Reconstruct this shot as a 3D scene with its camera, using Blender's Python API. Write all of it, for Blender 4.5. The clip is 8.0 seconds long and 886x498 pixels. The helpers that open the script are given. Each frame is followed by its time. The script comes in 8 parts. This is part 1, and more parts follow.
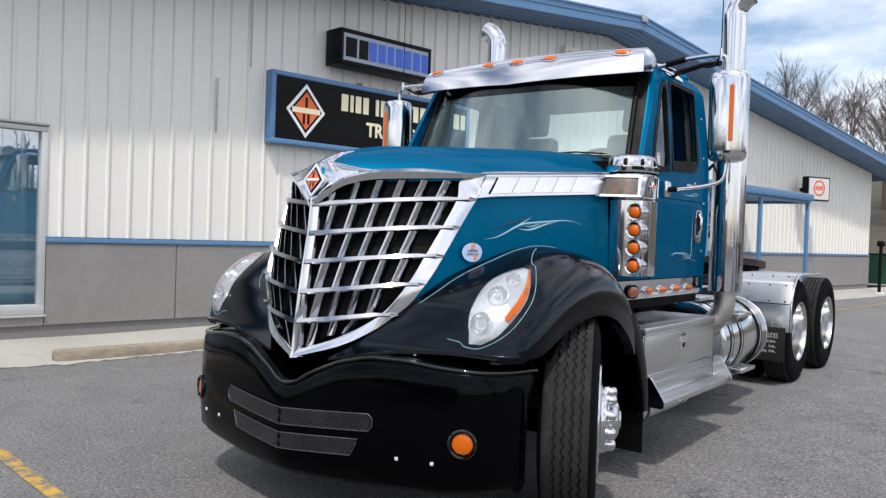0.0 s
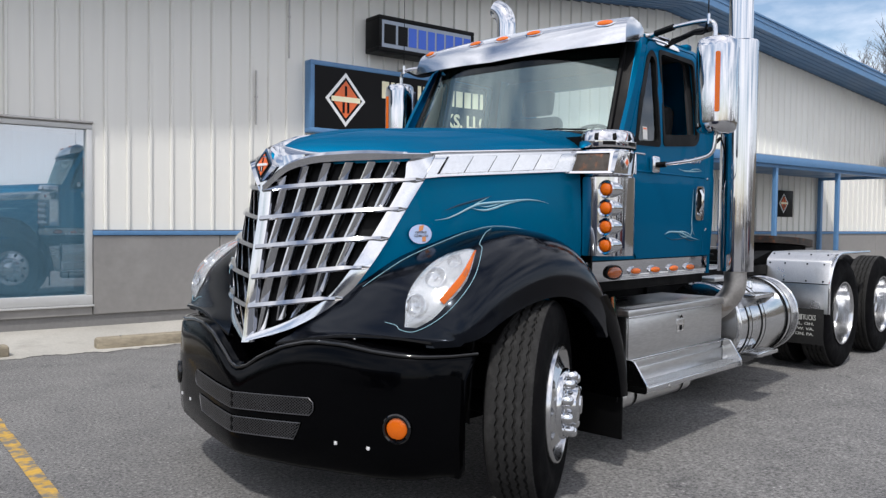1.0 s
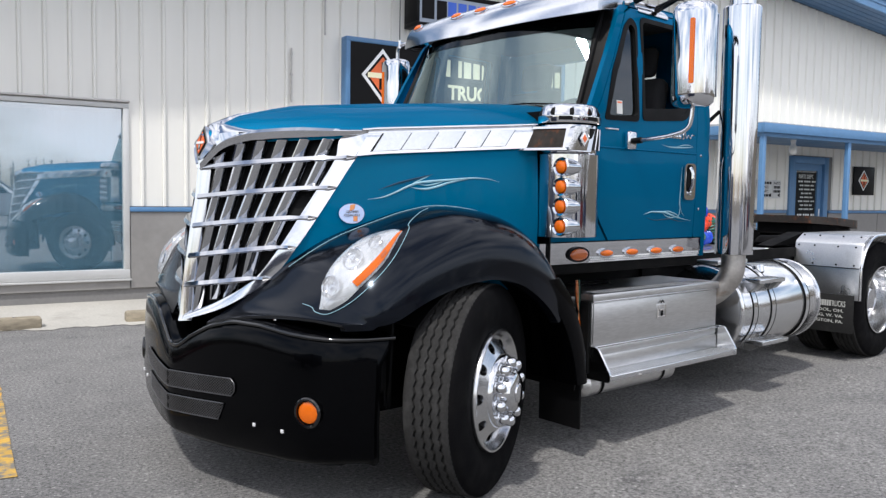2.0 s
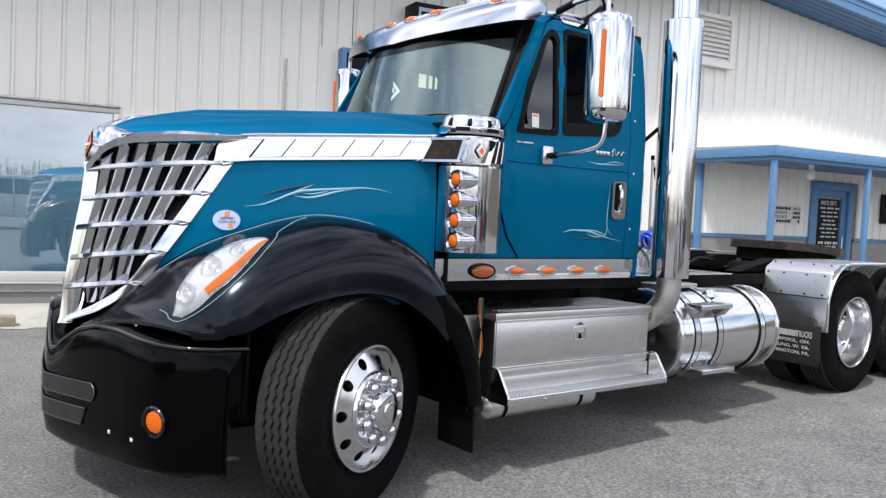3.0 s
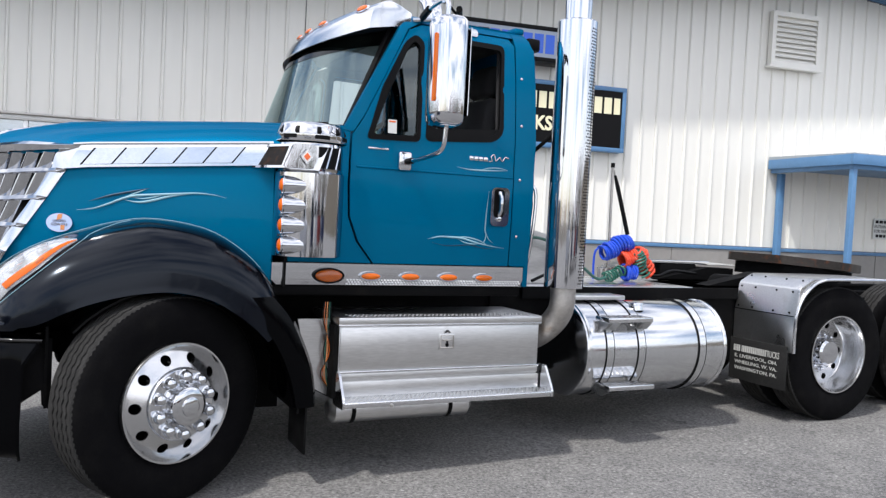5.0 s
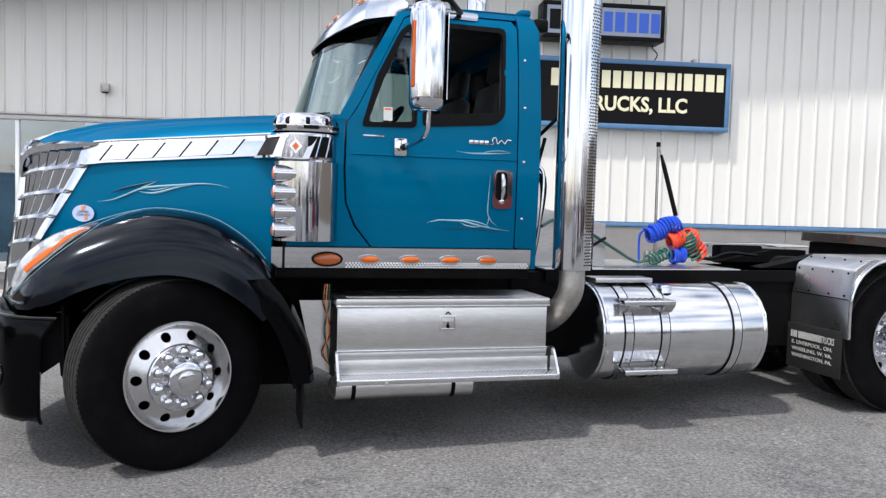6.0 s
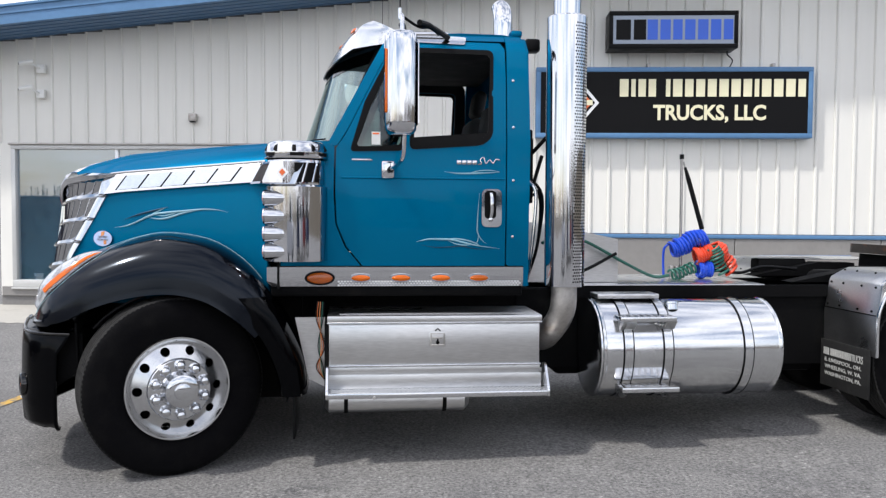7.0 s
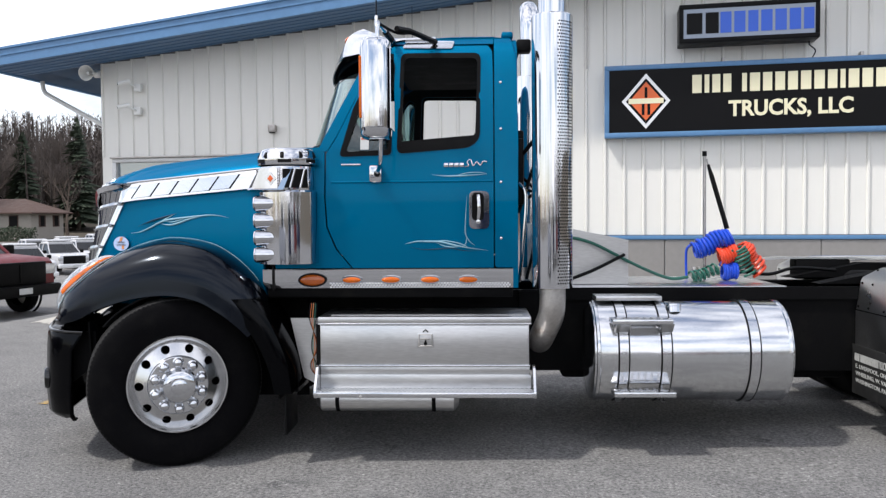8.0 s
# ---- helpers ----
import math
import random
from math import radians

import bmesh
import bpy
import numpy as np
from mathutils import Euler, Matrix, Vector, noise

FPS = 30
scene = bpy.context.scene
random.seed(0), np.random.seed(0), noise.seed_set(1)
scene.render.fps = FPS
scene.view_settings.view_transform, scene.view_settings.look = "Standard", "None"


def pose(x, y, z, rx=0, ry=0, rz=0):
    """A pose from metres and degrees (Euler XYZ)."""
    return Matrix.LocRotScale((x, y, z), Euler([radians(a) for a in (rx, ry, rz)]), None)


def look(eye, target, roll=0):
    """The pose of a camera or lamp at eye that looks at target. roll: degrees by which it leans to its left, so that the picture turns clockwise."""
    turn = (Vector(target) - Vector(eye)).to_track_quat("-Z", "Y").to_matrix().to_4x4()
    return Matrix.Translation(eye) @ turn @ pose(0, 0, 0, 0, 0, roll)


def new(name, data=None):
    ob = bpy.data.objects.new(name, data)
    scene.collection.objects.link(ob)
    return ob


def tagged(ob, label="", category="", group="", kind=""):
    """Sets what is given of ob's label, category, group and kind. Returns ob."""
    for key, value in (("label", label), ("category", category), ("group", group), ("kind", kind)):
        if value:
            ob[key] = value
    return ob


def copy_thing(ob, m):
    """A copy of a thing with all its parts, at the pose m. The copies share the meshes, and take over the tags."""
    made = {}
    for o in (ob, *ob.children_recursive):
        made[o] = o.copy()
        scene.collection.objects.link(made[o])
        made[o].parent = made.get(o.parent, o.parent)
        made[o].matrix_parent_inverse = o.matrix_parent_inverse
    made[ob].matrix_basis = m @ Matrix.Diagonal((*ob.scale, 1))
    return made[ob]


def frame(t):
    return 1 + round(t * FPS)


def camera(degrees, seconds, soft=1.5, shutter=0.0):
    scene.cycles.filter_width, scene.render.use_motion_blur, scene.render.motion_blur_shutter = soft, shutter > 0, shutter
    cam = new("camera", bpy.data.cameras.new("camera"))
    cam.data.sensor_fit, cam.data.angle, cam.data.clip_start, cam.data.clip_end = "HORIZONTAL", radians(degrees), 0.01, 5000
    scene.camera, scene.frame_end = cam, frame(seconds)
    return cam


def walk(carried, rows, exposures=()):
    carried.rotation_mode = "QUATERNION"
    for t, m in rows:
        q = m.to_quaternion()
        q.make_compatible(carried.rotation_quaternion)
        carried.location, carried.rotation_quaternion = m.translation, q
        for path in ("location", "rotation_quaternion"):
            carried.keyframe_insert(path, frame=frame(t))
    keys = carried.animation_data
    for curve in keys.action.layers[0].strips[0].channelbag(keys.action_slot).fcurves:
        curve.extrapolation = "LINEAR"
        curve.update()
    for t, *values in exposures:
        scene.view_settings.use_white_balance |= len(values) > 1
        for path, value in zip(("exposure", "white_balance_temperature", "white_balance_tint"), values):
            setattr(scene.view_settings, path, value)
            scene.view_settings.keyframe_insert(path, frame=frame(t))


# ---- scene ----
cam = camera(57.2, 8.0, soft=1.35)
PATH = [
    (0, (-3.489, -2.321, 1.403), (-2.094, -0.887, 1.367), 2.0),
    (0.5, (-3.223, -2.509, 1.384), (-1.889, -1.021, 1.317), 1.8),
    (1, (-2.918, -2.717, 1.39), (-1.694, -1.137, 1.318), 0.7),
    (2.5, (-1.865, -3.164, 1.416), (-0.883, -1.427, 1.281), 1.9),
    (3, (-1.493, -3.305, 1.412), (-0.553, -1.542, 1.316), 2.7),
    (3.5, (-1.152, -3.42, 1.443), (-0.318, -1.605, 1.333), 0.0),
    (4, (-0.789, -3.613, 1.46), (-0.072, -1.747, 1.391), -0.1),
    (4.5, (-0.412, -3.789, 1.449), (0.28, -1.913, 1.388), 2.1),
    (6, (0.856, -4.21, 1.435), (1.069, -2.225, 1.32), 1.6),
    (6.5, (1.215, -4.295, 1.475), (1.275, -2.298, 1.39), 0.7),
    (7, (1.651, -4.356, 1.483), (1.553, -2.361, 1.396), 0.4),
    (7.5, (2.059, -4.315, 1.471), (1.797, -2.336, 1.358), 1.1),
    (8, (2.478, -4.299, 1.468), (2.07, -2.343, 1.393), -0.4),
]
walk(cam, [(t, look(eye, target, roll)) for t, eye, target, roll in PATH],
     exposures=[(0.0, 0.08), (0.5, -0.05), (1.0, 0.03), (2.5, 0.4), (4, 0.46), (6, 0.4), (8, 0.3)])

# ---- light ----
SUN_WAY = Vector((0.55, 0.42, -1.0)).normalized()
sun = new("sun", bpy.data.lights.new("sun", "SUN"))
sun.data.energy, sun.data.angle, sun.data.color = 2.6, radians(3), (1.0, 0.975, 0.94)
sun.rotation_mode = "QUATERNION"
sun.rotation_quaternion = SUN_WAY.to_track_quat("-Z", "Y")
world = bpy.data.worlds.new("sky")
scene.world = world
world.use_nodes = True
wn, wl = world.node_tree.nodes, world.node_tree.links
sky = wn.new("ShaderNodeTexSky")
sky.sky_type, sky.sun_disc = "NISHITA", False
sky.sun_elevation = math.asin(-SUN_WAY.z)
sky.sun_rotation = math.atan2(-SUN_WAY.x, -SUN_WAY.y)
sky.air_density, sky.dust_density, sky.ozone_density = 1.0, 1.6, 1.0
# thin broken cloud over the blue
wtc = wn.new("ShaderNodeTexCoord")
wmap = wn.new("ShaderNodeMapping")
wmap.inputs["Scale"].default_value = (1.6, 1.6, 4.5)
wno = wn.new("ShaderNodeTexNoise")
wno.inputs["Scale"].default_value, wno.inputs["Detail"].default_value, wno.inputs["Roughness"].default_value = 1.7, 7.0, 0.55
wramp = wn.new("ShaderNodeValToRGB")
wramp.color_ramp.elements[0].position, wramp.color_ramp.elements[1].position = 0.36, 0.62
wmix = wn.new("ShaderNodeMix")
wmix.data_type = "RGBA"
wmix.inputs[7].default_value = (10.1, 10.1, 10.75, 1)
wl.new(wtc.outputs["Generated"], wmap.inputs["Vector"])
wl.new(wmap.outputs["Vector"], wno.inputs["Vector"])
wl.new(wno.outputs["Fac"], wramp.inputs["Fac"])
wl.new(wramp.outputs["Color"], wmix.inputs[0])
wl.new(sky.outputs["Color"], wmix.inputs[6])
wl.new(wmix.outputs[2], wn["Background"].inputs["Color"])
wn["Background"].inputs["Strength"].default_value = 0.15


# ---- materials ----
def material(name, color, rough=0.5, metal=0.0, coat=0.0, vary=0.12, scale=6.0, fine=90.0, bump=0.0, bump_scale=120.0,
             per_piece=0.0, alpha_glow=0.0, stretch=(1, 1, 1), stain=None, stain_at=(0.55, 0.75), stain_scale=1.2, rough_vary=0.1, spec=0.5):
    """Base colour with broad and fine variation, optional stain colour, uneven gloss and fine relief."""
    m = bpy.data.materials.new(name)
    m.use_nodes = True
    n, l = m.node_tree.nodes, m.node_tree.links
    b = n["Principled BSDF"]
    tc = n.new("ShaderNodeTexCoord")
    mp = n.new("ShaderNodeMapping")
    mp.inputs["Scale"].default_value = stretch
    l.new(tc.outputs["Object"], mp.inputs["Vector"])
    broad = n.new("ShaderNodeTexNoise")
    broad.inputs["Scale"].default_value, broad.inputs["Detail"].default_value = scale, 5.0
    small = n.new("ShaderNodeTexNoise")
    small.inputs["Scale"].default_value, small.inputs["Detail"].default_value = fine, 3.0
    for t in (broad, small):
        l.new(mp.outputs["Vector"], t.inputs["Vector"])
    add = n.new("ShaderNodeMath")
    add.operation = "ADD"
    l.new(broad.outputs["Fac"], add.inputs[0])
    l.new(small.outputs["Fac"], add.inputs[1])
    last = add.outputs[0]
    if per_piece:
        info = n.new("ShaderNodeObjectInfo")
        sc = n.new("ShaderNodeMath")
        sc.operation = "MULTIPLY_ADD"
        sc.inputs[1].default_value = per_piece
        l.new(info.outputs["Random"], sc.inputs[0])
        l.new(last, sc.inputs[2])
        last = sc.outputs[0]
    rng = n.new("ShaderNodeMapRange")
    rng.inputs["From Min"].default_value, rng.inputs["From Max"].default_value = 0.6, 1.4 + per_piece
    rng.inputs["To Min"].default_value, rng.inputs["To Max"].default_value = 1 - vary, 1 + vary
    l.new(last, rng.inputs["Value"])
    mul = n.new("ShaderNodeMix")
    mul.data_type, mul.blend_type = "RGBA", "MULTIPLY"
    mul.inputs[0].default_value = 1.0
    mul.inputs[6].default_value = (*color, 1)
    l.new(rng.outputs["Result"], mul.inputs[7])
    out = mul.outputs[2]
    if stain:
        st = n.new("ShaderNodeTexNoise")
        st.inputs["Scale"].default_value, st.inputs["Detail"].default_value, st.inputs["Roughness"].default_value = stain_scale, 8.0, 0.65
        l.new(mp.outputs["Vector"], st.inputs["Vector"])
        rp = n.new("ShaderNodeMapRange")
        rp.inputs["From Min"].default_value, rp.inputs["From Max"].default_value = stain_at
        l.new(st.outputs["Fac"], rp.inputs["Value"])
        mx = n.new("ShaderNodeMix")
        mx.data_type = "RGBA"
        l.new(rp.outputs["Result"], mx.inputs[0])
        l.new(out, mx.inputs[6])
        mx.inputs[7].default_value = (*stain, 1)
        out = mx.outputs[2]
    l.new(out, b.inputs["Base Color"])
    rr = n.new("ShaderNodeMapRange")
    rr.inputs["From Min"].default_value, rr.inputs["From Max"].default_value = 0.3, 0.7
    rr.inputs["To Min"].default_value, rr.inputs["To Max"].default_value = max(rough * (1 - rough_vary * 2), 0.0), rough * (1 + rough_vary * 2)
    l.new(broad.outputs["Fac"], rr.inputs["Value"])
    l.new(rr.outputs["Result"], b.inputs["Roughness"])
    b.inputs["Metallic"].default_value = metal
    b.inputs["Specular IOR Level"].default_value = spec
    b.inputs["Coat Weight"].default_value = coat
    b.inputs["Coat Roughness"].default_value = 0.03
    if bump:
        bt = n.new("ShaderNodeTexNoise")
        bt.inputs["Scale"].default_value, bt.inputs["Detail"].default_value = bump_scale, 4.0
        l.new(mp.outputs["Vector"], bt.inputs["Vector"])
        bp = n.new("ShaderNodeBump")
        bp.inputs["Strength"].default_value, bp.inputs["Distance"].default_value = bump, 0.01
        l.new(bt.outputs["Fac"], bp.inputs["Height"])
        l.new(bp.outputs["Normal"], b.inputs["Normal"])
    return m


def glass_material(name, color, rough=0.0, clear=0.75, ior=2.0, haze=0.0, haze_color=(0.6, 0.66, 0.66), mirror=(0.95, 0.97, 1)):
    """Thin tinted sheet glass: part clear, part mirror by Fresnel, with a thin uneven diffuse film as painted haze."""
    m = bpy.data.materials.new(name)
    m.use_nodes = True
    n, l = m.node_tree.nodes, m.node_tree.links
    n.remove(n["Principled BSDF"])
    tr, gl, mx, fr = n.new("ShaderNodeBsdfTransparent"), n.new("ShaderNodeBsdfGlossy"), n.new("ShaderNodeMixShader"), n.new("ShaderNodeFresnel")
    tr.inputs["Color"].default_value = (*[c * clear for c in color], 1)
    gl.inputs["Color"].default_value, gl.inputs["Roughness"].default_value = (*mirror, 1), rough
    fr.inputs["IOR"].default_value = ior
    l.new(fr.outputs[0], mx.inputs[0])
    under = tr
    if haze:
        df, film, tx, rg, tc = n.new("ShaderNodeBsdfDiffuse"), n.new("ShaderNodeMixShader"), n.new("ShaderNodeTexNoise"), n.new("ShaderNodeMapRange"), n.new("ShaderNodeTexCoord")
        df.inputs["Color"].default_value = (*haze_color, 1)
        tx.inputs["Scale"].default_value, tx.inputs["Detail"].default_value = 1.6, 6.0
        rg.inputs["From Min"].default_value, rg.inputs["From Max"].default_value = 0.3, 0.7
        rg.inputs["To Min"].default_value, rg.inputs["To Max"].default_value = haze * 0.7, haze * 1.3
        l.new(tc.outputs["Object"], tx.inputs["Vector"])
        l.new(tx.outputs["Fac"], rg.inputs["Value"])
        l.new(rg.outputs["Result"], film.inputs[0])
        l.new(tr.outputs[0], film.inputs[1])
        l.new(df.outputs[0], film.inputs[2])
        under = film
    l.new(under.outputs[0], mx.inputs[1])
    l.new(gl.outputs[0], mx.inputs[2])
    l.new(mx.outputs[0], n["Material Output"].inputs["Surface"])
    return m


def asphalt_material():
    """Worn asphalt: grey binder, pale and dark stone grains, soft patches and stains."""
    m = bpy.data.materials.new("worn asphalt")
    m.use_nodes = True
    n, l = m.node_tree.nodes, m.node_tree.links
    b = n["Principled BSDF"]
    tc = n.new("ShaderNodeTexCoord")

    def noise_at(scale, detail, rough=0.6):
        t = n.new("ShaderNodeTexNoise")
        t.inputs["Scale"].default_value, t.inputs["Detail"].default_value, t.inputs["Roughness"].default_value = scale, detail, rough
        l.new(tc.outputs["Object"], t.inputs["Vector"])
        return t.outputs["Fac"]

    def ramp(src, lo, hi, a, c):
        r = n.new("ShaderNodeMapRange")
        r.inputs["From Min"].default_value, r.inputs["From Max"].default_value = lo, hi
        r.inputs["To Min"].default_value, r.inputs["To Max"].default_value = a, c
        l.new(src, r.inputs["Value"])
        return r.outputs["Result"]

    def blend(fac, base, top):
        x = n.new("ShaderNodeMix")
        x.data_type = "RGBA"
        l.new(fac, x.inputs[0])
        for k, v in ((6, base), (7, top)):
            if isinstance(v, tuple):
                x.inputs[k].default_value = (*v, 1)
            else:
                l.new(v, x.inputs[k])
        return x.outputs[2]

    col = blend(ramp(noise_at(0.45, 6), 0.35, 0.68, 0, 1), (0.2, 0.195, 0.19), (0.14, 0.137, 0.136))
    col = blend(ramp(noise_at(3.0, 7, 0.72), 0.43, 0.68, 0, 0.8), col, (0.215, 0.21, 0.202))
    col = blend(ramp(noise_at(2.1, 8, 0.76), 0.58, 0.68, 0, 0.75), col, (0.062, 0.062, 0.066))
    for scale, lo, hi, tint, amount in ((55.0, 0.11, 0.06, (0.33, 0.325, 0.31), 0.7), (38.0, 0.1, 0.06, (0.035, 0.035, 0.037), 0.75), (16.0, 0.07, 0.05, (0.42, 0.41, 0.39), 0.5)):
        v = n.new("ShaderNodeTexVoronoi")
        v.inputs["Scale"].default_value = scale
        l.new(tc.outputs["Object"], v.inputs["Vector"])
        col = blend(ramp(v.outputs["Distance"], lo * 2, hi * 2, 0, amount), col, tint)
    grit = noise_at(48.0, 5, 0.8)
    x = n.new("ShaderNodeMix")
    x.data_type, x.blend_type = "RGBA", "MULTIPLY"
    x.inputs[0].default_value = 1.0
    l.new(col, x.inputs[6])
    l.new(ramp(grit, 0.33, 0.67, 0.34, 1.72), x.inputs[7])
    l.new(x.outputs[2], b.inputs["Base Color"])
    b.inputs["Roughness"].default_value = 0.92
    b.inputs["Specular IOR Level"].default_value = 0.25
    bp = n.new("ShaderNodeBump")
    bp.inputs["Strength"].default_value, bp.inputs["Distance"].default_value = 1.0, 0.011
    l.new(grit, bp.inputs["Height"])
    l.new(bp.outputs["Normal"], b.inputs["Normal"])
    return m


ASPHALT = asphalt_material()
CONCRETE = material("concrete", (0.42, 0.4, 0.36), 0.9, vary=0.15, scale=1.2, fine=40, bump=0.35, stain=(0.3, 0.28, 0.25), stain_scale=1.5)
BLOCK = material("weathered timber block", (0.28, 0.24, 0.175), 0.9, vary=0.4, scale=3, fine=30, bump=0.5, stretch=(0.4, 1, 1))
YELLOW = material("worn yellow line paint", (0.5, 0.3, 0.05), 0.8, vary=0.2, scale=3, fine=30, stain=(0.16, 0.15, 0.13), stain_at=(0.44, 0.58), stain_scale=11)
SIDING = material("cream painted steel siding", (0.755, 0.74, 0.69), 0.45, vary=0.04, scale=0.7, fine=8, per_piece=0.25, bump=0.05, bump_scale=3.0,
                  stain=(0.68, 0.66, 0.59), stain_at=(0.58, 0.95), stain_scale=0.5, stretch=(1, 1, 0.25))
WAINSCOT = material("grey painted board", (0.235, 0.225, 0.215), 0.6, vary=0.08, scale=1.0, fine=15, bump=0.1, stain=(0.29, 0.28, 0.265), stain_scale=0.9)
BASEGREY = material("dark grey painted block base", (0.19, 0.185, 0.18), 0.8, vary=0.12, scale=2, fine=25, bump=0.2)
BLUE = material("blue painted trim", (0.085, 0.2, 0.37), 0.45, vary=0.1, scale=1.5, fine=12, bump=0.05)
SOFFIT = material("blue ribbed soffit", (0.07, 0.15, 0.27), 0.5, vary=0.08, scale=1.5, fine=12)
ROOF = material("pale metal roof sheet", (0.36, 0.39, 0.42), 0.4, metal=0.3, vary=0.08, scale=1.0)
FRAME = material("pale anodised window frame", (0.55, 0.55, 0.54), 0.45, metal=0.3, vary=0.06, scale=3)
WHITE = material("white painted frame", (0.78, 0.78, 0.75), 0.4, vary=0.05, scale=3)
DARKROOM = material("dim room interior", (0.3, 0.32, 0.34), 0.9)
TEAL = material("teal metallic paint", (0.0, 0.13, 0.255), 0.56, metal=0.9, coat=0.1, spec=0.05, vary=0.05, scale=2.0, fine=400, rough_vary=0.05)
BLACK = material("black gloss paint", (0.0006, 0.0006, 0.0008), 0.14, coat=0.1, spec=0.04, vary=0.2, scale=2.0, fine=60, bump=0.012, bump_scale=14.0)
FENDER = material("dark blue-black gloss paint", (0.0014, 0.0019, 0.0036), 0.15, coat=0.1, spec=0.22, vary=0.2, scale=2.0, fine=60)
TEAL.node_tree.nodes["Principled BSDF"].inputs["Specular Tint"].default_value = (0.06, 0.42, 0.62, 1)
for gloss in (BLACK, FENDER):
    gloss.node_tree.nodes["Principled BSDF"].inputs["Specular Tint"].default_value = (0.7, 0.82, 1.0, 1)
CHROME = material("polished chrome", (0.6, 0.61, 0.635), 0.05, metal=1.0, vary=0.03, scale=5, bump=0.012, bump_scale=9.0)
POLISHED = material("polished aluminium", (0.66, 0.67, 0.685), 0.15, metal=1.0, vary=0.06, scale=5, fine=60, bump=0.02, bump_scale=25)
ALUMINIUM = material("brushed aluminium", (0.6, 0.6, 0.6), 0.3, metal=1.0, vary=0.16, scale=3, fine=120, stretch=(0.15, 1, 1), stain=(0.42, 0.42, 0.41), stain_at=(0.55, 0.8), stain_scale=3.0, bump=0.09, bump_scale=5)
DULLPIPE = material("dull steel pipe", (0.45, 0.43, 0.41), 0.45, metal=1.0, vary=0.2, scale=5, fine=50, stain=(0.25, 0.2, 0.16), stain_scale=6)
RIM = material("polished rim aluminium", (0.6, 0.605, 0.615), 0.2, metal=1.0, vary=0.06, scale=6, fine=90, rough_vary=0.15)
HUB = material("bright plated hub cover", (0.62, 0.63, 0.65), 0.1, metal=1.0, vary=0.05, scale=8)
RUBBER = material("tyre rubber", (0.0035, 0.0035, 0.004), 0.85, spec=0.06, vary=0.25, scale=8, fine=80, bump=0.15, bump_scale=160, stain=(0.008, 0.0077, 0.0074), stain_at=(0.5, 0.8), stain_scale=5)
TREAD = material("worn grey tread rubber", (0.024, 0.0235, 0.023), 0.9, spec=0.15, vary=0.3, scale=8, fine=70, bump=0.3, bump_scale=140, stain=(0.05, 0.049, 0.048), stain_at=(0.5, 0.8), stain_scale=14)
WIRE = material("dull dark wire mesh", (0.12, 0.12, 0.125), 0.45, metal=0.9, vary=0.15, fine=80)
DARK = material("black chassis paint", (0.003, 0.003, 0.0033), 0.7, spec=0.08, vary=0.3, scale=5, fine=50, bump=0.1, stain=(0.008, 0.0075, 0.0065), stain_scale=4)
PLASTIC = material("black plastic", (0.003, 0.003, 0.0033), 0.5, spec=0.12, vary=0.1, bump=0.05)
SEATCLOTH = material("dark grey seat cloth", (0.03, 0.03, 0.033), 0.9, vary=0.2, fine=200, bump=0.2, bump_scale=300)
AMBER = material("amber lens", (0.58, 0.11, 0.003), 0.22, coat=0.25, spec=0.3, vary=0.1, fine=150)
DARKAMBER = material("dark amber lens", (0.4, 0.08, 0.005), 0.25, coat=0.6, vary=0.1, fine=150)
LAMP = material("frosted headlamp reflector", (0.62, 0.63, 0.64), 0.22, metal=0.7, coat=0.2, vary=0.2, scale=22, fine=80, bump=0.25, bump_scale=24)
LIP = material("glossy black lip", (0.0008, 0.0008, 0.001), 0.08, coat=0.5, spec=0.4, vary=0.1)
BOWL = material("bright lamp bowl", (0.72, 0.73, 0.75), 0.1, metal=0.95, coat=0.2, vary=0.15, scale=30)
BLADE = material("bright blade chrome", (0.47, 0.48, 0.5), 0.07, metal=1.0, vary=0.05, scale=5, bump=0.02, bump_scale=12.0)
BLIND = material("pale blue-grey fabric blind", (0.42, 0.5, 0.57), 0.9, vary=0.06, scale=1.5, fine=60)
CARBLUE = material("dark blue car paint", (0.008, 0.016, 0.05), 0.3, coat=0.6, vary=0.08)
GREASE = material("greasy dark steel", (0.03, 0.025, 0.022), 0.4, metal=0.6, vary=0.4, scale=6, fine=40, stain=(0.16, 0.05, 0.015), stain_at=(0.55, 0.7), stain_scale=8)
SIGNBLACK = material("black sign face", (0.004, 0.004, 0.0045), 0.4, spec=0.12, vary=0.1)
SIGNGREY = material("blue-grey sign face", (0.3, 0.35, 0.43), 0.35, vary=0.06)
STICKER = material("pale blue-grey sticker film", (0.42, 0.52, 0.74), 0.4, vary=0.06)
PALEORANGE = material("faded orange print", (0.6, 0.24, 0.09), 0.5, vary=0.08)
DARKINK = material("dark brown print", (0.09, 0.06, 0.05), 0.5, vary=0.05)
SIGNBLUE = material("bright blue lettering", (0.03, 0.12, 0.62), 0.4, vary=0.05)
CREAM = material("cream lettering", (0.8, 0.75, 0.52), 0.5, vary=0.05)
ORANGE = material("orange enamel", (0.7, 0.13, 0.03), 0.4, vary=0.08)
SILVER = material("silver border", (0.78, 0.78, 0.78), 0.35, metal=0.3, vary=0.06)
STRIPE = material("pale blue pinstripe", (0.25, 0.43, 0.5), 0.35, vary=0.1, fine=60)
STRIPEDARK = material("dark pinstripe", (0.002, 0.035, 0.07), 0.35, vary=0.1)
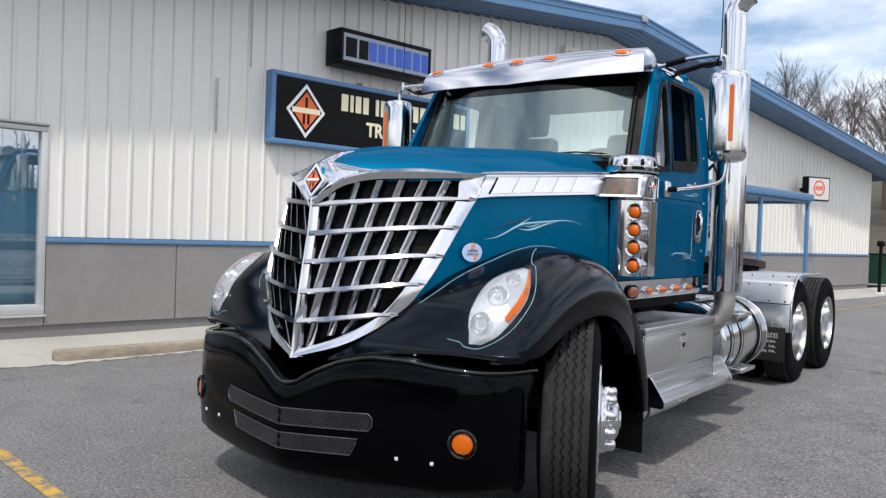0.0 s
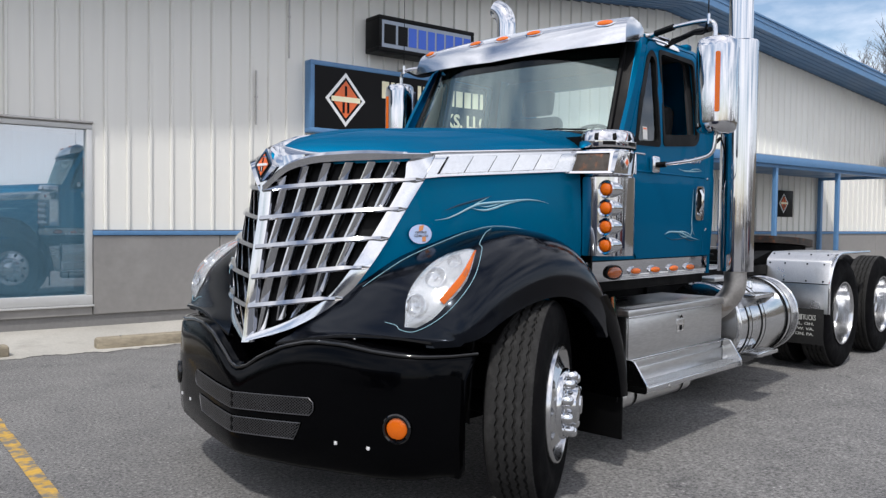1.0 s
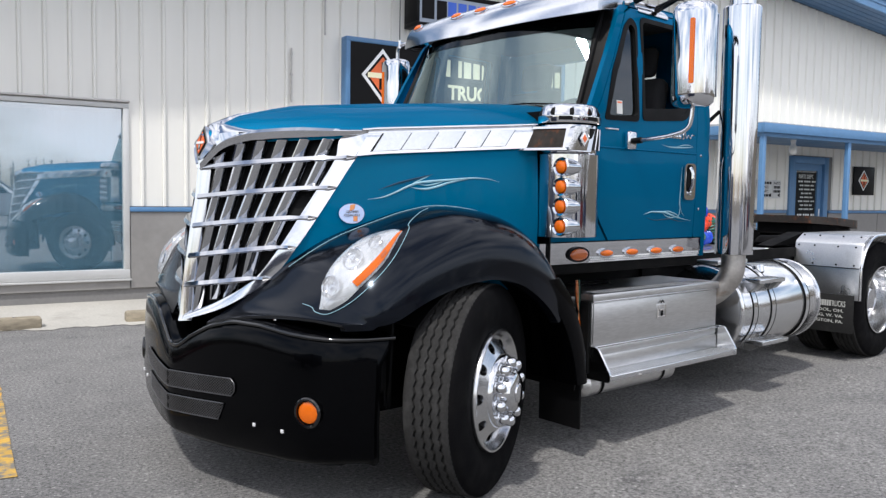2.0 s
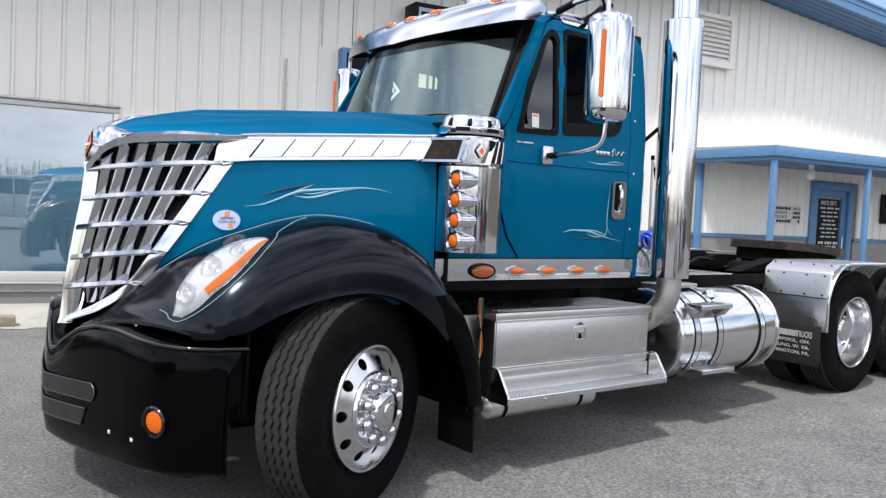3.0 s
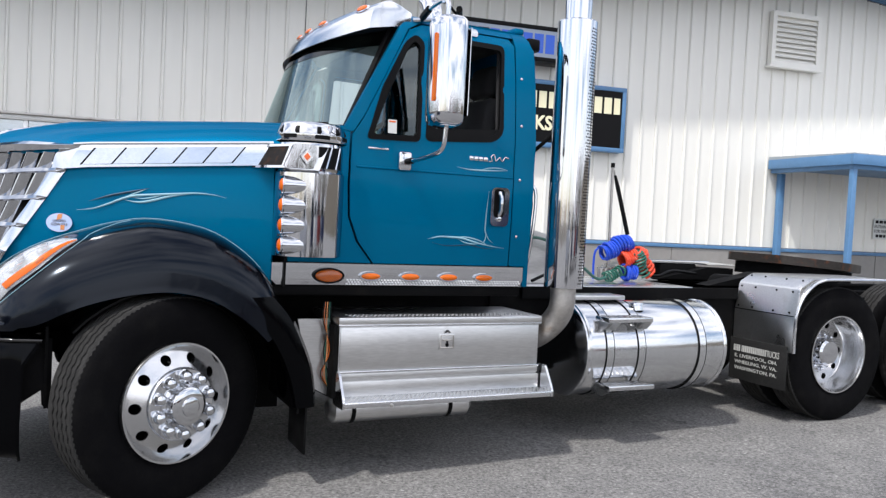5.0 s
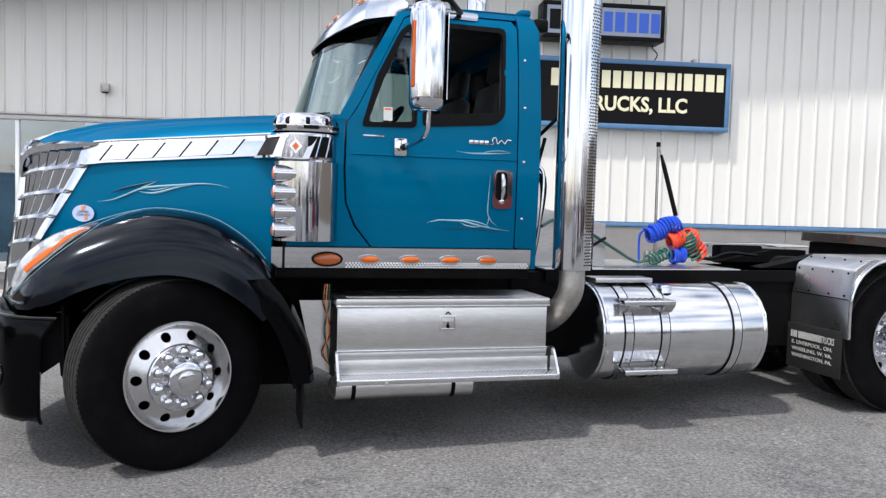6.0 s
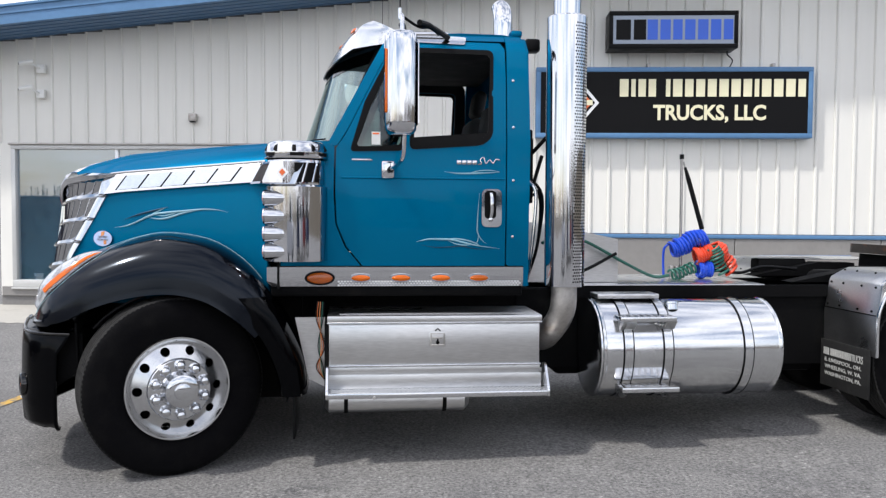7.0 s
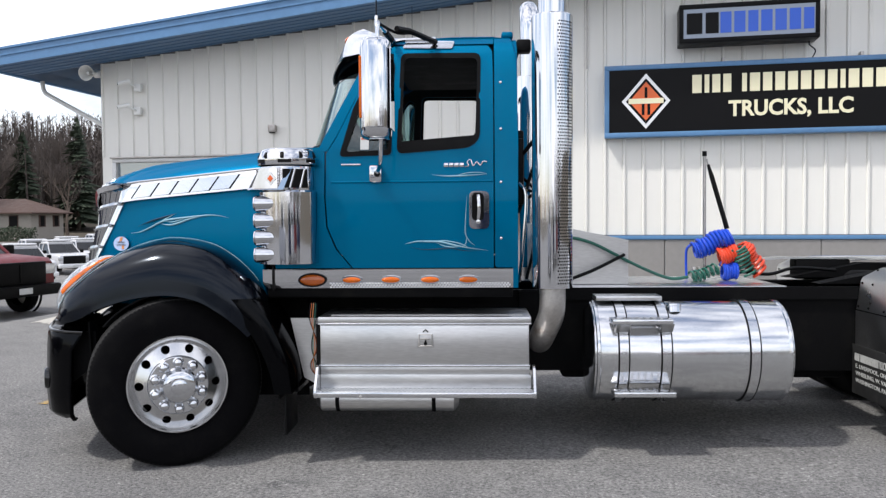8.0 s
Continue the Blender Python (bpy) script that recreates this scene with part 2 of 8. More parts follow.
HOSEBLUE = material("blue air hose", (0.01, 0.06, 0.5), 0.3, vary=0.1)
HOSERED = material("red-orange air hose", (0.7, 0.06, 0.02), 0.35, vary=0.1)
HOSEGREEN = material("dark green cable", (0.01, 0.1, 0.07), 0.4, vary=0.15)
FLAP = material("dusty black mudflap rubber", (0.014, 0.014, 0.014), 0.8, spec=0.2, vary=0.3, scale=6, stain=(0.04, 0.038, 0.036), stain_scale=4)
BARK = material("grey-brown bark", (0.13, 0.1, 0.08), 0.9, vary=0.3, scale=2, fine=20)
TWIG = material("bare brown twigs", (0.075, 0.06, 0.052), 0.9, vary=0.3, scale=0.3, fine=3)
NEEDLE = material("dark green needles", (0.035, 0.05, 0.028), 0.9, vary=0.3, scale=0.6, fine=6)
BRUSH = material("dry brown hillside brush", (0.075, 0.062, 0.044), 0.95, vary=0.35, scale=0.15, fine=1.5, stain=(0.05, 0.055, 0.032), stain_scale=0.08)
CARRED = material("dark red car paint", (0.13, 0.007, 0.01), 0.45, coat=0.03, vary=0.08)
CARWHITE = material("white car paint", (0.5, 0.5, 0.51), 0.3, coat=0.8, vary=0.05)
SHINGLE = material("brown roof shingle", (0.075, 0.045, 0.036), 0.9, vary=0.2, scale=2, fine=12)
PALEWALL = material("pale house siding", (0.29, 0.265, 0.23), 0.8, vary=0.1, scale=0.5, fine=6)
DUMPSTER = material("dark green dumpster paint", (0.01, 0.07, 0.04), 0.5, vary=0.2, scale=2)
PAPER = material("white printed sign", (0.6, 0.61, 0.6), 0.6, vary=0.05)
# dark sheet that paints the visor's reflection onto the windscreen
VISORREFLECTION = glass_material("painted dark visor reflection", (0.5, 0.6, 0.6), clear=0.16, ior=1.35)
CARGLASS = glass_material("dark car glass", (0.3, 0.35, 0.36), clear=0.3, ior=1.5)
SIDEGLASS = glass_material("dark side glass", (0.6, 0.75, 0.72), clear=0.7, ior=1.7)
FLAPTEXT = material("dusty white lettering", (0.4, 0.4, 0.38), 0.8, vary=0.2, fine=60)
# the teal film paints the pale sky veil on the windscreen
GLASS = glass_material("tinted windscreen glass", (0.86, 0.98, 0.96), clear=0.92, ior=2.3, haze=0.085, haze_color=(0.45, 0.6, 0.6), mirror=(0.78, 0.95, 0.95))
CLEARGLASS = glass_material("clear rear glass", (0.95, 0.98, 0.97), clear=0.95, ior=1.45, haze=0.01, haze_color=(0.5, 0.6, 0.6))
LENSGLASS = glass_material("hazed headlamp cover", (0.95, 0.96, 0.97), clear=0.95, ior=1.6, haze=0.26, haze_color=(0.72, 0.74, 0.76))
# the blue film paints the washed-out reflection on the shop panes
WINGLASS = glass_material("window glass", (0.8, 0.9, 0.95), clear=0.8, ior=3.2, haze=0.18, haze_color=(0.2, 0.42, 0.58))


# ---- mesh helpers ----
def part(name, bm, mat, parent=None, label="", sharp=38.0, recalc=True):
    """Links a bmesh as one mesh object under a thing or a part."""
    if recalc:
        bmesh.ops.recalc_face_normals(bm, faces=bm.faces)
    for f in bm.faces:
        f.smooth = True
    lim = radians(sharp)
    for e in bm.edges:
        if len(e.link_faces) == 2 and e.calc_face_angle(0.0) > lim:
            e.smooth = False
    me = bpy.data.meshes.new(name)
    bm.to_mesh(me)
    bm.free()
    me.materials.append(mat)
    ob = new(name, me)
    ob.parent = parent
    if label:
        ob["label"] = label
    return ob


def add_box(bm, x0, x1, y0, y1, z0, z1, bevel=0.0, seg=2, m=None):
    made = bmesh.ops.create_cube(bm, size=1.0)["verts"]
    mat = Matrix.Translation(((x0 + x1) / 2, (y0 + y1) / 2, (z0 + z1) / 2)) @ Matrix.Diagonal((abs(x1 - x0), abs(y1 - y0), abs(z1 - z0), 1))
    bmesh.ops.transform(bm, matrix=(m @ mat) if m else mat, verts=made)
    if bevel:
        edges = list({e for v in made for e in v.link_edges})
        bmesh.ops.bevel(bm, geom=edges, offset=bevel, segments=seg, affect="EDGES", profile=0.5)
    return bm


def box(*a, **k):
    return add_box(bmesh.new(), *a, **k)


def add_tube(bm, points, radius, seg=10, caps=True):
    """A round bar along a polyline; radius: one number, or one a point."""
    pts = [Vector(p) for p in points]
    rad = radius if isinstance(radius, (list, tuple)) else [radius] * len(pts)
    rings, side = [], None
    for i, p in enumerate(pts):
        way = (pts[min(i + 1, len(pts) - 1)] - pts[max(i - 1, 0)]).normalized()
        if side is None:
            side = way.orthogonal().normalized()
        side = (side - way * side.dot(way)).normalized()
        other = way.cross(side)
        rings.append([bm.verts.new(p + (side * math.cos(a) + other * math.sin(a)) * rad[i]) for a in (2 * math.pi * k / seg for k in range(seg))])
    for a, b in zip(rings, rings[1:]):
        for k in range(seg):
            bm.faces.new((a[k], a[(k + 1) % seg], b[(k + 1) % seg], b[k]))
    if caps:
        bm.faces.new(rings[0][::-1])
        bm.faces.new(rings[-1])
    return bm


def tube(points, radius, seg=10, caps=True):
    return add_tube(bmesh.new(), points, radius, seg, caps)


def smooth_line(points, n=8):
    """Catmull-Rom through the points."""
    p = [Vector(q) for q in points]
    p = [2 * p[0] - p[1]] + p + [2 * p[-1] - p[-2]]
    out = []
    for i in range(1, len(p) - 2):
        for k in range(n):
            t = k / n
            out.append(0.5 * (2 * p[i] + (p[i + 1] - p[i - 1]) * t + (2 * p[i - 1] - 5 * p[i] + 4 * p[i + 1] - p[i + 2]) * t * t
                              + (3 * p[i] - p[i - 1] - 3 * p[i + 1] + p[i + 2]) * t ** 3))
    return out + [p[-2]]


def add_turned(bm, profile, m=None, seg=48, close=False):
    """A profile of (radius, height) turned about the z axis, then posed by m."""
    m = m or Matrix()
    rings = []
    for r, h in profile:
        if r < 1e-5:
            rings.append([bm.verts.new(m @ Vector((0, 0, h)))])
        else:
            rings.append([bm.verts.new(m @ Vector((r * math.cos(2 * math.pi * k / seg), r * math.sin(2 * math.pi * k / seg), h))) for k in range(seg)])
    pairs = list(zip(rings, rings[1:])) + ([(rings[-1], rings[0])] if close else [])
    for a, b in pairs:
        for k in range(seg):
            q = [a[k % len(a)], a[(k + 1) % len(a)], b[(k + 1) % len(b)], b[k % len(b)]]
            q = [v for i, v in enumerate(q) if v not in q[:i]]
            if len(q) > 2:
                bm.faces.new(q)
    return bm


def turned(profile, m=None, seg=48, close=False):
    return add_turned(bmesh.new(), profile, m, seg, close)


def sheet(rows, thick=0.0):
    """A skin through rows of points (rows of one length); thick: its depth."""
    bm = bmesh.new()
    vs = [[bm.verts.new(p) for p in row] for row in rows]
    for a, b in zip(vs, vs[1:]):
        for k in range(len(a) - 1):
            bm.faces.new((a[k], a[k + 1], b[k + 1], b[k]))
    bmesh.ops.remove_doubles(bm, verts=bm.verts, dist=1e-5)
    if thick:
        bmesh.ops.recalc_face_normals(bm, faces=bm.faces)
        bmesh.ops.solidify(bm, geom=list(bm.faces), thickness=thick)
    return bm


def add_plate(bm, outline, depth, to_world, holes=(), levels=()):
    """A flat plate of 2D outline with holes, of some depth, mapped by to_world(u, v, w)."""
    edges = []
    for loop in (outline, *holes):
        vs = [bm.verts.new((u, v, 0)) for u, v in loop]
        edges += [bm.edges.new((vs[i], vs[(i + 1) % len(vs)])) for i in range(len(vs))]
    made = bmesh.ops.triangle_fill(bm, use_beauty=True, use_dissolve=False, edges=edges)
    faces = [g for g in made["geom"] if isinstance(g, bmesh.types.BMFace)]
    for axis, value in levels:
        co, no = ((value, 0, 0), (1, 0, 0)) if axis == "u" else ((0, value, 0), (0, 1, 0))
        bmesh.ops.bisect_plane(bm, geom=list(bm.verts) + list(bm.edges) + list(bm.faces), plane_co=co, plane_no=no)
    if depth:
        ext = bmesh.ops.extrude_face_region(bm, geom=list(bm.faces))
        for v in ext["geom"]:
            if isinstance(v, bmesh.types.BMVert):
                v.co.z += depth
    for v in bm.verts:
        v.co = to_world(*v.co)
    return bm


def plate(outline, depth, to_world, holes=(), levels=()):
    return add_plate(bmesh.new(), outline, depth, to_world, holes, levels)


def oval(cx, cy, rx, ry, n=20):
    return [(cx + rx * math.cos(2 * math.pi * k / n), cy + ry * math.sin(2 * math.pi * k / n)) for k in range(n)]


def rounded(points, r, n=4):
    """The corners of a polygon rounded by about r."""
    out = []
    for i, p in enumerate(points):
        p, a, b = Vector(p), Vector(points[i - 1]), Vector(points[(i + 1) % len(points)])
        ra, rb = min(r, (a - p).length * 0.45), min(r, (b - p).length * 0.45)
        s, e = p + (a - p).normalized() * ra, p + (b - p).normalized() * rb
        for k in range(n + 1):
            t = k / n
            out.append(tuple((1 - t) ** 2 * s + 2 * t * (1 - t) * p + t * t * e))
    return out


def line_at(table, x):
    """Linear look-up in a table of (x, value)."""
    if x <= table[0][0]:
        return table[0][1]
    for (a, va), (b, vb) in zip(table, table[1:]):
        if x <= b:
            return va + (vb - va) * (x - a) / (b - a)
    return table[-1][1]


def letters(text, height, width, m, mat, parent, name="lettering", depth=0.004, font_bold=0.0):
    """Text in the built-in font, as one mesh, fitted to a width and height, its centre at the pose m (x right, y up, z out)."""
    cu = bpy.data.curves.new(name, "FONT")
    cu.body, cu.extrude, cu.align_x, cu.align_y, cu.offset = text, 0.02, "CENTER", "CENTER", font_bold
    cu.resolution_u = 3
    tmp = bpy.data.objects.new(name, cu)
    scene.collection.objects.link(tmp)
    me = bpy.data.meshes.new_from_object(tmp.evaluated_get(bpy.context.evaluated_depsgraph_get()))
    bpy.data.objects.remove(tmp)
    co = [v.co.copy() for v in me.vertices]
    lo = [min(c[i] for c in co) for i in range(3)]
    hi = [max(c[i] for c in co) for i in range(3)]
    for v in me.vertices:
        v.co = m @ Vector(((v.co.x - (lo[0] + hi[0]) / 2) / (hi[0] - lo[0]) * width, (v.co.y - (lo[1] + hi[1]) / 2) / (hi[1] - lo[1]) * height,
                           (v.co.z - lo[2]) / (hi[2] - lo[2]) * depth))
    me.materials.clear()
    me.materials.append(mat)
    ob = new(name, me)
    ob.parent = parent
    return ob


def bars(widths, height, gap, m, mat, parent, name="lettering", depth=0.004, total=None):
    """A row of plain bars in place of lettering, its centre at the pose m."""
    full = sum(widths) + gap * (len(widths) - 1)
    k = (total / full) if total else 1.0
    bm, x = bmesh.new(), -full * k / 2
    for w in widths:
        if w > 0 and height > 0.1:
            one = bmesh.new()
            add_box(one, x, x + w * k, -height / 2, height / 2, 0, depth, m=m)
            part(name, one, mat, parent)
        elif w > 0:
            add_box(bm, x, x + w * k, -height / 2, height / 2, 0, depth, m=m)
        x += (abs(w) + gap) * k
    if height <= 0.1:
        tagged(part(name, bm, mat, parent), kind="stuff")


def thing(name, label, category, m=None, group="", kind=""):
    ob = new(name)
    if m:
        ob.matrix_basis = m
    return tagged(ob, label, category, group, kind)


# ---- ground ----
def ground_height(x, y):
    """Level round the trucks, a little lower to the left, wooded slopes far off all round."""
    z = -0.5 * min(1.0, max(0.0, (-6.2 - x) / 2.6))
    z += 0.07 * min(1.0, max(0.0, (x - 0.3) / 4.2)) * min(1.0, max(0.0, (14 - x) / 5))
    z -= 1.2 * min(1.0, max(0.0, (-6.2 - x) / 2.6)) * min(1.0, max(0.0, (y - 20) / 10)) * min(1.0, max(0.0, (62 - y) / 12))
    far = max(0.0, math.hypot(x, y) - 95.0)
    return z + min(far * 0.13, 13.0) * (1.0 if y > 0 else max(0.15, 1 + y * 0.02))


def build_ground():
    bm = bmesh.new()
    xs = [-600, -300, -200, -150, -120, -100, -80, -60, -45, -30, -20, -13.5, -11, -8.8, -7.5, -6.2, -3, 0, 0.3, 1.7, 3.1, 4.5, 6.5, 9, 11.5, 14, 20, 30, 45, 60, 80, 100, 120, 150, 200, 300, 600]
    ys = [-600, -300, -200, -150, -120, -100, -80, -40, -20, -10, 0, 10, 20, 30, 40, 50, 62, 80, 100, 120, 150, 200, 300, 600]
    vs = [[bm.verts.new((x, y, ground_height(x, y))) for x in xs] for y in ys]
    for a, b in zip(vs, vs[1:]):
        for k in range(len(xs) - 1):
            bm.faces.new((a[k], a[k + 1], b[k + 1], b[k]))
    for f in bm.faces:
        c = f.calc_center_median()
        f.material_index = 1 if math.hypot(c.x, c.y) > 78 else 0
    gr = part("ground", bm, ASPHALT)
    gr.data.materials.append(BRUSH)
    tagged(gr, "worn grey asphalt yard with darker patches", "ground", kind="structure")
    # pale concrete strip along the wall
    bm = bmesh.new()
    n = 900
    rows = []
    for k in range(n + 1):
        x = -5.75 + 33.75 * k / n
        j = 0.14 * noise.noise((x * 0.8, 3.1, 0)) + 0.1 * noise.noise((x * 3.1, 7.1, 0)) + 0.09 * noise.noise((x * 9.0, 2.3, 0)) + 0.05 * noise.noise((x * 23.0, 4.3, 0))
        e = ground_height(x, 6)
        rows.append([(x, 5.95 + j, 0.006 + e), (x, 6.5, 0.03 + e), (x, 7.27, 0.1 + e)])
    tagged(part("pavement", sheet(rows), CONCRETE), "pale dusty concrete strip at the foot of the wall", "pavement", kind="structure")
    for pts in (((-2.01, 1.38), (-1.94, 5.6)), ((15.0, 4.55), (26.0, 5.1))):
        a, b = Vector(pts[0]), Vector(pts[1])
        side = Vector((-(b - a).y, (b - a).x)).normalized() * 0.042
        rows = []
        for k in range(41):
            p = a + (b - a) * k / 40
            w = side * (1 + 0.25 * noise.noise((p.x * 4, p.y * 4, 1)))
            rows.append([(p.x + w.x, p.y + w.y, 0.005 + ground_height(p.x, p.y)), (p.x - w.x, p.y - w.y, 0.005 + ground_height(p.x, p.y))])
        tagged(part("parking_line", sheet(rows), YELLOW), "worn yellow painted parking line on the asphalt", "road marking", "parking lines", "structure")


build_ground()


def parking_block(x0, x1, y):
    ob = thing("parking_block", "weathered tan timber wheel stop on the asphalt", "parking block", pose(x0, y, 0), "parking blocks")
    bm = box(0, x1 - x0, -0.08, 0.08, -0.02, 0.12, bevel=0.03)
    part("beam", bm, BLOCK, ob)
    for x in (0.25, x1 - x0 - 0.25):
        part("pin", turned([(0.0, 0.126), (0.014, 0.126), (0.014, 0.1)], pose(x, 0, 0), 10), DULLPIPE, ob)


parking_block(-0.62, 1.95, 6.12)
parking_block(-3.6, -1.43, 6.12)

# ---- building ----
WALL_Y, X_LEFT, X_RIGHT, APEX_X = 7.25, -5.42, 25.7, 10.15
EAVE_L, EAVE_R, APEX_Z, SLOPE = -6.85, 27.15, 5.5, 0.1
WIN_L, WIN_R, WIN_B, WIN_T = -5.2, -0.4, 0.42, 2.4


def soffit_z(x):
    return APEX_Z - abs(x - APEX_X) * SLOPE


def build_building():
    # walls behind the siding
    hole = [(WIN_L, WIN_B), (WIN_R, WIN_B), (WIN_R, WIN_T), (WIN_L, WIN_T)]
    door = [(12.15, 0.12), (13.25, 0.12), (13.25, 2.2), (12.15, 2.2)]
    outline = [(X_LEFT, -0.1), (X_RIGHT, -0.1), (X_RIGHT, soffit_z(X_RIGHT)), (APEX_X, APEX_Z), (X_LEFT, soffit_z(X_LEFT))]
    wall = part("wall_front", plate(outline, 0.2, lambda u, v, w: Vector((u, WALL_Y + w, v)), [hole, door]), BASEGREY)
    tagged(wall, "cream ribbed steel wall over grey painted boards", "wall", kind="structure")
    for name, x in (("wall_left", X_LEFT), ("wall_right", X_RIGHT - 0.2)):
        w = part(name, box(x, x + 0.2, WALL_Y + 0.21, 38, -0.1, soffit_z(x + 0.1)), SIDING)
        tagged(w, "cream painted steel side wall", "wall", kind="structure")
    w = part("wall_back", plate(outline, 0.2, lambda u, v, w: Vector((u, 38.01 + w, v))), SIDING)
    tagged(w, "cream painted steel back wall", "wall", kind="structure")
    room = bmesh.new()
    add_box(room, -5.2, 6.0, 11.0, 11.1, 0, 3.4)
    add_box(room, 5.9, 6.0, 7.46, 11.0, 0, 3.4)
    add_box(room, -5.2, 6.0, 7.46, 11.0, 3.4, 3.5)
    add_box(room, -5.2, 6.0, 7.46, 11.1, 0.02, 0.08)
    tagged(part("room_lining", room, DARKROOM), "dim showroom walls behind the window", "wall", kind="structure")
    # siding: one ribbed sheet a piece
    bm = bmesh.new()
    prof = [(0.0, 0.0), (0.014, 0.028), (0.036, 0.028), (0.05, 0.0), (0.2571, 0.0)]
    ring = [(x, WALL_Y - 0.01 - d) for x, d in prof] + [(0.2571, WALL_Y - 0.003), (0.0, WALL_Y - 0.003)]
    lo, hi = ([bm.verts.new((x, y, z)) for x, y in ring] for z in (0.0, 1.0))
    for k in range(len(ring)):
        j = (k + 1) % len(ring)
        bm.faces.new((lo[k], lo[j], hi[j], hi[k]))
    bm.faces.new(lo)
    bm.faces.new(hi)
    first = part("panel", bm, SIDING, wall, sharp=20)
    scene.collection.objects.unlink(first)
    me = first.data
    bpy.data.objects.remove(first)
    x = X_LEFT + 0.0001
    while x < X_RIGHT - 0.1:
        top = min(soffit_z(x), soffit_z(x + 0.26)) - 0.005
        low = WIN_T + 0.075 if x < WIN_R - 0.05 and x > WIN_L - 0.24 else 1.225
        if 11.95 < x < 13.3:
            low = 2.32
        spans = [(low, top)]
        for a, b in spans:
            o = new("panel", me)
            o.parent = wall
            o.matrix_basis = Matrix.Translation((x, 0, a)) @ Matrix.Diagonal((1, 1, b - a, 1))
        x += 0.2591
    # the corner strip left of the window runs down to the base
    part("panel", box(X_LEFT, WIN_L - 0.037, WALL_Y - 0.014, WALL_Y - 0.003, 0.24, WIN_T + 0.074), SIDING, wall)
    # narrow cut sheet beside the window's jamb
    part("panel", box(WIN_R + 0.037, X_LEFT + 20 * 0.2591, WALL_Y - 0.014, WALL_Y - 0.003, 1.225, WIN_T + 0.074), SIDING, wall)
    # wainscot boards, one a piece
    seams = [WIN_R + 0.037, 1.18] + [3.18 + 2 * k for k in range(5)] + [12.0]
    seams2 = [13.4] + [15.18 + 2 * k for k in range(6)] + [X_RIGHT]
    for row in (seams, seams2):
        for a, b in zip(row, row[1:]):
            part("board", box(a + 0.006, b - 0.006, WALL_Y - 0.03, WALL_Y - 0.002, 0.24, 1.155, bevel=0.004, seg=1), WAINSCOT, wall)
    bm = bmesh.new()
    add_box(bm, WIN_L - 0.2, WIN_R + 0.03, WALL_Y - 0.03, WALL_Y - 0.002, 0.24, WIN_B - 0.05)
    part("board", bm, WAINSCOT, wall)
    for a, b in ((WIN_R + 0.037, 12.0), (13.4, X_RIGHT)):
        part("trim", box(a, b, WALL_Y - 0.05, WALL_Y - 0.002, 1.16, 1.215, bevel=0.006), BLUE, wall, "blue painted rail")
    # roof with its rake boards and soffit
    roof = thing("roof", "low gabled metal roof with blue rake boards", "roof", kind="structure")
    over, th = 6.42, 0.24
    for x0, x1 in ((EAVE_L, APEX_X), (APEX_X, EAVE_R)):
        z0, z1 = soffit_z(x0), soffit_z(x1)
        bm = bmesh.new()
        for d0, d1, y0, y1 in ((0.0, 0.03, over + 0.03, WALL_Y - 0.01),):
            vs = [bm.verts.new(p) for p in ((x0, y0, z0 + d0), (x1, y0, z1 + d0), (x1, y1, z1 + d0), (x0, y1, z0 + d0),
                                            (x0, y0, z0 + d1), (x1, y0, z1 + d1), (x1, y1, z1 + d1), (x0, y1, z0 + d1))]
            for f in ((0, 1, 2, 3), (4, 5, 6, 7), (0, 1, 5, 4), (1, 2, 6, 5), (2, 3, 7, 6), (3, 0, 4, 7)):
                bm.faces.new([vs[i] for i in f])
        # grooves of the soffit boards
        k = over + 0.12
        while k < WALL_Y - 0.05:
            vs = [bm.verts.new(p) for p in ((x0, k, z0 - 0.008), (x1, k, z1 - 0.008), (x1, k + 0.02, z1 - 0.008), (x0, k + 0.02, z0 - 0.008),
                                            (x0, k, z0 + 0.004), (x1, k, z1 + 0.004), (x1, k + 0.02, z1 + 0.004), (x0, k + 0.02, z0 + 0.004))]
            for f in ((0, 1, 2, 3), (4, 5, 6, 7), (0, 1, 5, 4), (1, 2, 6, 5), (2, 3, 7, 6), (3, 0, 4, 7)):
                bm.faces.new([vs[i] for i in f])
            k += 0.15
        part("soffit", bm, SOFFIT, roof)
        bm = bmesh.new()
        prof = [(0.0, -0.02), (-0.035, -0.015), (-0.035, 0.11), (-0.05, 0.12), (-0.05, 0.2), (-0.075, 0.21), (-0.075, th), (0.03, th), (0.03, 0.0)]
        a = [bm.verts.new((x0, over + y, z0 + z)) for y, z in prof]
        b = [bm.verts.new((x1, over + y, z1 + z)) for y, z in prof]
        for i in range(len(prof)):
            j = (i + 1) % len(prof)
            bm.faces.new((a[i], a[j], b[j], b[i]))
        bm.faces.new(a)
        bm.faces.new(b)
        part("rake_board", bm, BLUE, roof, sharp=25)
        bm = bmesh.new()
        vs = [bm.verts.new(p) for p in ((x0, over + 0.03, z0 + th - 0.03), (x1, over + 0.03, z1 + th - 0.03), (x1, 39, z1 + th - 0.03), (x0, 39, z0 + th - 0.03),
                                        (x0, over + 0.03, z0 + th - 0.005), (x1, over + 0.03, z1 + th - 0.005), (x1, 39, z1 + th - 0.005), (x0, 39, z0 + th - 0.005))]
        for f in ((0, 1, 2, 3), (4, 5, 6, 7), (0, 1, 5, 4), (1, 2, 6, 5), (2, 3, 7, 6), (3, 0, 4, 7)):
            bm.faces.new([vs[i] for i in f])
        part("roof_sheet", bm, ROOF, roof)
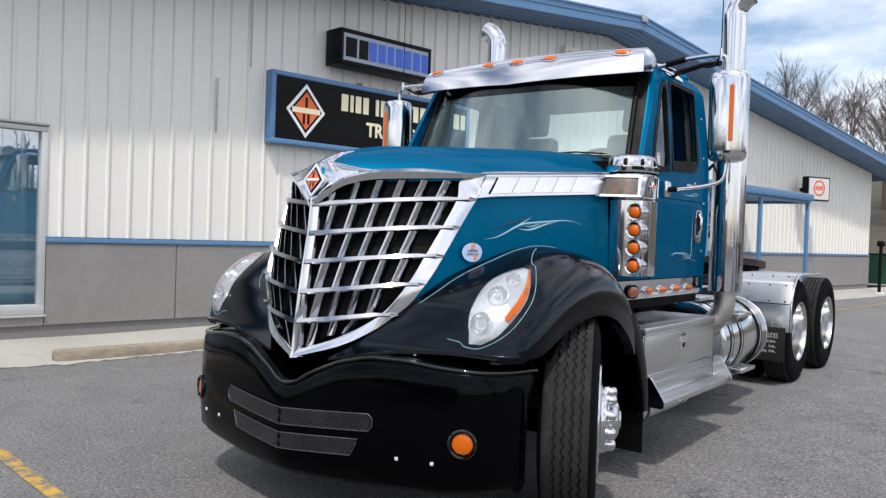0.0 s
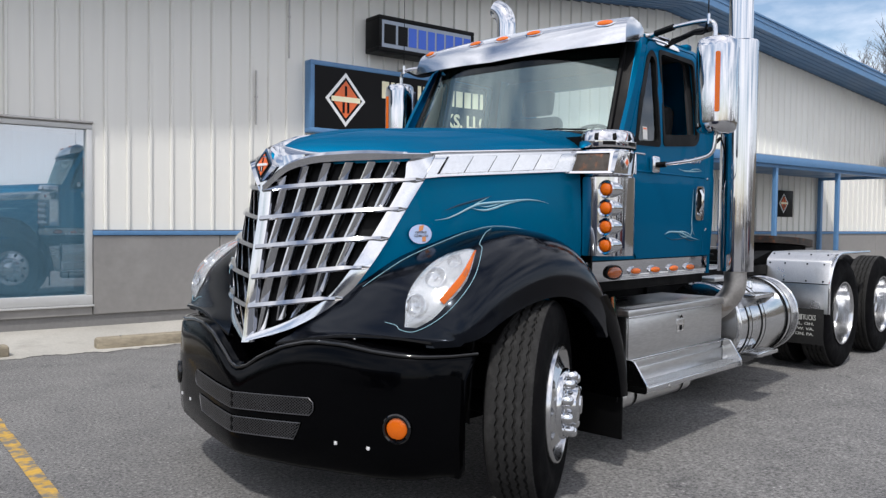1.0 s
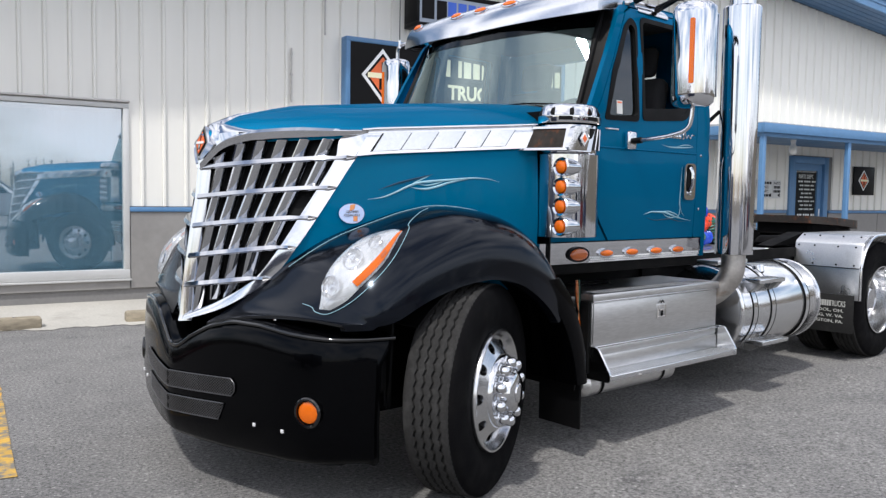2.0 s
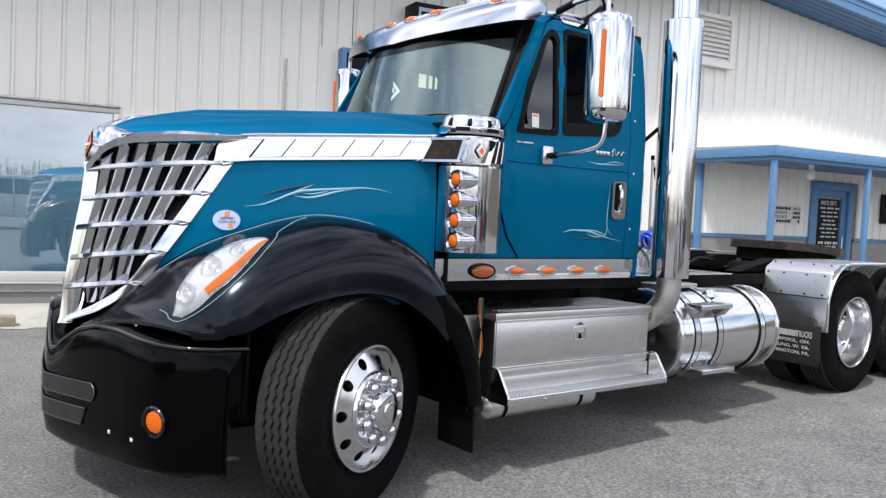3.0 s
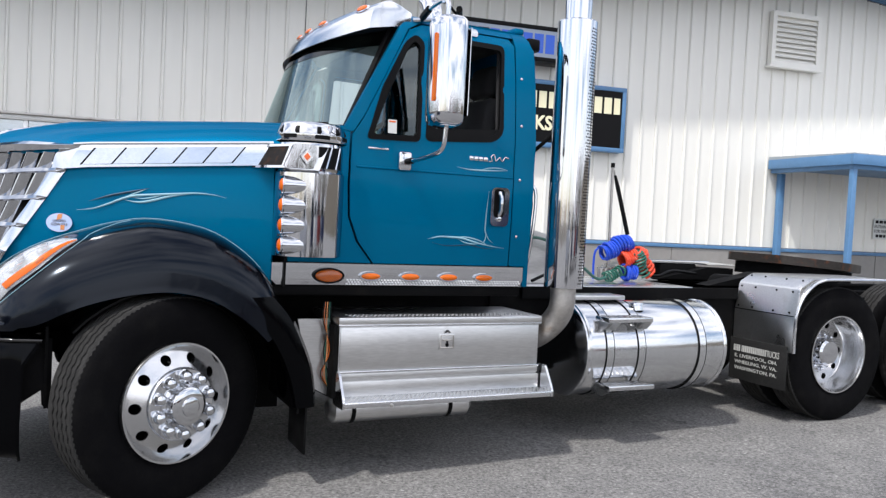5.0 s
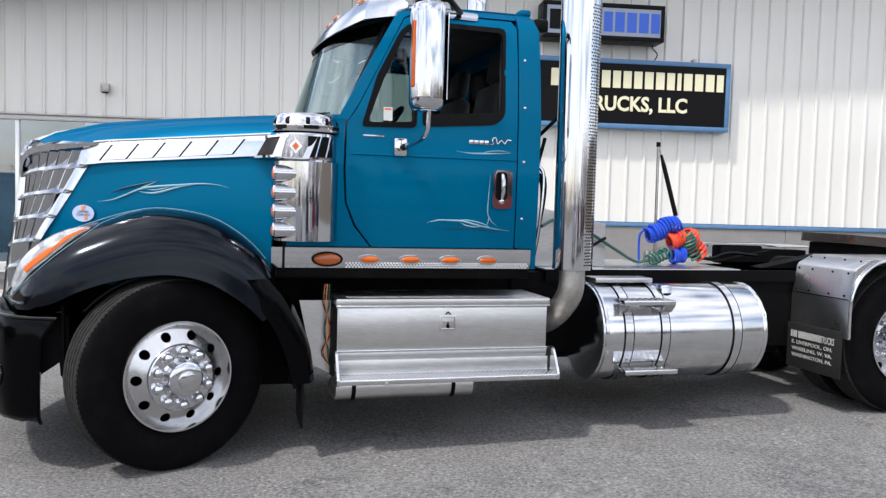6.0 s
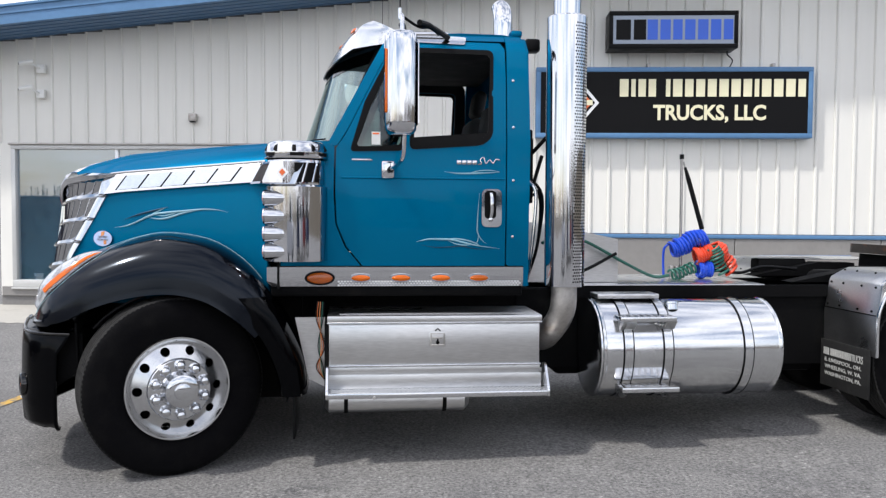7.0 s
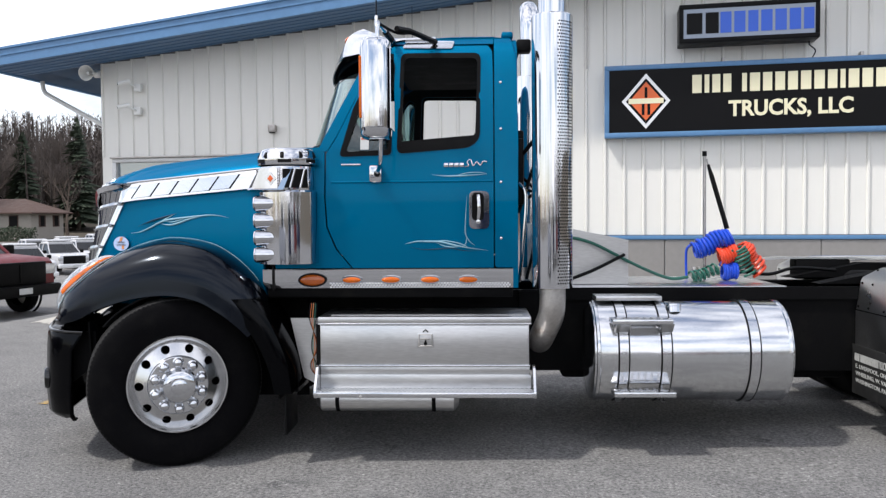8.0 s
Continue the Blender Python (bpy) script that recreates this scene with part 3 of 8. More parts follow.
        # eave: soffit and gutter down the side
        e, s = (x0, 1) if x0 == EAVE_L else (x1, -1)
        z = soffit_z(e)
        inner = X_LEFT if s == 1 else X_RIGHT
        bm = bmesh.new()
        vs = [bm.verts.new(p) for p in ((e, WALL_Y, z), (inner, WALL_Y, soffit_z(inner)), (inner, 39, soffit_z(inner)), (e, 39, z))]
        bm.faces.new(vs)
        bmesh.ops.solidify(bm, geom=list(bm.faces), thickness=0.02)
        part("soffit", bm, SOFFIT, roof)
        part("gutter", box(e - 0.06 * s, e + 0.02 * s, over, 39, z - 0.02, z + th - 0.03, bevel=0.01), BLUE, roof)
    part("ridge_cap", box(APEX_X - 0.1, APEX_X + 0.1, over - 0.085, over - 0.06, APEX_Z + 0.12, APEX_Z + 0.25, bevel=0.01), ROOF, roof)


build_building()


def build_window():
    w = thing("window_1", "wide shop window in a white metal frame", "window", kind="structure")
    y0, y1 = WALL_Y - 0.045, WALL_Y + 0.1
    bm = bmesh.new()
    add_box(bm, WIN_L - 0.035, WIN_R + 0.035, y0, y1, WIN_T - 0.02, WIN_T + 0.04, bevel=0.006)
    add_box(bm, WIN_L - 0.035, WIN_R + 0.035, y0, y1, WIN_B - 0.06, WIN_B + 0.05, bevel=0.006)
    for x in (WIN_L - 0.035, WIN_R - 0.03):
        add_box(bm, x, x + 0.065, y0 + 0.002, y1, WIN_B + 0.05, WIN_T - 0.02, bevel=0.006)
    part("window_frame", bm, FRAME, w)
    mull = (-3.67, -2.05)
    for x in mull:
        part("mullion", box(x - 0.025, x + 0.025, y0 + 0.03, y1 - 0.02, WIN_B + 0.05, WIN_T - 0.02, bevel=0.005), SILVER, w)
    xs = [WIN_L + 0.01, *mull, WIN_R - 0.01]
    for a, b in zip(xs, xs[1:]):
        p = part("pane", box(a + 0.02, b - 0.02, WALL_Y + 0.02, WALL_Y + 0.028, WIN_B + 0.05, WIN_T - 0.02), WINGLASS, w)
        p.visible_shadow = False
    part("window_sill", box(WIN_L - 0.05, WIN_R + 0.05, y0 - 0.02, y0 + 0.03, WIN_B - 0.085, WIN_B - 0.062, bevel=0.006), FRAME, w)
    part("head_trim", box(WIN_L - 0.06, WIN_R + 0.04, y0 - 0.03, y0 + 0.02, WIN_T + 0.042, WIN_T + 0.07, bevel=0.006), DULLPIPE, w)


build_window()


def build_blind():
    """Vertical blind in the shop window: slats hung from a head rail, each turned a little."""
    rnd = random.Random(21)
    bl = thing("vertical_blind", "pale blue-grey vertical blind, drawn behind the shop window", "blind")
    y = WALL_Y + 0.17
    part("head_rail", box(WIN_L + 0.08, WIN_R - 0.08, y - 0.03, y + 0.03, WIN_T - 0.07, WIN_T - 0.02, bevel=0.004), WHITE, bl)
    bm = sheet([[(u, 0.006 * (1 - (u / 0.045) ** 2), z) for u in (-0.045, -0.022, 0, 0.022, 0.045)] for z in (0.0, WIN_T - WIN_B - 0.15)], 0.001)
    first = part("slat", bm, BLIND, bl)
    x = WIN_L + 0.14
    first.matrix_basis = Matrix.Translation((x, y, WIN_B + 0.08)) @ pose(0, 0, 0, 0, 0, 20)
    while x < WIN_R - 0.2:
        x += 0.079
        ob = bpy.data.objects.new("slat", first.data)
        scene.collection.objects.link(ob)
        ob.parent = bl
        ob.matrix_basis = Matrix.Translation((x, y, WIN_B + 0.08)) @ pose(0, 0, 0, 0, 0, 20 + rnd.uniform(-4, 4))


build_blind()


def diamond(parent, m, size, back):
    """A plain badge: a diamond with a pale border, an orange field and a dark bar with two dark legs."""
    def rhomb(k, d0, d1, mat, name):
        out = [(0, k), (k * 0.86, 0), (0, -k), (-k * 0.86, 0)]
        part(name, plate(out, d1 - d0, lambda u, v, w: m @ Vector((u, v, d0 + w))), mat, parent)
    rhomb(size, 0.0, 0.006, SILVER, "badge_border")
    rhomb(size * 0.83, 0.006, 0.009, back, "badge_ground")
    rhomb(size * 0.7, 0.009, 0.012, ORANGE, "badge_field")
    bm = bmesh.new()
    add_box(bm, -size * 0.62, size * 0.62, -size * 0.09, size * 0.1, 0.012, 0.016, m=m)
    part("badge_bar", bm, CREAM, parent)
    bm = bmesh.new()
    add_box(bm, -size * 0.05, size * 0.05, size * 0.12, size * 0.5, 0.012, 0.014, m=m)
    part("badge_mark", bm, back, parent)
    for s in (-1, 1):
        bm = bmesh.new()
        add_box(bm, s * size * 0.05, s * size * 0.15, -size * 0.5, -size * 0.1, 0.012, 0.014, m=m)
        part("badge_mark", bm, back, parent)


def wall_pose(x, y, z):
    return pose(x, y, z, 90, 0, 0)


def build_signs():
    # large black sign
    x0, x1, z0, z1, yf, yb = 2.37, 6.14, 2.55, 3.52, 7.05, 7.22
    s = thing("wall_sign", "black dealer sign with cream lettering in a blue frame", "sign")
    part("face", box(x0 + 0.06, x1 - 0.06, yf + 0.012, yb, z0 + 0.06, z1 - 0.06), SIGNBLACK, s)
    bm = bmesh.new()
    add_box(bm, x0, x1, yf, yb, z1 - 0.065, z1, bevel=0.008)
    add_box(bm, x0, x1, yf, yb, z0, z0 + 0.065, bevel=0.008)
    add_box(bm, x0, x0 + 0.065, yf + 0.001, yb, z0 + 0.06, z1 - 0.06, bevel=0.008)
    add_box(bm, x1 - 0.065, x1, yf + 0.001, yb, z0 + 0.06, z1 - 0.06, bevel=0.008)
    part("frame", bm, BLUE, s, "blue metal frame")
    diamond(s, wall_pose(2.92, yf + 0.012, 3.03), 0.37, SIGNBLACK)
    bars([1, 0.5, 0.85, 0.85, -0.5, 0.5, 1.05, 0.95, 1.0, 1.0, 1.05, 1.05, 0.95, 0.5, 1.05, 1.05, 1.05, 0.85], 0.24, 0.32, wall_pose(4.72, yf + 0.011, 3.235), CREAM, s, total=2.4)
    letters("TRUCKS, LLC", 0.25, 1.53, wall_pose(4.745, yf + 0.011, 2.88), CREAM, s, depth=0.006, font_bold=0.03)
    for x in (3.9, 5.6):
        part("hanger", box(x, x + 0.04, 7.1, 7.22, z1, z1 + 0.06, bevel=0.005), DULLPIPE, s)
    # smaller sign above
    x0, x1, z0, z1, yf = 3.335, 5.06, 3.74, 4.24, 6.87
    s = thing("wall_sign", "blue-grey engine sign with black and blue lettering in a dark frame", "sign")
    part("face", box(x0 + 0.05, x1 - 0.05, yf + 0.012, yb, z0 + 0.05, z1 - 0.05), SIGNGREY, s)
    bm = bmesh.new()
    add_box(bm, x0, x1, yf, yb, z1 - 0.06, z1, bevel=0.008)
    add_box(bm, x0, x1, yf, yb, z0, z0 + 0.06, bevel=0.008)
    add_box(bm, x0, x0 + 0.055, yf + 0.001, yb, z0 + 0.06, z1 - 0.06, bevel=0.008)
    add_box(bm, x1 - 0.055, x1, yf + 0.001, yb, z0 + 0.06, z1 - 0.06, bevel=0.008)
    part("frame", bm, SIGNBLACK, s, "black metal frame")
    zc = (z0 + z1) / 2
    bars([1.2, 1.0], 0.27, 0.25, wall_pose(3.63, yf + 0.011, zc), SIGNBLACK, s, total=0.4)
    bars([1.0, 1.0, 0.9, 1, 1, 1, 0.9], 0.27, 0.25, wall_pose(4.42, yf + 0.011, zc), SIGNBLUE, s, total=1.14)


build_signs()


# ---- the truck: x runs back from the front axle, y from the middle to its right, z up ----
TRUCK_TURN = 9.3
truck = thing("semi_truck", "teal and black day cab semi truck with tall chrome grille", "truck",
              pose(-1.17 * math.sin(radians(TRUCK_TURN)), 1.17 * math.cos(radians(TRUCK_TURN)), 0, 0, 0, TRUCK_TURN))

HOOD_W = [(-0.99, 0.02), (-0.9, 0.14), (-0.8, 0.3), (-0.7, 0.44), (-0.6, 0.56), (-0.53, 0.625), (-0.44, 0.66), (0.0, 0.775), (0.45, 0.88), (0.8, 0.9)]
HOOD_EDGE = [(-1.0, 1.665), (-0.75, 1.675), (-0.55, 1.69), (-0.43, 1.705), (0.42, 1.768), (0.8, 1.8)]
HOOD_TOP = [(-1.0, 1.685), (-0.95, 1.715), (-0.88, 1.75), (-0.8, 1.785), (-0.5, 1.855), (-0.11, 1.9), (0.35, 1.942), (0.8, 1.965)]
SIDE_Y = [(-1.1, -0.1), (-1.0, -0.28), (-0.93, -0.37), (-0.86, -0.445), (-0.785, -0.55), (-0.7, -0.588), (-0.53, -0.648), (-0.44, -0.668), (0.0, -0.785), (0.42, -0.89), (0.5, -0.905)]


def build_hood():
    hood = new("hood")
    hood.parent = truck
    hood["label"] = "teal metallic hood with chrome side strips"
    rows = []
    for x in [-0.99, -0.97, -0.94, -0.9, -0.85, -0.8, -0.7, -0.6, -0.5, -0.35, -0.15, 0.05, 0.25, 0.42, 0.6, 0.75]:
        w, e, t = line_at(HOOD_W, x), line_at(HOOD_EDGE, x), line_at(HOOD_TOP, x)
        flat = min(1.0, max(0.0, (x + 0.55) / 0.7))
        row = []
        for k in range(-14, 15):
            u = k / 14
            z = e + (t - 0.018 * flat - e) * (1 - abs(u) ** (2.6 + 2.6 * flat))
            # raised centre bulge
            z += 0.012 * max(0.0, 1 - abs(u) * 2.1) ** 0.5 * min(1, (x + 1) * 3)
            row.append((x, u * w, z))
        row = [(x, -w, e - 0.02)] + row + [(x, w, e - 0.02)]
        rows.append(row)
    part("hood_top", sheet(rows, 0.012), TEAL, hood, sharp=50)
    for s in (-1, 1):
        # side panel between the grille band, the strip and the fender
        rows = []
        n = 16
        for i in range(n + 1):
            f = i / n
            # front edge leans back towards the top
            row = []
            for j in range(9):
                z = 0.93 + (1.68 - 0.93) * j / 8
                front = line_at([(0.93, -0.9), (1.016, -0.855), (1.165, -0.785), (1.302, -0.7), (1.441, -0.612), (1.582, -0.525), (1.7, -0.45)], z)
                x = front + (0.44 - front) * f
                y = line_at(SIDE_Y, x)
                y -= 0.018 * math.sin(math.pi * min(1, max(0, (z - 0.93) / 0.75))) * min(1, f * 3)
                row.append((x, -s * y * -1 if s == -1 else -y, z))
            rows.append(row)
        rows.append([(x + 0.012, abs(y) - 0.012, z) for x, y, z in rows[-1]])
        rows.append([(x + 0.003, abs(y) - 0.05, z) for x, y, z in rows[-1]])
        if s == -1:
            rows = [[(x, -abs(y), z) for x, y, z in r] for r in rows]
        else:
            rows = [[(x, abs(y), z) for x, y, z in r] for r in rows]
        part("hood_side", sheet(rows, 0.012), TEAL, hood, sharp=50)
        # chrome strip with slanted vents
        rows = []
        for i in range(19):
            f = i / 18
            xt, xb = -0.47 + (0.43 + 0.47) * f, -0.54 + (0.37 + 0.54) * f
            zt, zb = line_at(HOOD_EDGE, xt) + 0.004, line_at(HOOD_EDGE, xb) - 0.105
            yt, yb = abs(line_at(SIDE_Y, xt)) + 0.012, abs(line_at(SIDE_Y, xb)) + 0.024
            rows.append([(xt, s * (yt - 0.012), zt + 0.012), (xt, s * yt, zt)] + [(xt + (xb - xt) * k / 4, s * (yt + (yb - yt) * k / 4 + 0.004), zt + (zb - zt) * k / 4) for k in range(1, 5)] + [(xb, s * (yb - 0.014), zb - 0.008)])
        part("side_strip", sheet(rows, 0.006), POLISHED, hood, "polished metal strip with slanted slots")
        # six slanted louvres: each flap stands proud at its rear edge, with a dark slit behind it
        def strip_at(x, v):
            """A point on the strip: x at its middle, v from the lower (0) to the upper edge (1)."""
            xx = x + 0.064 * (v - 0.5)
            zt = line_at(HOOD_EDGE, xx)
            yt = abs(line_at(SIDE_Y, xx)) + 0.018 + 0.011 * (1 - v)
            return Vector((xx, s * yt, zt - 0.09 + 0.08 * v))
        out = Vector((0, s, 0))
        for k in range(6):
            x = -0.44 + 0.139 * k
            a0, a1 = strip_at(x - 0.128, 0), strip_at(x - 0.128, 1)
            b0, b1 = strip_at(x, 0), strip_at(x, 1)
            rows = [[a0 + out * 0.002, a0.lerp(b0, 0.5) + out * 0.004, b0 + out * 0.008, b0 + out * 0.0015], [a1 + out * 0.002, a1.lerp(b1, 0.5) + out * 0.004, b1 + out * 0.008, b1 + out * 0.0015]]
            if k:
                part("louvre", sheet(rows, 0.001), POLISHED, hood, sharp=20)
            g = Vector((0.009, 0, 0))
            part("vent_slot", sheet([[b0 - g * 0.05 + out * 0.0015, b0 + g + out * 0.0015], [b1 - g * 0.05 + out * 0.0015, b1 + g + out * 0.0015]], 0.001), PLASTIC, hood)
        part("strip_bead", tube([(x, s * (abs(line_at(SIDE_Y, x)) + 0.01), line_at(HOOD_EDGE, x) + 0.012) for x in [-0.5 + 0.93 * k / 12 for k in range(13)]], 0.007, 8), CHROME, hood)
    # nose piece with badge
    for s in (-1, 1):
        low = smooth_line([Vector((-0.985, 0.0, 1.555)), Vector((-0.968, 0.045, 1.593)), Vector((-0.952, 0.1, 1.634)), Vector((-0.93, 0.16, 1.66)), Vector((-0.87, 0.24, 1.682)), Vector((-0.8, 0.33, 1.694))], 4)
        top = smooth_line([Vector((-0.93, 0.0, 1.745)), Vector((-0.922, 0.03, 1.744)), Vector((-0.912, 0.06, 1.738)), Vector((-0.89, 0.1, 1.73)), Vector((-0.86, 0.2, 1.712)), Vector((-0.8, 0.31, 1.705))], 4)
        rows = [[(p.x, p.y * s, p.z), (p.x + (q.x - p.x) * 0.4 - 0.02, (p.y + (q.y - p.y) * 0.4) * s, p.z + (q.z - p.z) * 0.5), (q.x - 0.012, q.y * s, q.z), (q.x + 0.03, q.y * s, q.z + 0.004)] for p, q in zip(low, top)]
        part("nose_shroud", sheet(rows, 0.006), CHROME, hood)
    rows = []
    for k in range(9):
        f = k / 8
        x = -0.945 + 0.24 * f
        w = 0.05 * (1 - f) ** 1.2 + 0.005
        z = line_at(HOOD_TOP, x) + 0.02 - 0.012 * f
        rows.append([(x, -w, z - 0.03), (x, -w * 0.5, z), (x, 0, z + 0.006), (x, w * 0.5, z), (x, w, z - 0.03)])
    part("nose_spear", sheet(rows, 0.01), CHROME, hood)
    m = Matrix.Translation((-0.99, 0, 1.648)) @ Matrix(((0, 0, -1, 0), (-1, 0, 0, 0), (0, 1, 0, 0), (0, 0, 0, 1))) @ pose(0, 0, 0, -12, 0, 0) @ Matrix.Diagonal((0.76, 0.78, 1, 1))
    bm = plate(rounded([(0, 0.115), (0.098, 0), (0, -0.115), (-0.098, 0)], 0.012), 0.055, lambda u, v, w: m @ Vector((u, v, w - 0.055)))
    badge = part("nose_badge", bm, CHROME, hood, "chrome diamond badge with orange field")
    for k, d, mat in ((0.085, 0.003, PLASTIC), (0.07, 0.006, ORANGE)):
        part("badge_field", plate([(0, k), (k * 0.86, 0), (0, -k), (-k * 0.86, 0)], 0.003, lambda u, v, w: m @ Vector((u, v, d - 0.003 + w))), mat, badge)
    bm = bmesh.new()
    add_box(bm, -0.055, 0.055, -0.007, 0.008, 0.006, 0.009, m=m)
    part("badge_bar", bm, SILVER, badge)
    bm = bmesh.new()
    for s in (-1, 1):
        add_box(bm, s * 0.006, s * 0.016, -0.045, -0.01, 0.006, 0.008, m=m)
    add_box(bm, -0.006, 0.006, 0.012, 0.045, 0.006, 0.008, m=m)
    part("badge_mark", bm, PLASTIC, badge)
    return hood


hood = build_hood()

# grille: rows from the top; middle (x, z), outer inner-edge (x, y, z)
G_MID = [(-0.985, 1.64), (-0.99, 1.527), (-1.005, 1.384), (-1.03, 1.244), (-1.052, 1.098), (-1.072, 0.957), (-1.085, 0.82)]
G_OUT = [(-0.565, -0.585, 1.672), (-0.598, -0.588, 1.575), (-0.675, -0.56, 1.435), (-0.757, -0.527, 1.297), (-0.833, -0.485, 1.16), (-0.905, -0.385, 1.012), (-1.03, -0.13, 0.85)]
G_TIP = [(-0.44, -0.664, 1.7), (-0.52, -0.65, 1.582), (-0.605, -0.615, 1.441), (-0.692, -0.588, 1.302), (-0.778, -0.55, 1.165), (-0.852, -0.447, 1.016), (-0.98, -0.22, 0.865)]


def grille_point(row, u, s, push=0.0):
    """A point on the grille's face: row 0 to 6 from the top, u from the middle (0) to the outer edge (1)."""
    i = min(int(row), 5)
    f = row - i
    def mix(a, b):
        return [p + (q - p) * f for p, q in zip(a, b)]
    mx, mz = mix(G_MID[i], G_MID[i + 1])
    o = mix(G_OUT[i], G_OUT[i + 1])
    p = Vector((mx, 0, mz)).lerp(Vector(o), u)
    bow = 0.05 * math.sin(math.pi * u) * min(1.0, abs(o[1]) / 0.5)
    out = Vector((-0.78, -0.6, 0.05)).normalized()
    p += out * (bow + push)
    return Vector((p.x, p.y * -s, p.z))


def build_grille():
    g = new("grille")
    g.parent = truck
    g["label"] = "tall vee-shaped chrome grille with slanted cells"
    for s in (-1, 1):
        rows = [[grille_point(r / 2, u / 12, s, -0.06) for u in range(13)] for r in range(13)]
        part("grille_back", sheet(rows, 0.004), PLASTIC, g)
        # rails
        for r in range(1, 6):
            line = []
            pts = [grille_point(r, u / 14, s, 0.0) for u in range(15)]
            t = Vector(G_TIP[r])
            tip = Vector((t.x, t.y * -s, t.z)) + Vector((-0.01, s * 0.016, 0))
            pts.append(pts[-1].lerp(tip, 0.55) + Vector((-0.006, s * 0.008, 0)))
            pts.append(tip)
            out = Vector((-0.78, 0.6 * s, 0))
            sect = []
            for k, p in enumerate(pts):
                thin = 1.0 if k < 14 else (0.7 if k < 16 else 0.12)
                h = 0.011 * thin
                sect.append([p + out * (0.02 * thin) + Vector((0, 0, -h * 0.3)), p + out * 0.01 + Vector((0, 0, h * 1.3)), p - out * 0.055 * thin + Vector((0, 0, h * 1.3)),
                             p - out * 0.055 * thin - Vector((0, 0, h)), p + out * 0.01 - Vector((0, 0, h)), p + out * (0.02 * thin) + Vector((0, 0, -h * 0.3))])
            part("rail", sheet(sect), BLADE, g, sharp=30)
        # upright blades
        for r in range(6):
            wide = lambda q: abs(G_OUT[min(int(q), 5)][1] + (G_OUT[min(int(q), 5) + 1][1] - G_OUT[min(int(q), 5)][1]) * (q - min(int(q), 5)))
            for k in range(7):
                y = 0.085 + 0.088 * k
                u, ub = y / wide(r + 0.03), max(0.02, y - 0.022) / wide(r + 0.97)
                if u > 0.9 or (ub > 1.0 and r < 4):
                    continue
                w = 0.034
                low = 0.97 if ub <= 0.97 else 0.62
                if ub > 0.97:
                    ub = min((y - 0.014) / wide(r + low), 0.99)
                a0, a1 = grille_point(r + 0.02, u, s, 0.004), grille_point(r + low, ub, s, -0.012)
                if (a0 - a1).length < 0.04:
                    continue
                along0 = (grille_point(r + 0.03, u + 0.02, s) - grille_point(r + 0.03, u, s)).normalized()
                back = Vector((0.042, 0, 0))
                side = along0 * w
                sect = []
                for p in (a0, a0.lerp(a1, 0.5), a1):
                    sect.append([p - side * 0.3 + back, p - side * 0.33 + back * 0.1, p - side * 0.28, p - side * 0.02, p + side * 0.06 + back * 0.06, p + side * 0.46 + back * 0.62, p + side * 0.4 + back * 1.1])
                part("blade", sheet(sect), BLADE, g, sharp=30)
        # outer band
        rows = []
        ins = smooth_line([Vector((-0.47, -0.655, 1.705))] + [Vector(p) for p in G_OUT[0:6]] + [Vector((-1.0, -0.22, 0.9)), Vector((-1.082, 0.0, 0.815))], 5)
        outs = smooth_line([Vector((-0.42, -0.672, 1.66))] + [Vector((-0.475, -0.66, 1.62))] + [Vector(p) for p in G_TIP[1:6]] + [Vector((-0.99, -0.26, 0.875)), Vector((-1.09, 0.0, 0.788))], 5)
        for a, b in zip(ins, outs):
            o = Vector((-0.012, -0.014, 0))
            q = [a - o * 1.2, a + o * 0.3, a.lerp(b, 0.3) + o * 0.7, b + o * 0.7, b - o * 2.5]
            rows.append([(p.x, p.y * -s, p.z) for p in q])
        part("band", sheet(rows, 0.004), POLISHED, g, sharp=30)
        # top rail
        pts = [Vector((-0.985, 0.0, 1.545)), Vector((-0.962, -0.07, 1.6)), Vector((-0.93, -0.14, 1.65)), Vector((-0.87, -0.24, 1.682)), Vector((-0.79, -0.34, 1.694)), Vector((-0.7, -0.45, 1.7)), Vector((-0.56, -0.6, 1.7)), Vector((-0.44, -0.675, 1.708))]
        line = smooth_line(pts, 4)
        sect = []
        for k, p in enumerate(line):
            t = 1.0 if k < len(line) - 8 else 0.25 + 0.75 * (len(line) - 1 - k) / 8
            sect.append([(p.x + 0.02, (p.y + 0.015) * -s, p.z - 0.036 * t), (p.x - 0.016 * t, p.y * -s + s * 0.016 * t, p.z - 0.03 * t), (p.x - 0.024 * t, p.y * -s + s * 0.022 * t, p.z + 0.002), (p.x + 0.006, p.y * -s, p.z + 0.02 * t), (p.x + 0.035, (p.y + 0.02) * -s, p.z + 0.008)])
        part("top_rail", sheet(sect, 0.008), CHROME, g, sharp=30)
    # middle spine
    rows = []
    for x, z in G_MID + [(-1.095, 0.785)]:
        rows.append([(x + 0.04, -0.024, z), (x + 0.004, -0.014, z), (x - 0.018, 0, z), (x + 0.004, 0.014, z), (x + 0.04, 0.024, z)])
    part("spine", sheet(rows, 0.003), CHROME, g, sharp=30)


build_grille()

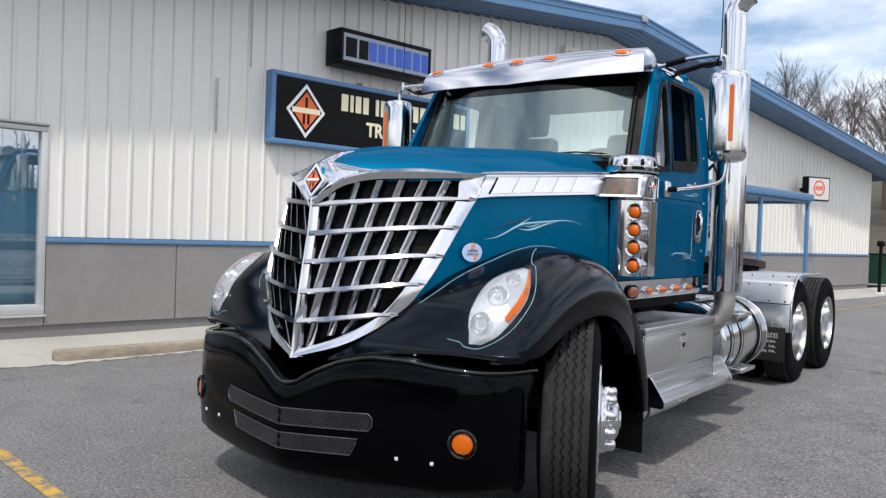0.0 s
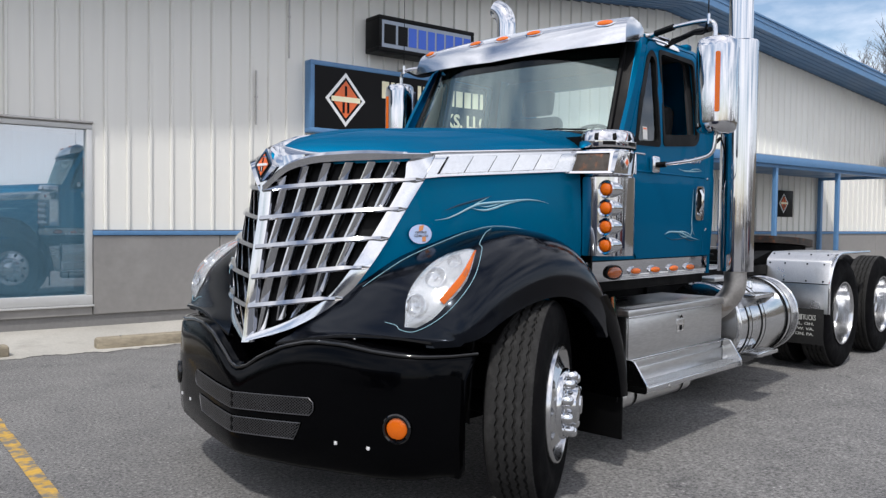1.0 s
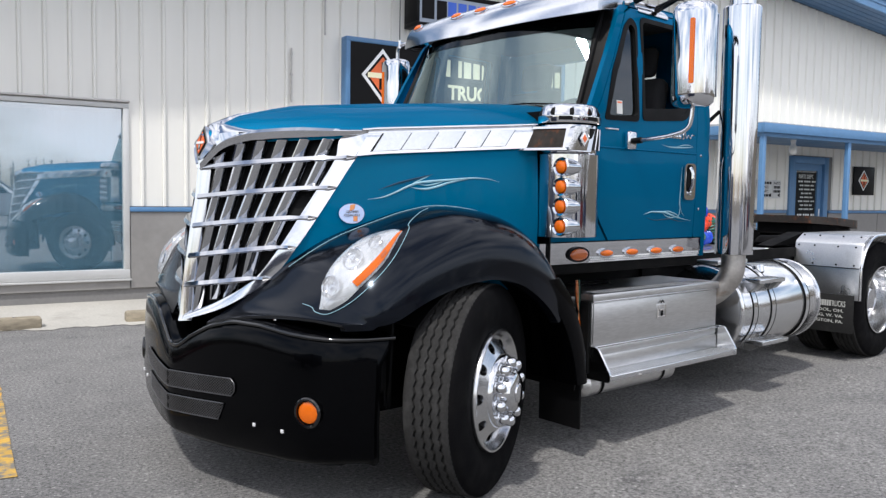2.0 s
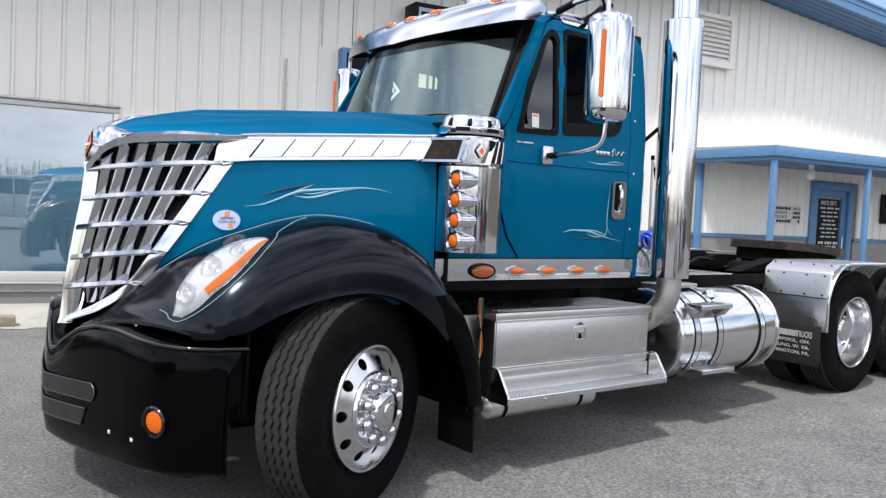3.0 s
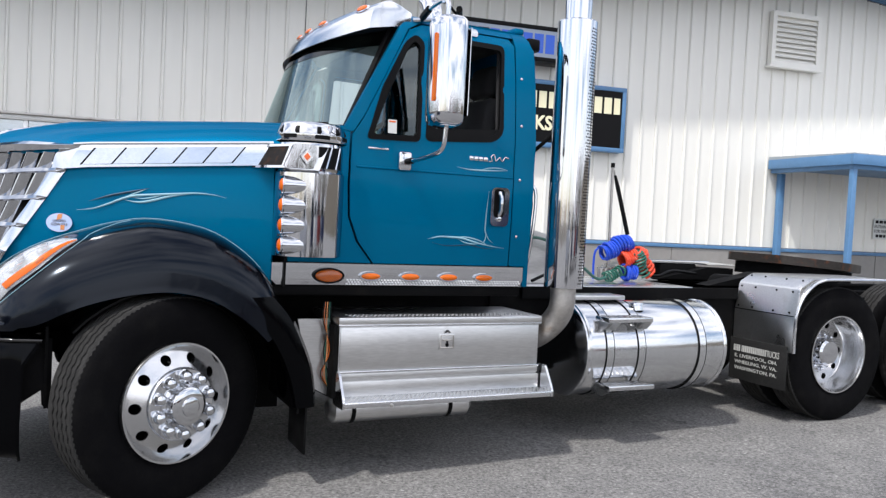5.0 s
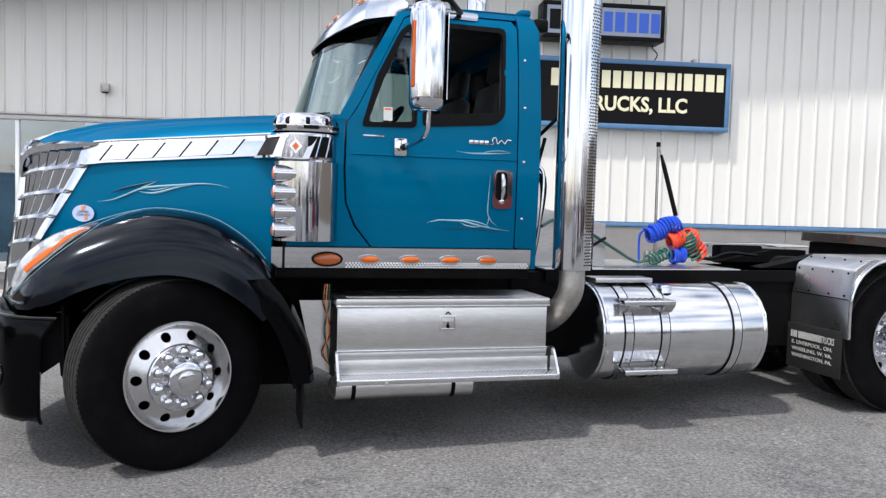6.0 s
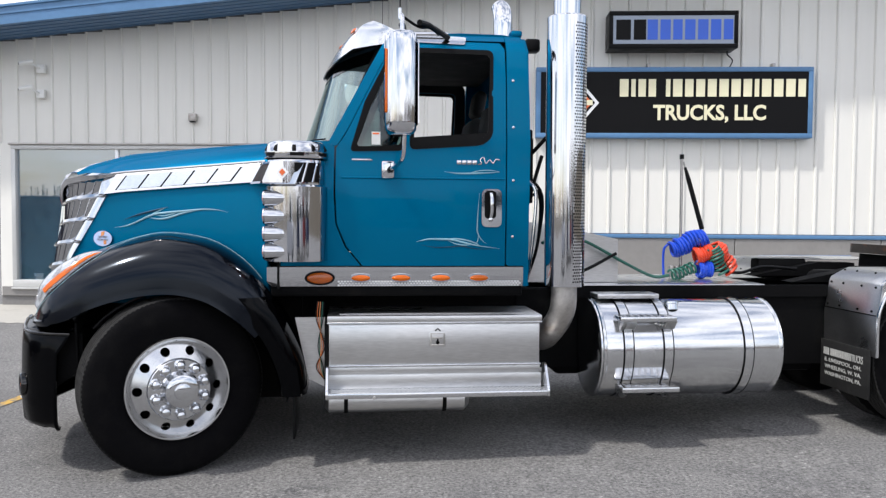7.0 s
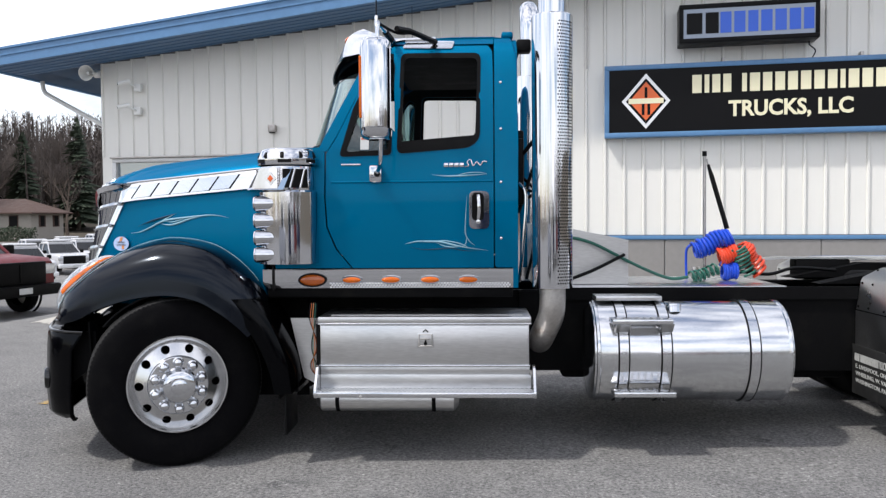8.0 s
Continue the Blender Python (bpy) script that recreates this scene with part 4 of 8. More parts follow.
# fender: inner line on the hood, outer lip, both from the front foot over the wheel to the back foot
F_IN = [(-1.055, -0.2, 0.8), (-0.985, -0.28, 0.865), (-0.925, -0.37, 0.94), (-0.862, -0.445, 1.02), (-0.79, -0.55, 1.115), (-0.64, -0.61, 1.215), (-0.45, -0.67, 1.29), (-0.3, -0.71, 1.337),
        (-0.134, -0.755, 1.36), (0.1, -0.815, 1.325), (0.27, -0.86, 1.235), (0.4, -0.885, 1.11), (0.47, -0.9, 0.98)]
F_LIP = [(-0.83, -1.0, 0.868), (-0.79, -1.045, 0.872), (-0.75, -1.075, 0.876), (-0.7, -1.098, 0.885), (-0.64, -1.115, 0.908), (-0.53, -1.125, 0.965), (-0.39, -1.125, 1.015), (-0.23, -1.125, 1.05),
         (-0.06, -1.125, 1.06), (0.11, -1.125, 1.025), (0.24, -1.125, 0.955), (0.34, -1.12, 0.88), (0.42, -1.11, 0.8)]
F_IN_S = smooth_line(F_IN, 4)
F_LIP_S = smooth_line(F_LIP, 4)


def fender_point(f, a, s, push=0.0):
    """f: 0 to 1 along the arch from its front foot, a: degrees from the hood (0) to the lip (90)."""
    def base(f, a):
        k = f * (len(F_IN_S) - 1)
        i = min(int(k), len(F_IN_S) - 2)
        p, q = F_IN_S[i].lerp(F_IN_S[i + 1], k - i), F_LIP_S[i].lerp(F_LIP_S[i + 1], k - i)
        flat = 0.85 * max(0.0, 1 - f / 0.24)
        c, n = math.cos(radians(a)) * (1 - flat) + (1 - a / 90) * flat, math.sin(radians(a)) * (1 - flat) + a / 90 * flat
        e = 1 - 0.24 * min(1.0, max(0.0, (f - 0.25) / 0.2))
        c, n = max(c, 0.0) ** e, max(n, 0.0) ** e
        sag = 0.04 * math.sin(math.pi * min(1.0, max(0.0, a / 90))) * max(0.0, 1 - f / 0.12)
        return Vector((q.x + (p.x - q.x) * c, p.y + (q.y - p.y) * n, q.z + (p.z - q.z) * c + sag))
    p = base(f, a)
    if push:
        du = base(min(f + 0.01, 1), a) - base(max(f - 0.01, 0), a)
        dv = base(f, a + 1) - base(f, a - 1)
        nrm = du.cross(dv).normalized()
        if nrm.z < -0.2 or (abs(nrm.z) < 0.2 and nrm.x > 0):
            nrm = -nrm
        p = p + nrm * push
    return Vector((p.x, p.y * -s, p.z))


def fender_coords(target):
    """The place on the left fender nearest to a point, as (f, degrees)."""
    best = min(((fender_point(f / 120, a, -1) - Vector(target)).length, f / 120, a) for f in range(121) for a in range(0, 91, 3))
    return best[1], best[2]


def build_fender(s):
    fd = new("fender")
    fd.parent = truck
    fd["label"] = "black gloss wheel fender with pale pinstripe"
    rows = []
    for k in range(len(F_IN_S)):
        f = k / (len(F_IN_S) - 1)
        row = [fender_point(f, a, s) for a in range(0, 91, 6)]
        lip = F_LIP_S[k]
        mid = Vector((0.0, lip.y, 0.5))
        inw = Vector((mid.x - lip.x, 0, mid.z - lip.z)).normalized() if k > 8 else Vector((0.3, 0, -0.4)).normalized()
        row.append(Vector((lip.x + inw.x * 0.035, (lip.y - 0.004) * -s, lip.z + inw.z * 0.035)))
        row.append(Vector((lip.x + inw.x * 0.04, (lip.y + 0.05) * -s, lip.z + inw.z * 0.04)))
        rows.append(row)
    part("fender_skin", sheet(rows, 0.012), FENDER, fd, sharp=45)
    # front apron below the lamp
    rows = []
    for k in range(5):
        f = k / 4
        rows.append([fender_point(0.0, a, s) + Vector((0.03 * f, 0, -0.012 * f)) for a in range(0, 91, 6)])
    part("apron", sheet(rows, 0.01), PLASTIC, fd)
    # wheel well
    rows = []
    for k in range(19):
        a = radians(38 + 152 * k / 18)
        rows.append([(-0.02 - 0.6 * math.cos(a), y * s, 0.5 + 0.55 * math.sin(a)) for y in (1.08, 0.9, 0.7, 0.5)])
    part("wheel_well", sheet(rows, 0.01), PLASTIC, fd)
    part("well_wall", plate([(-0.42, 0.3), (0.62, 0.3), (0.62, 1.2), (-0.7, 1.2), (-0.7, 0.72), (-0.5, 0.62)], 0.02, lambda u, v, w: Vector((u, s * (0.48 - w), v))), DARK, fd)
    # inner shield across the front of the well
    part("splash_shield", plate([(0.42, 0.42), (1.0, 0.48), (1.02, 0.6), (1.04, 0.86), (0.42, 0.9)], 0.012, lambda u, v, w: Vector((-0.6 + w, s * u, v))), DARK, fd)
    part("splash_shield", plate([(-0.75, 0.47), (-0.613, 0.565), (-0.608, 0.497), (-0.57, 0.47), (-0.57, 0.8), (-0.75, 0.8)], 0.012, lambda u, v, w: Vector((u, s * (1.0 - w), v))), DARK, fd)
    # extension behind the wheel
    a_line = smooth_line([(0.2, 0, 1.0), (0.33, 0, 0.885), (0.43, 0, 0.75), (0.49, 0, 0.62), (0.52, 0, 0.52), (0.535, 0, 0.44)], 4)
    b_line = smooth_line([(0.44, 0, 1.005), (0.53, 0, 0.9), (0.6, 0, 0.76), (0.645, 0, 0.64), (0.665, 0, 0.53), (0.675, 0, 0.44)], 4)
    rows = []
    for p, q in zip(a_line, b_line):
        rows.append([(p.x + 0.01, s * 0.78, p.z), (p.x, s * 1.08, p.z), (p.x + 0.012, s * 1.115, p.z), (p.x + (q.x - p.x) * 0.5, s * 1.12, (p.z + q.z) / 2), (q.x - 0.03, s * 1.1, q.z), (q.x, s * 1.03, q.z), (q.x, s * 0.75, q.z)])
    part("fender_extension", sheet(rows, 0.012), BLACK, fd, "black plastic fender extension")
    bm = bmesh.new()
    add_box(bm, 0.6, 0.614, s * 0.8, s * 1.09, 0.19, 0.5, bevel=0.006)
    part("splash_flap", bm, PLASTIC, fd)
    # pinstripe round the lamp and over the crown
    lo, bo, ou, tp = (fender_coords(p) for p in ((-0.87, -0.865, 0.925), (-0.846, -0.921, 0.93), (-0.62, -1.0, 1.1), (-0.47, -0.938, 1.236)))
    PIN = ((lo[0] + 0.005, lo[1] - 12), (lo[0], lo[1] - 5), (lo[0] - 0.02, lo[1] + 1), (bo[0] - 0.015, bo[1] + 3), ((bo[0] + ou[0]) / 2, (bo[1] + ou[1]) / 2 + 6), (ou[0] + 0.01, ou[1] + 3), (tp[0] + 0.01, tp[1] + 4), (tp[0] + 0.03, tp[1] - 4), (tp[0] + 0.09, tp[1] - 14), (tp[0] + 0.13, tp[1] - 19))
    line = [fender_point(f, a, s, 0.004) for f, a in PIN]
    part("pinstripe", tube(smooth_line(line, 6), 0.0015, 6), STRIPE, fd)
    line = [fender_point(k / 40, 4, s, 0.003) for k in range(12, 38)]
    part("pinstripe", tube(line, 0.0015, 6), STRIPE, fd)
    # headlamp on the fender's shoulder
    corner = {n: fender_coords(p) for n, p in (("top", (-0.47, -0.938, 1.236)), ("bot", (-0.846, -0.921, 0.93)), ("in", (-0.63, -0.845, 1.195)), ("in2", (-0.79, -0.83, 1.06)), ("out", (-0.62, -1.0, 1.1)), ("bot2", (-0.87, -0.865, 0.925)))}
    inner = smooth_line([(*corner["bot2"], 0), (*corner["in2"], 0), (*corner["in"], 0), (corner["top"][0], corner["top"][1] - 3, 0)], 5)
    outer = smooth_line([(*corner["bot"], 0), ((corner["bot"][0] + corner["out"][0]) / 2, (corner["bot"][1] + corner["out"][1]) / 2 + 2, 0), (*corner["out"], 0), (corner["top"][0], corner["top"][1] + 2, 0)], 5)
    def patch(u0, u1, push, bulge=0.042, k0=0):
        rows = []
        n = len(inner)
        for k in range(k0, n):
            row = []
            for j in range(9):
                u = u0 + (u1 - u0) * j / 8
                p = inner[k].lerp(outer[k], u)
                q = push + bulge * max(0.0, math.sin(math.pi * u)) ** 0.6 * max(0.0, math.sin(math.pi * k / (n - 1))) ** 0.5
                row.append(fender_point(p.x, p.y, s, q))
            rows.append(row)
        return rows
    head = part("headlamp", sheet(patch(0.0, 1.0, 0.002, 0.012), 0.004), LAMP, truck, "clear elongated headlamp with amber outer strip")
    part("amber_strip", sheet(patch(0.84, 0.975, 0.007, 0.04, 6), 0.003), AMBER, head)
    part("strip_mark", sheet([row[2:7] for row in patch(0.84, 0.975, 0.0085, 0.04, 6)[4:6]], 0.002), DARKAMBER, head)
    cover = part("lens_cover", sheet(patch(0.0, 1.0, 0.004)), LENSGLASS, head)
    cover.visible_shadow = False
    for k, u, r in ((4, 0.4, 0.05), (8, 0.42, 0.05), (11, 0.46, 0.034)):
        p = inner[k].lerp(outer[k], u)
        c, d = fender_point(p.x, p.y, s, 0.004), fender_point(p.x, p.y, s, 0.024)
        way = (d - c).normalized().lerp(Vector((-1, 0, 0)), 0.35)
        m = Matrix.Translation(c) @ way.to_track_quat("Z", "Y").to_matrix().to_4x4()
        bowl = part("lamp_bowl", turned([(r, 0.012), (r * 1.02, 0.026), (r * 0.95, 0.027), (r * 0.86, 0.02), (r * 0.6, 0.01), (r * 0.3, 0.006), (0, 0.006)], m, 28), BOWL, head)
        part("bulb_shield", turned([(r * 0.3, 0.006), (r * 0.3, 0.02), (r * 0.2, 0.026), (0, 0.028)], m, 16), CHROME, bowl)


build_fender(-1)
build_fender(1)

B_PLAN = [(0.0, -1.15), (0.05, -1.145), (0.2, -1.12), (0.4, -1.075), (0.616, -1.02), (0.78, -0.975), (0.9, -0.925), (0.98, -0.86), (1.03, -0.78), (1.06, -0.69), (1.08, -0.6)]
B_TOP = [(0.0, 0.68), (0.06, 0.69), (0.15, 0.745), (0.3, 0.81), (0.45, 0.845), (0.62, 0.845), (0.8, 0.825), (0.95, 0.815), (1.1, 0.815)]
B_LOW = [(0.0, 0.24), (0.4, 0.245), (0.8, 0.26), (0.95, 0.275), (1.1, 0.28)]


def bumper_end(z):
    """How far back the bumper's end reaches at a height: long along the top shelf, cut away below it."""
    return line_at([(0.2, -0.69), (0.33, -0.705), (0.68, -0.705), (0.78, -0.635), (0.9, -0.62)], z)


def bumper_point(y, z, out=0.0):
    a = abs(y)
    return Vector((line_at(B_PLAN, a) - out, y, z))


def build_bumper():
    b = new("bumper")
    b.parent = truck
    b["label"] = "deep glossy black front bumper with two mesh grilles"
    ys = [-1.08, -1.07, -1.06, -1.045, -1.03, -1.0, -0.98, -0.95, -0.9, -0.85, -0.78, -0.7, -0.616, -0.5, -0.4, -0.3, -0.2, -0.12, -0.05]
    ys = ys + [0.0] + [-y for y in ys[::-1]]
    rows = []
    for y in ys:
        a = abs(y)
        x, t, l = line_at(B_PLAN, a), line_at(B_TOP, a), line_at(B_LOW, a)
        back = min(x + 0.24, -0.6) if a < 1.0 else x + 0.03
        sy = 1 if y > 0 else -1
        ins = 0.03 if a > 0.95 else 0.0
        rows.append([(x + 0.09, y - sy * ins, l - 0.02), (x + 0.03, y - sy * ins * 0.3, l), (x, y, l + 0.03), (x - 0.012, y, (l + t) / 2 - 0.12), (x - 0.004, y, t - 0.12), (x + 0.004, y, t - 0.035), (x + 0.03, y - sy * ins * 0.3, t - 0.004),
                     (x + 0.08, y - sy * ins, t + 0.004), (back, y - sy * ins * 2, t + 0.01)])
        rows[-1] = [(min(p, bumper_end(r)), q, r) if a > 0.9 else (p, q, r) for p, q, r in rows[-1]]
    part("bumper_skin", sheet(rows, 0.012), BLACK, b, sharp=50)
    lip = [bumper_point(y, line_at(B_TOP, abs(y)) - 0.012, -0.016) for y in [-1.074 + 2.148 * k / 60 for k in range(61)]]
    part("top_lip", tube(lip, 0.01, 10), LIP, b)
    for s in (-1, 1):
        # mesh inserts, upper with a round end, lower with a slanted one
        for z0, z1, ends in ((0.475, 0.553, (0.478, 0.497, 0.5, 0.497, 0.475)), (0.36, 0.436, (0.392, 0.402, 0.412, 0.422, 0.43))):
            def mesh_point(f, v, out):
                e = line_at([(k / 4, q) for k, q in enumerate(ends)], v)
                y = 0.002 + (e - 0.002) * f
                return bumper_point(s * y, z0 + 0.06 * y + (z1 - z0) * v, out)
            ins = part("mesh_recess", sheet([[mesh_point(k / 10, j / 4, 0.0135) for j in range(5)] for k in range(11)], 0.002), PLASTIC, b)
            bm = bmesh.new()
            n = int(ends[2] / 0.018)
            for k in range(-6, n):
                for sl in (1, -1):
                    pts = []
                    for j in range(9):
                        v = j / 8
                        y = 0.004 + (k + (v * 6 if sl == 1 else 6 - v * 6)) * 0.018
                        if 0.002 <= y <= line_at([(i / 4, q) for i, q in enumerate(ends)], v):
                            pts.append(bumper_point(s * y, z0 + 0.06 * y + (z1 - z0) * v, 0.0165))
                    if len(pts) > 1:
                        add_tube(bm, pts, 0.0018, 4, caps=False)
            tagged(part("wire_mesh", bm, WIRE, ins), kind="stuff")
            rim = [mesh_point(k / 8, 0, 0.016) for k in range(9)] + [mesh_point(1, k / 4, 0.016) for k in range(1, 5)] + [mesh_point(1 - k / 8, 1, 0.016) for k in range(1, 9)]
            part("mesh_rim", tube(rim, 0.003, 6), WIRE, ins)
        # fog lamp
        c = bumper_point(s * 0.9, 0.496, 0.001)
        m = Matrix.Translation(c) @ Vector((-0.9, s * 0.44, 0)).to_track_quat("Z", "Y").to_matrix().to_4x4()
        lamp = part("fog_lamp", turned([(0.066, -0.02), (0.066, 0.014), (0.06, 0.02), (0.052, 0.018), (0.049, 0.0)], m, 32), LIP, b, "round amber lamp in a black ring")
        part("lens", turned([(0.048, 0.002), (0.046, 0.008), (0.034, 0.013), (0.0, 0.015)], m, 32), AMBER, lamp)
        for y, z in ((0.616, 0.398), (0.78, 0.398)):
            p = bumper_point(s * y, z, 0.006)
            part("bolt", box(p.x - 0.008, p.x + 0.004, p.y - 0.008, p.y + 0.008, p.z - 0.008, p.z + 0.008, bevel=0.002), SILVER, b)
        p = bumper_point(s * 0.62, 0.86, -0.09)
        part("bolt", turned([(0.0, 0.012), (0.008, 0.01), (0.01, -0.01)], Matrix.Translation(p), 10), CHROME, b)


build_bumper()


# ---- wheels ----
def tyre_mesh(radius, width, seg=150):
    """A road tyre about the y axis, its outer face at y = 0 and its inner at y = width; ribs with wavy grooves."""
    bm = bmesh.new()
    prof = [(0.276, 0.03), (0.296, 0.012), (0.34, 0.004), (0.38, -0.004), (0.42, 0.0), (0.455, 0.008), (0.475, 0.014), (radius - 0.012, 0.022), (radius - 0.003, 0.032)]
    n = 5
    y0, y1 = 0.036, width - 0.036
    rib = (y1 - y0) / n
    wave = [0] * len(prof)
    for k in range(n):
        a = y0 + k * rib
        prof += [(radius, a + 0.002), (radius, a + rib - 0.012)]
        wave += [0 if k == 0 else 1, 1 if k < n - 1 else 0]
        if k < n - 1:
            prof += [(radius - 0.014, a + rib - 0.009), (radius - 0.014, a + rib - 0.001)]
            wave += [1, 1]
    prof += [(radius - 0.003, width - 0.032), (radius - 0.012, width - 0.022), (0.455, width - 0.008), (0.38, width + 0.004), (0.296, width - 0.012), (0.276, width - 0.03)]
    wave += [0] * (len(prof) - len(wave))
    rings = []
    for k in range(seg):
        a = 2 * math.pi * k / seg
        ph = (0.0, 1.0, 0.0, -1.0)[k % 4] if seg % 4 == 0 else math.sin(k * math.pi / 2)
        row = []
        for (r, y), w in zip(prof, wave):
            rr = r
            if abs(y - 0.022) < 0.011 and r > 0.48 and k % 2:
                rr = r - 0.007
            row.append(bm.verts.new((rr * math.cos(a), y + 0.0048 * ph * w, rr * math.sin(a))))
        rings.append(row)
    for k in range(seg):
        a, b = rings[k], rings[(k + 1) % seg]
        for j in range(len(prof) - 1):
            bm.faces.new((a[j], a[j + 1], b[j + 1], b[j]))
    return bm


def rim_disc(bm, r0, r1, y0, y1, hole_r, hole_ring, count=10, n=28):
    """The dished disc of a wheel between two radii with round hand holes through it."""
    def at(r, a):
        f = (r - r0) / (r1 - r0)
        return Vector((r * math.cos(a), y0 + (y1 - y0) * f, r * math.sin(a)))
    step = 2 * math.pi / count
    for c in range(count):
        mid = c * step
        border, circle = [], []
        for k in range(n):
            t = 2 * math.pi * k / n
            dx, dy = math.cos(t), math.sin(t)
            q = 1 / max(abs(dx), abs(dy))
            border.append((hole_ring, mid, dx * q, dy * q))
            circle.append(at(hole_ring + hole_r * dx, mid + hole_r * dy / hole_ring))
        outer = []
        for _, m0, u, v in border:
            r = hole_ring + (r1 - hole_ring) * u if u > 0 else hole_ring + (hole_ring - r0) * u
            outer.append(at(r, m0 + v * step / 2))
        vo = [bm.verts.new(p) for p in outer]
        vc = [bm.verts.new(p) for p in circle]
        vd = [bm.verts.new(p + Vector((0, 0.03, 0))) for p in circle]
        for k in range(n):
            j = (k + 1) % n
            bm.faces.new((vo[k], vo[j], vc[j], vc[k]))
            bm.faces.new((vc[k], vc[j], vd[j], vd[k]))
    bmesh.ops.remove_doubles(bm, verts=bm.verts, dist=0.0008)
    return bm


def tread_faces(ob):
    """The outer band of a tyre is worn grey; the side walls stay black."""
    ob.data.materials.append(TREAD)
    for p in ob.data.polygons:
        if all(math.hypot(ob.data.vertices[i].co.x, ob.data.vertices[i].co.z) > 0.484 for i in p.vertices):
            p.material_index = 1
    return ob


TO_Y = pose(0, 0, 0, -90, 0, 0)          # turns a profile about z into one about y, height along +y
OUT_Y = pose(0, 0, 0, 90, 0, 0)          # height along -y


def nut(parent, a, ring, y, mat, r=0.019, h=0.05):
    m = Matrix.Translation((ring * math.cos(a), y, ring * math.sin(a))) @ OUT_Y
    return part("nut", turned([(r * 1.2, 0), (r * 1.2, 0.006), (r, 0.01), (r, h * 0.6), (r * 0.92, h * 0.76), (r * 0.7, h * 0.9), (r * 0.38, h * 0.98), (0, h)], m, 14), mat, parent)


def build_front_wheel(s):
    w = new("wheel")
    w.parent = truck
    w["label"] = "steered front wheel with polished ten-hole rim"
    turn = 25.0
    base = Matrix.Translation((-0.205 * math.sin(radians(turn)) if s == -1 else 0.205 * math.sin(radians(turn)), s * (1.17 - 0.205 * math.cos(radians(turn))), 0.5)) @ pose(0, 0, 0, 0, 0, turn if s == -1 else turn + 180)
    w.matrix_basis = base
    o = -0.135
    def shift(bm):
        bmesh.ops.translate(bm, verts=bm.verts, vec=(0, o, 0))
        return bm
    tread_faces(part("tyre", shift(tyre_mesh(0.5, 0.27, 232)), RUBBER, w))
    rim = part("rim", shift(turned([(0.258, 0.034), (0.266, 0.022), (0.272, 0.0), (0.278, -0.012), (0.287, -0.012), (0.292, -0.002), (0.292, 0.03), (0.271, 0.25), (0.276, 0.262)], TO_Y, 72)), RIM, w)
    part("disc", shift(rim_disc(bmesh.new(), 0.16, 0.27, -0.028, 0.032, 0.025, 0.217)), RIM, rim)
    part("drum", shift(turned([(0.0, 0.12), (0.24, 0.12), (0.24, 0.22), (0.0, 0.22)], TO_Y, 32)), DARK, w)
    hub = part("hub_cover", shift(turned([(0.174, -0.02), (0.172, -0.036), (0.166, -0.042), (0.108, -0.044), (0.104, -0.05), (0.098, -0.056), (0.095, -0.082), (0.089, -0.097), (0.073, -0.106), (0.046, -0.108), (0.044, -0.114), (0.038, -0.117), (0, -0.118)], TO_Y, 60)), HUB, w, "chrome hub cover")
    for k in range(10):
        nut(hub, 2 * math.pi * (k + 0.5) / 10, 0.137, o - 0.042, HUB, 0.0265, 0.052)


def build_rear_wheel(x, s):
    w = new("wheel")
    w.parent = truck
    w["label"] = "twin drive wheel with deep polished rim"
    w.matrix_basis = Matrix.Translation((x, s * 0.99, 0.57)) @ pose(0, 0, 0, 0, 0, 0 if s == -1 else 180)
    tread_faces(part("tyre", tyre_mesh(0.5, 0.26, 200), RUBBER, w))
    bm = tyre_mesh(0.5, 0.26, 96)
    bmesh.ops.translate(bm, verts=bm.verts, vec=(0, 0.33, 0))
    tread_faces(part("tyre", bm, RUBBER, w))
    rim = part("rim", turned([(0.292, 0.012), (0.29, 0.0), (0.28, 0.0), (0.272, 0.02), (0.27, 0.06), (0.262, 0.12), (0.255, 0.16), (0.245, 0.172)], TO_Y, 60), RIM, w)
    part("disc", rim_disc(bmesh.new(), 0.15, 0.25, 0.172, 0.17, 0.024, 0.205, n=20), RIM, rim)
    part("backing", turned([(0.0, 0.22), (0.25, 0.22)], TO_Y, 24), DARK, rim)
    hub = part("hub", turned([(0.16, 0.175), (0.15, 0.16), (0.105, 0.158), (0.1, 0.09), (0.085, 0.075), (0.0, 0.07)], TO_Y, 36), CHROME, w)
    for k in range(10):
        nut(hub, 2 * math.pi * (k + 0.5) / 10, 0.13, 0.16, CHROME, 0.016, 0.035)


for side in (-1, 1):
    build_front_wheel(side)
    for ax in (4.72, 5.98):
        build_rear_wheel(ax, side)

# ---- cab ----
CAB_Y = [(1.1, 0.925), (1.4, 0.94), (1.9, 0.945), (2.2, 0.92), (2.46, 0.885), (2.52, 0.85), (2.56, 0.8), (2.6, 0.72)]
LEVELS = [("v", z) for z in (1.25, 1.4, 1.55, 1.68, 1.72, 1.9, 2.05, 2.2, 2.33, 2.46, 2.49, 2.52, 2.54, 2.56)]


def cab_y(z):
    return line_at(CAB_Y, z) + (0.006 if z < 1.7 else 0.0)


def on_side(s, out=0.0):
    return lambda u, v, w: Vector((u, s * (cab_y(v) + out - w), v))


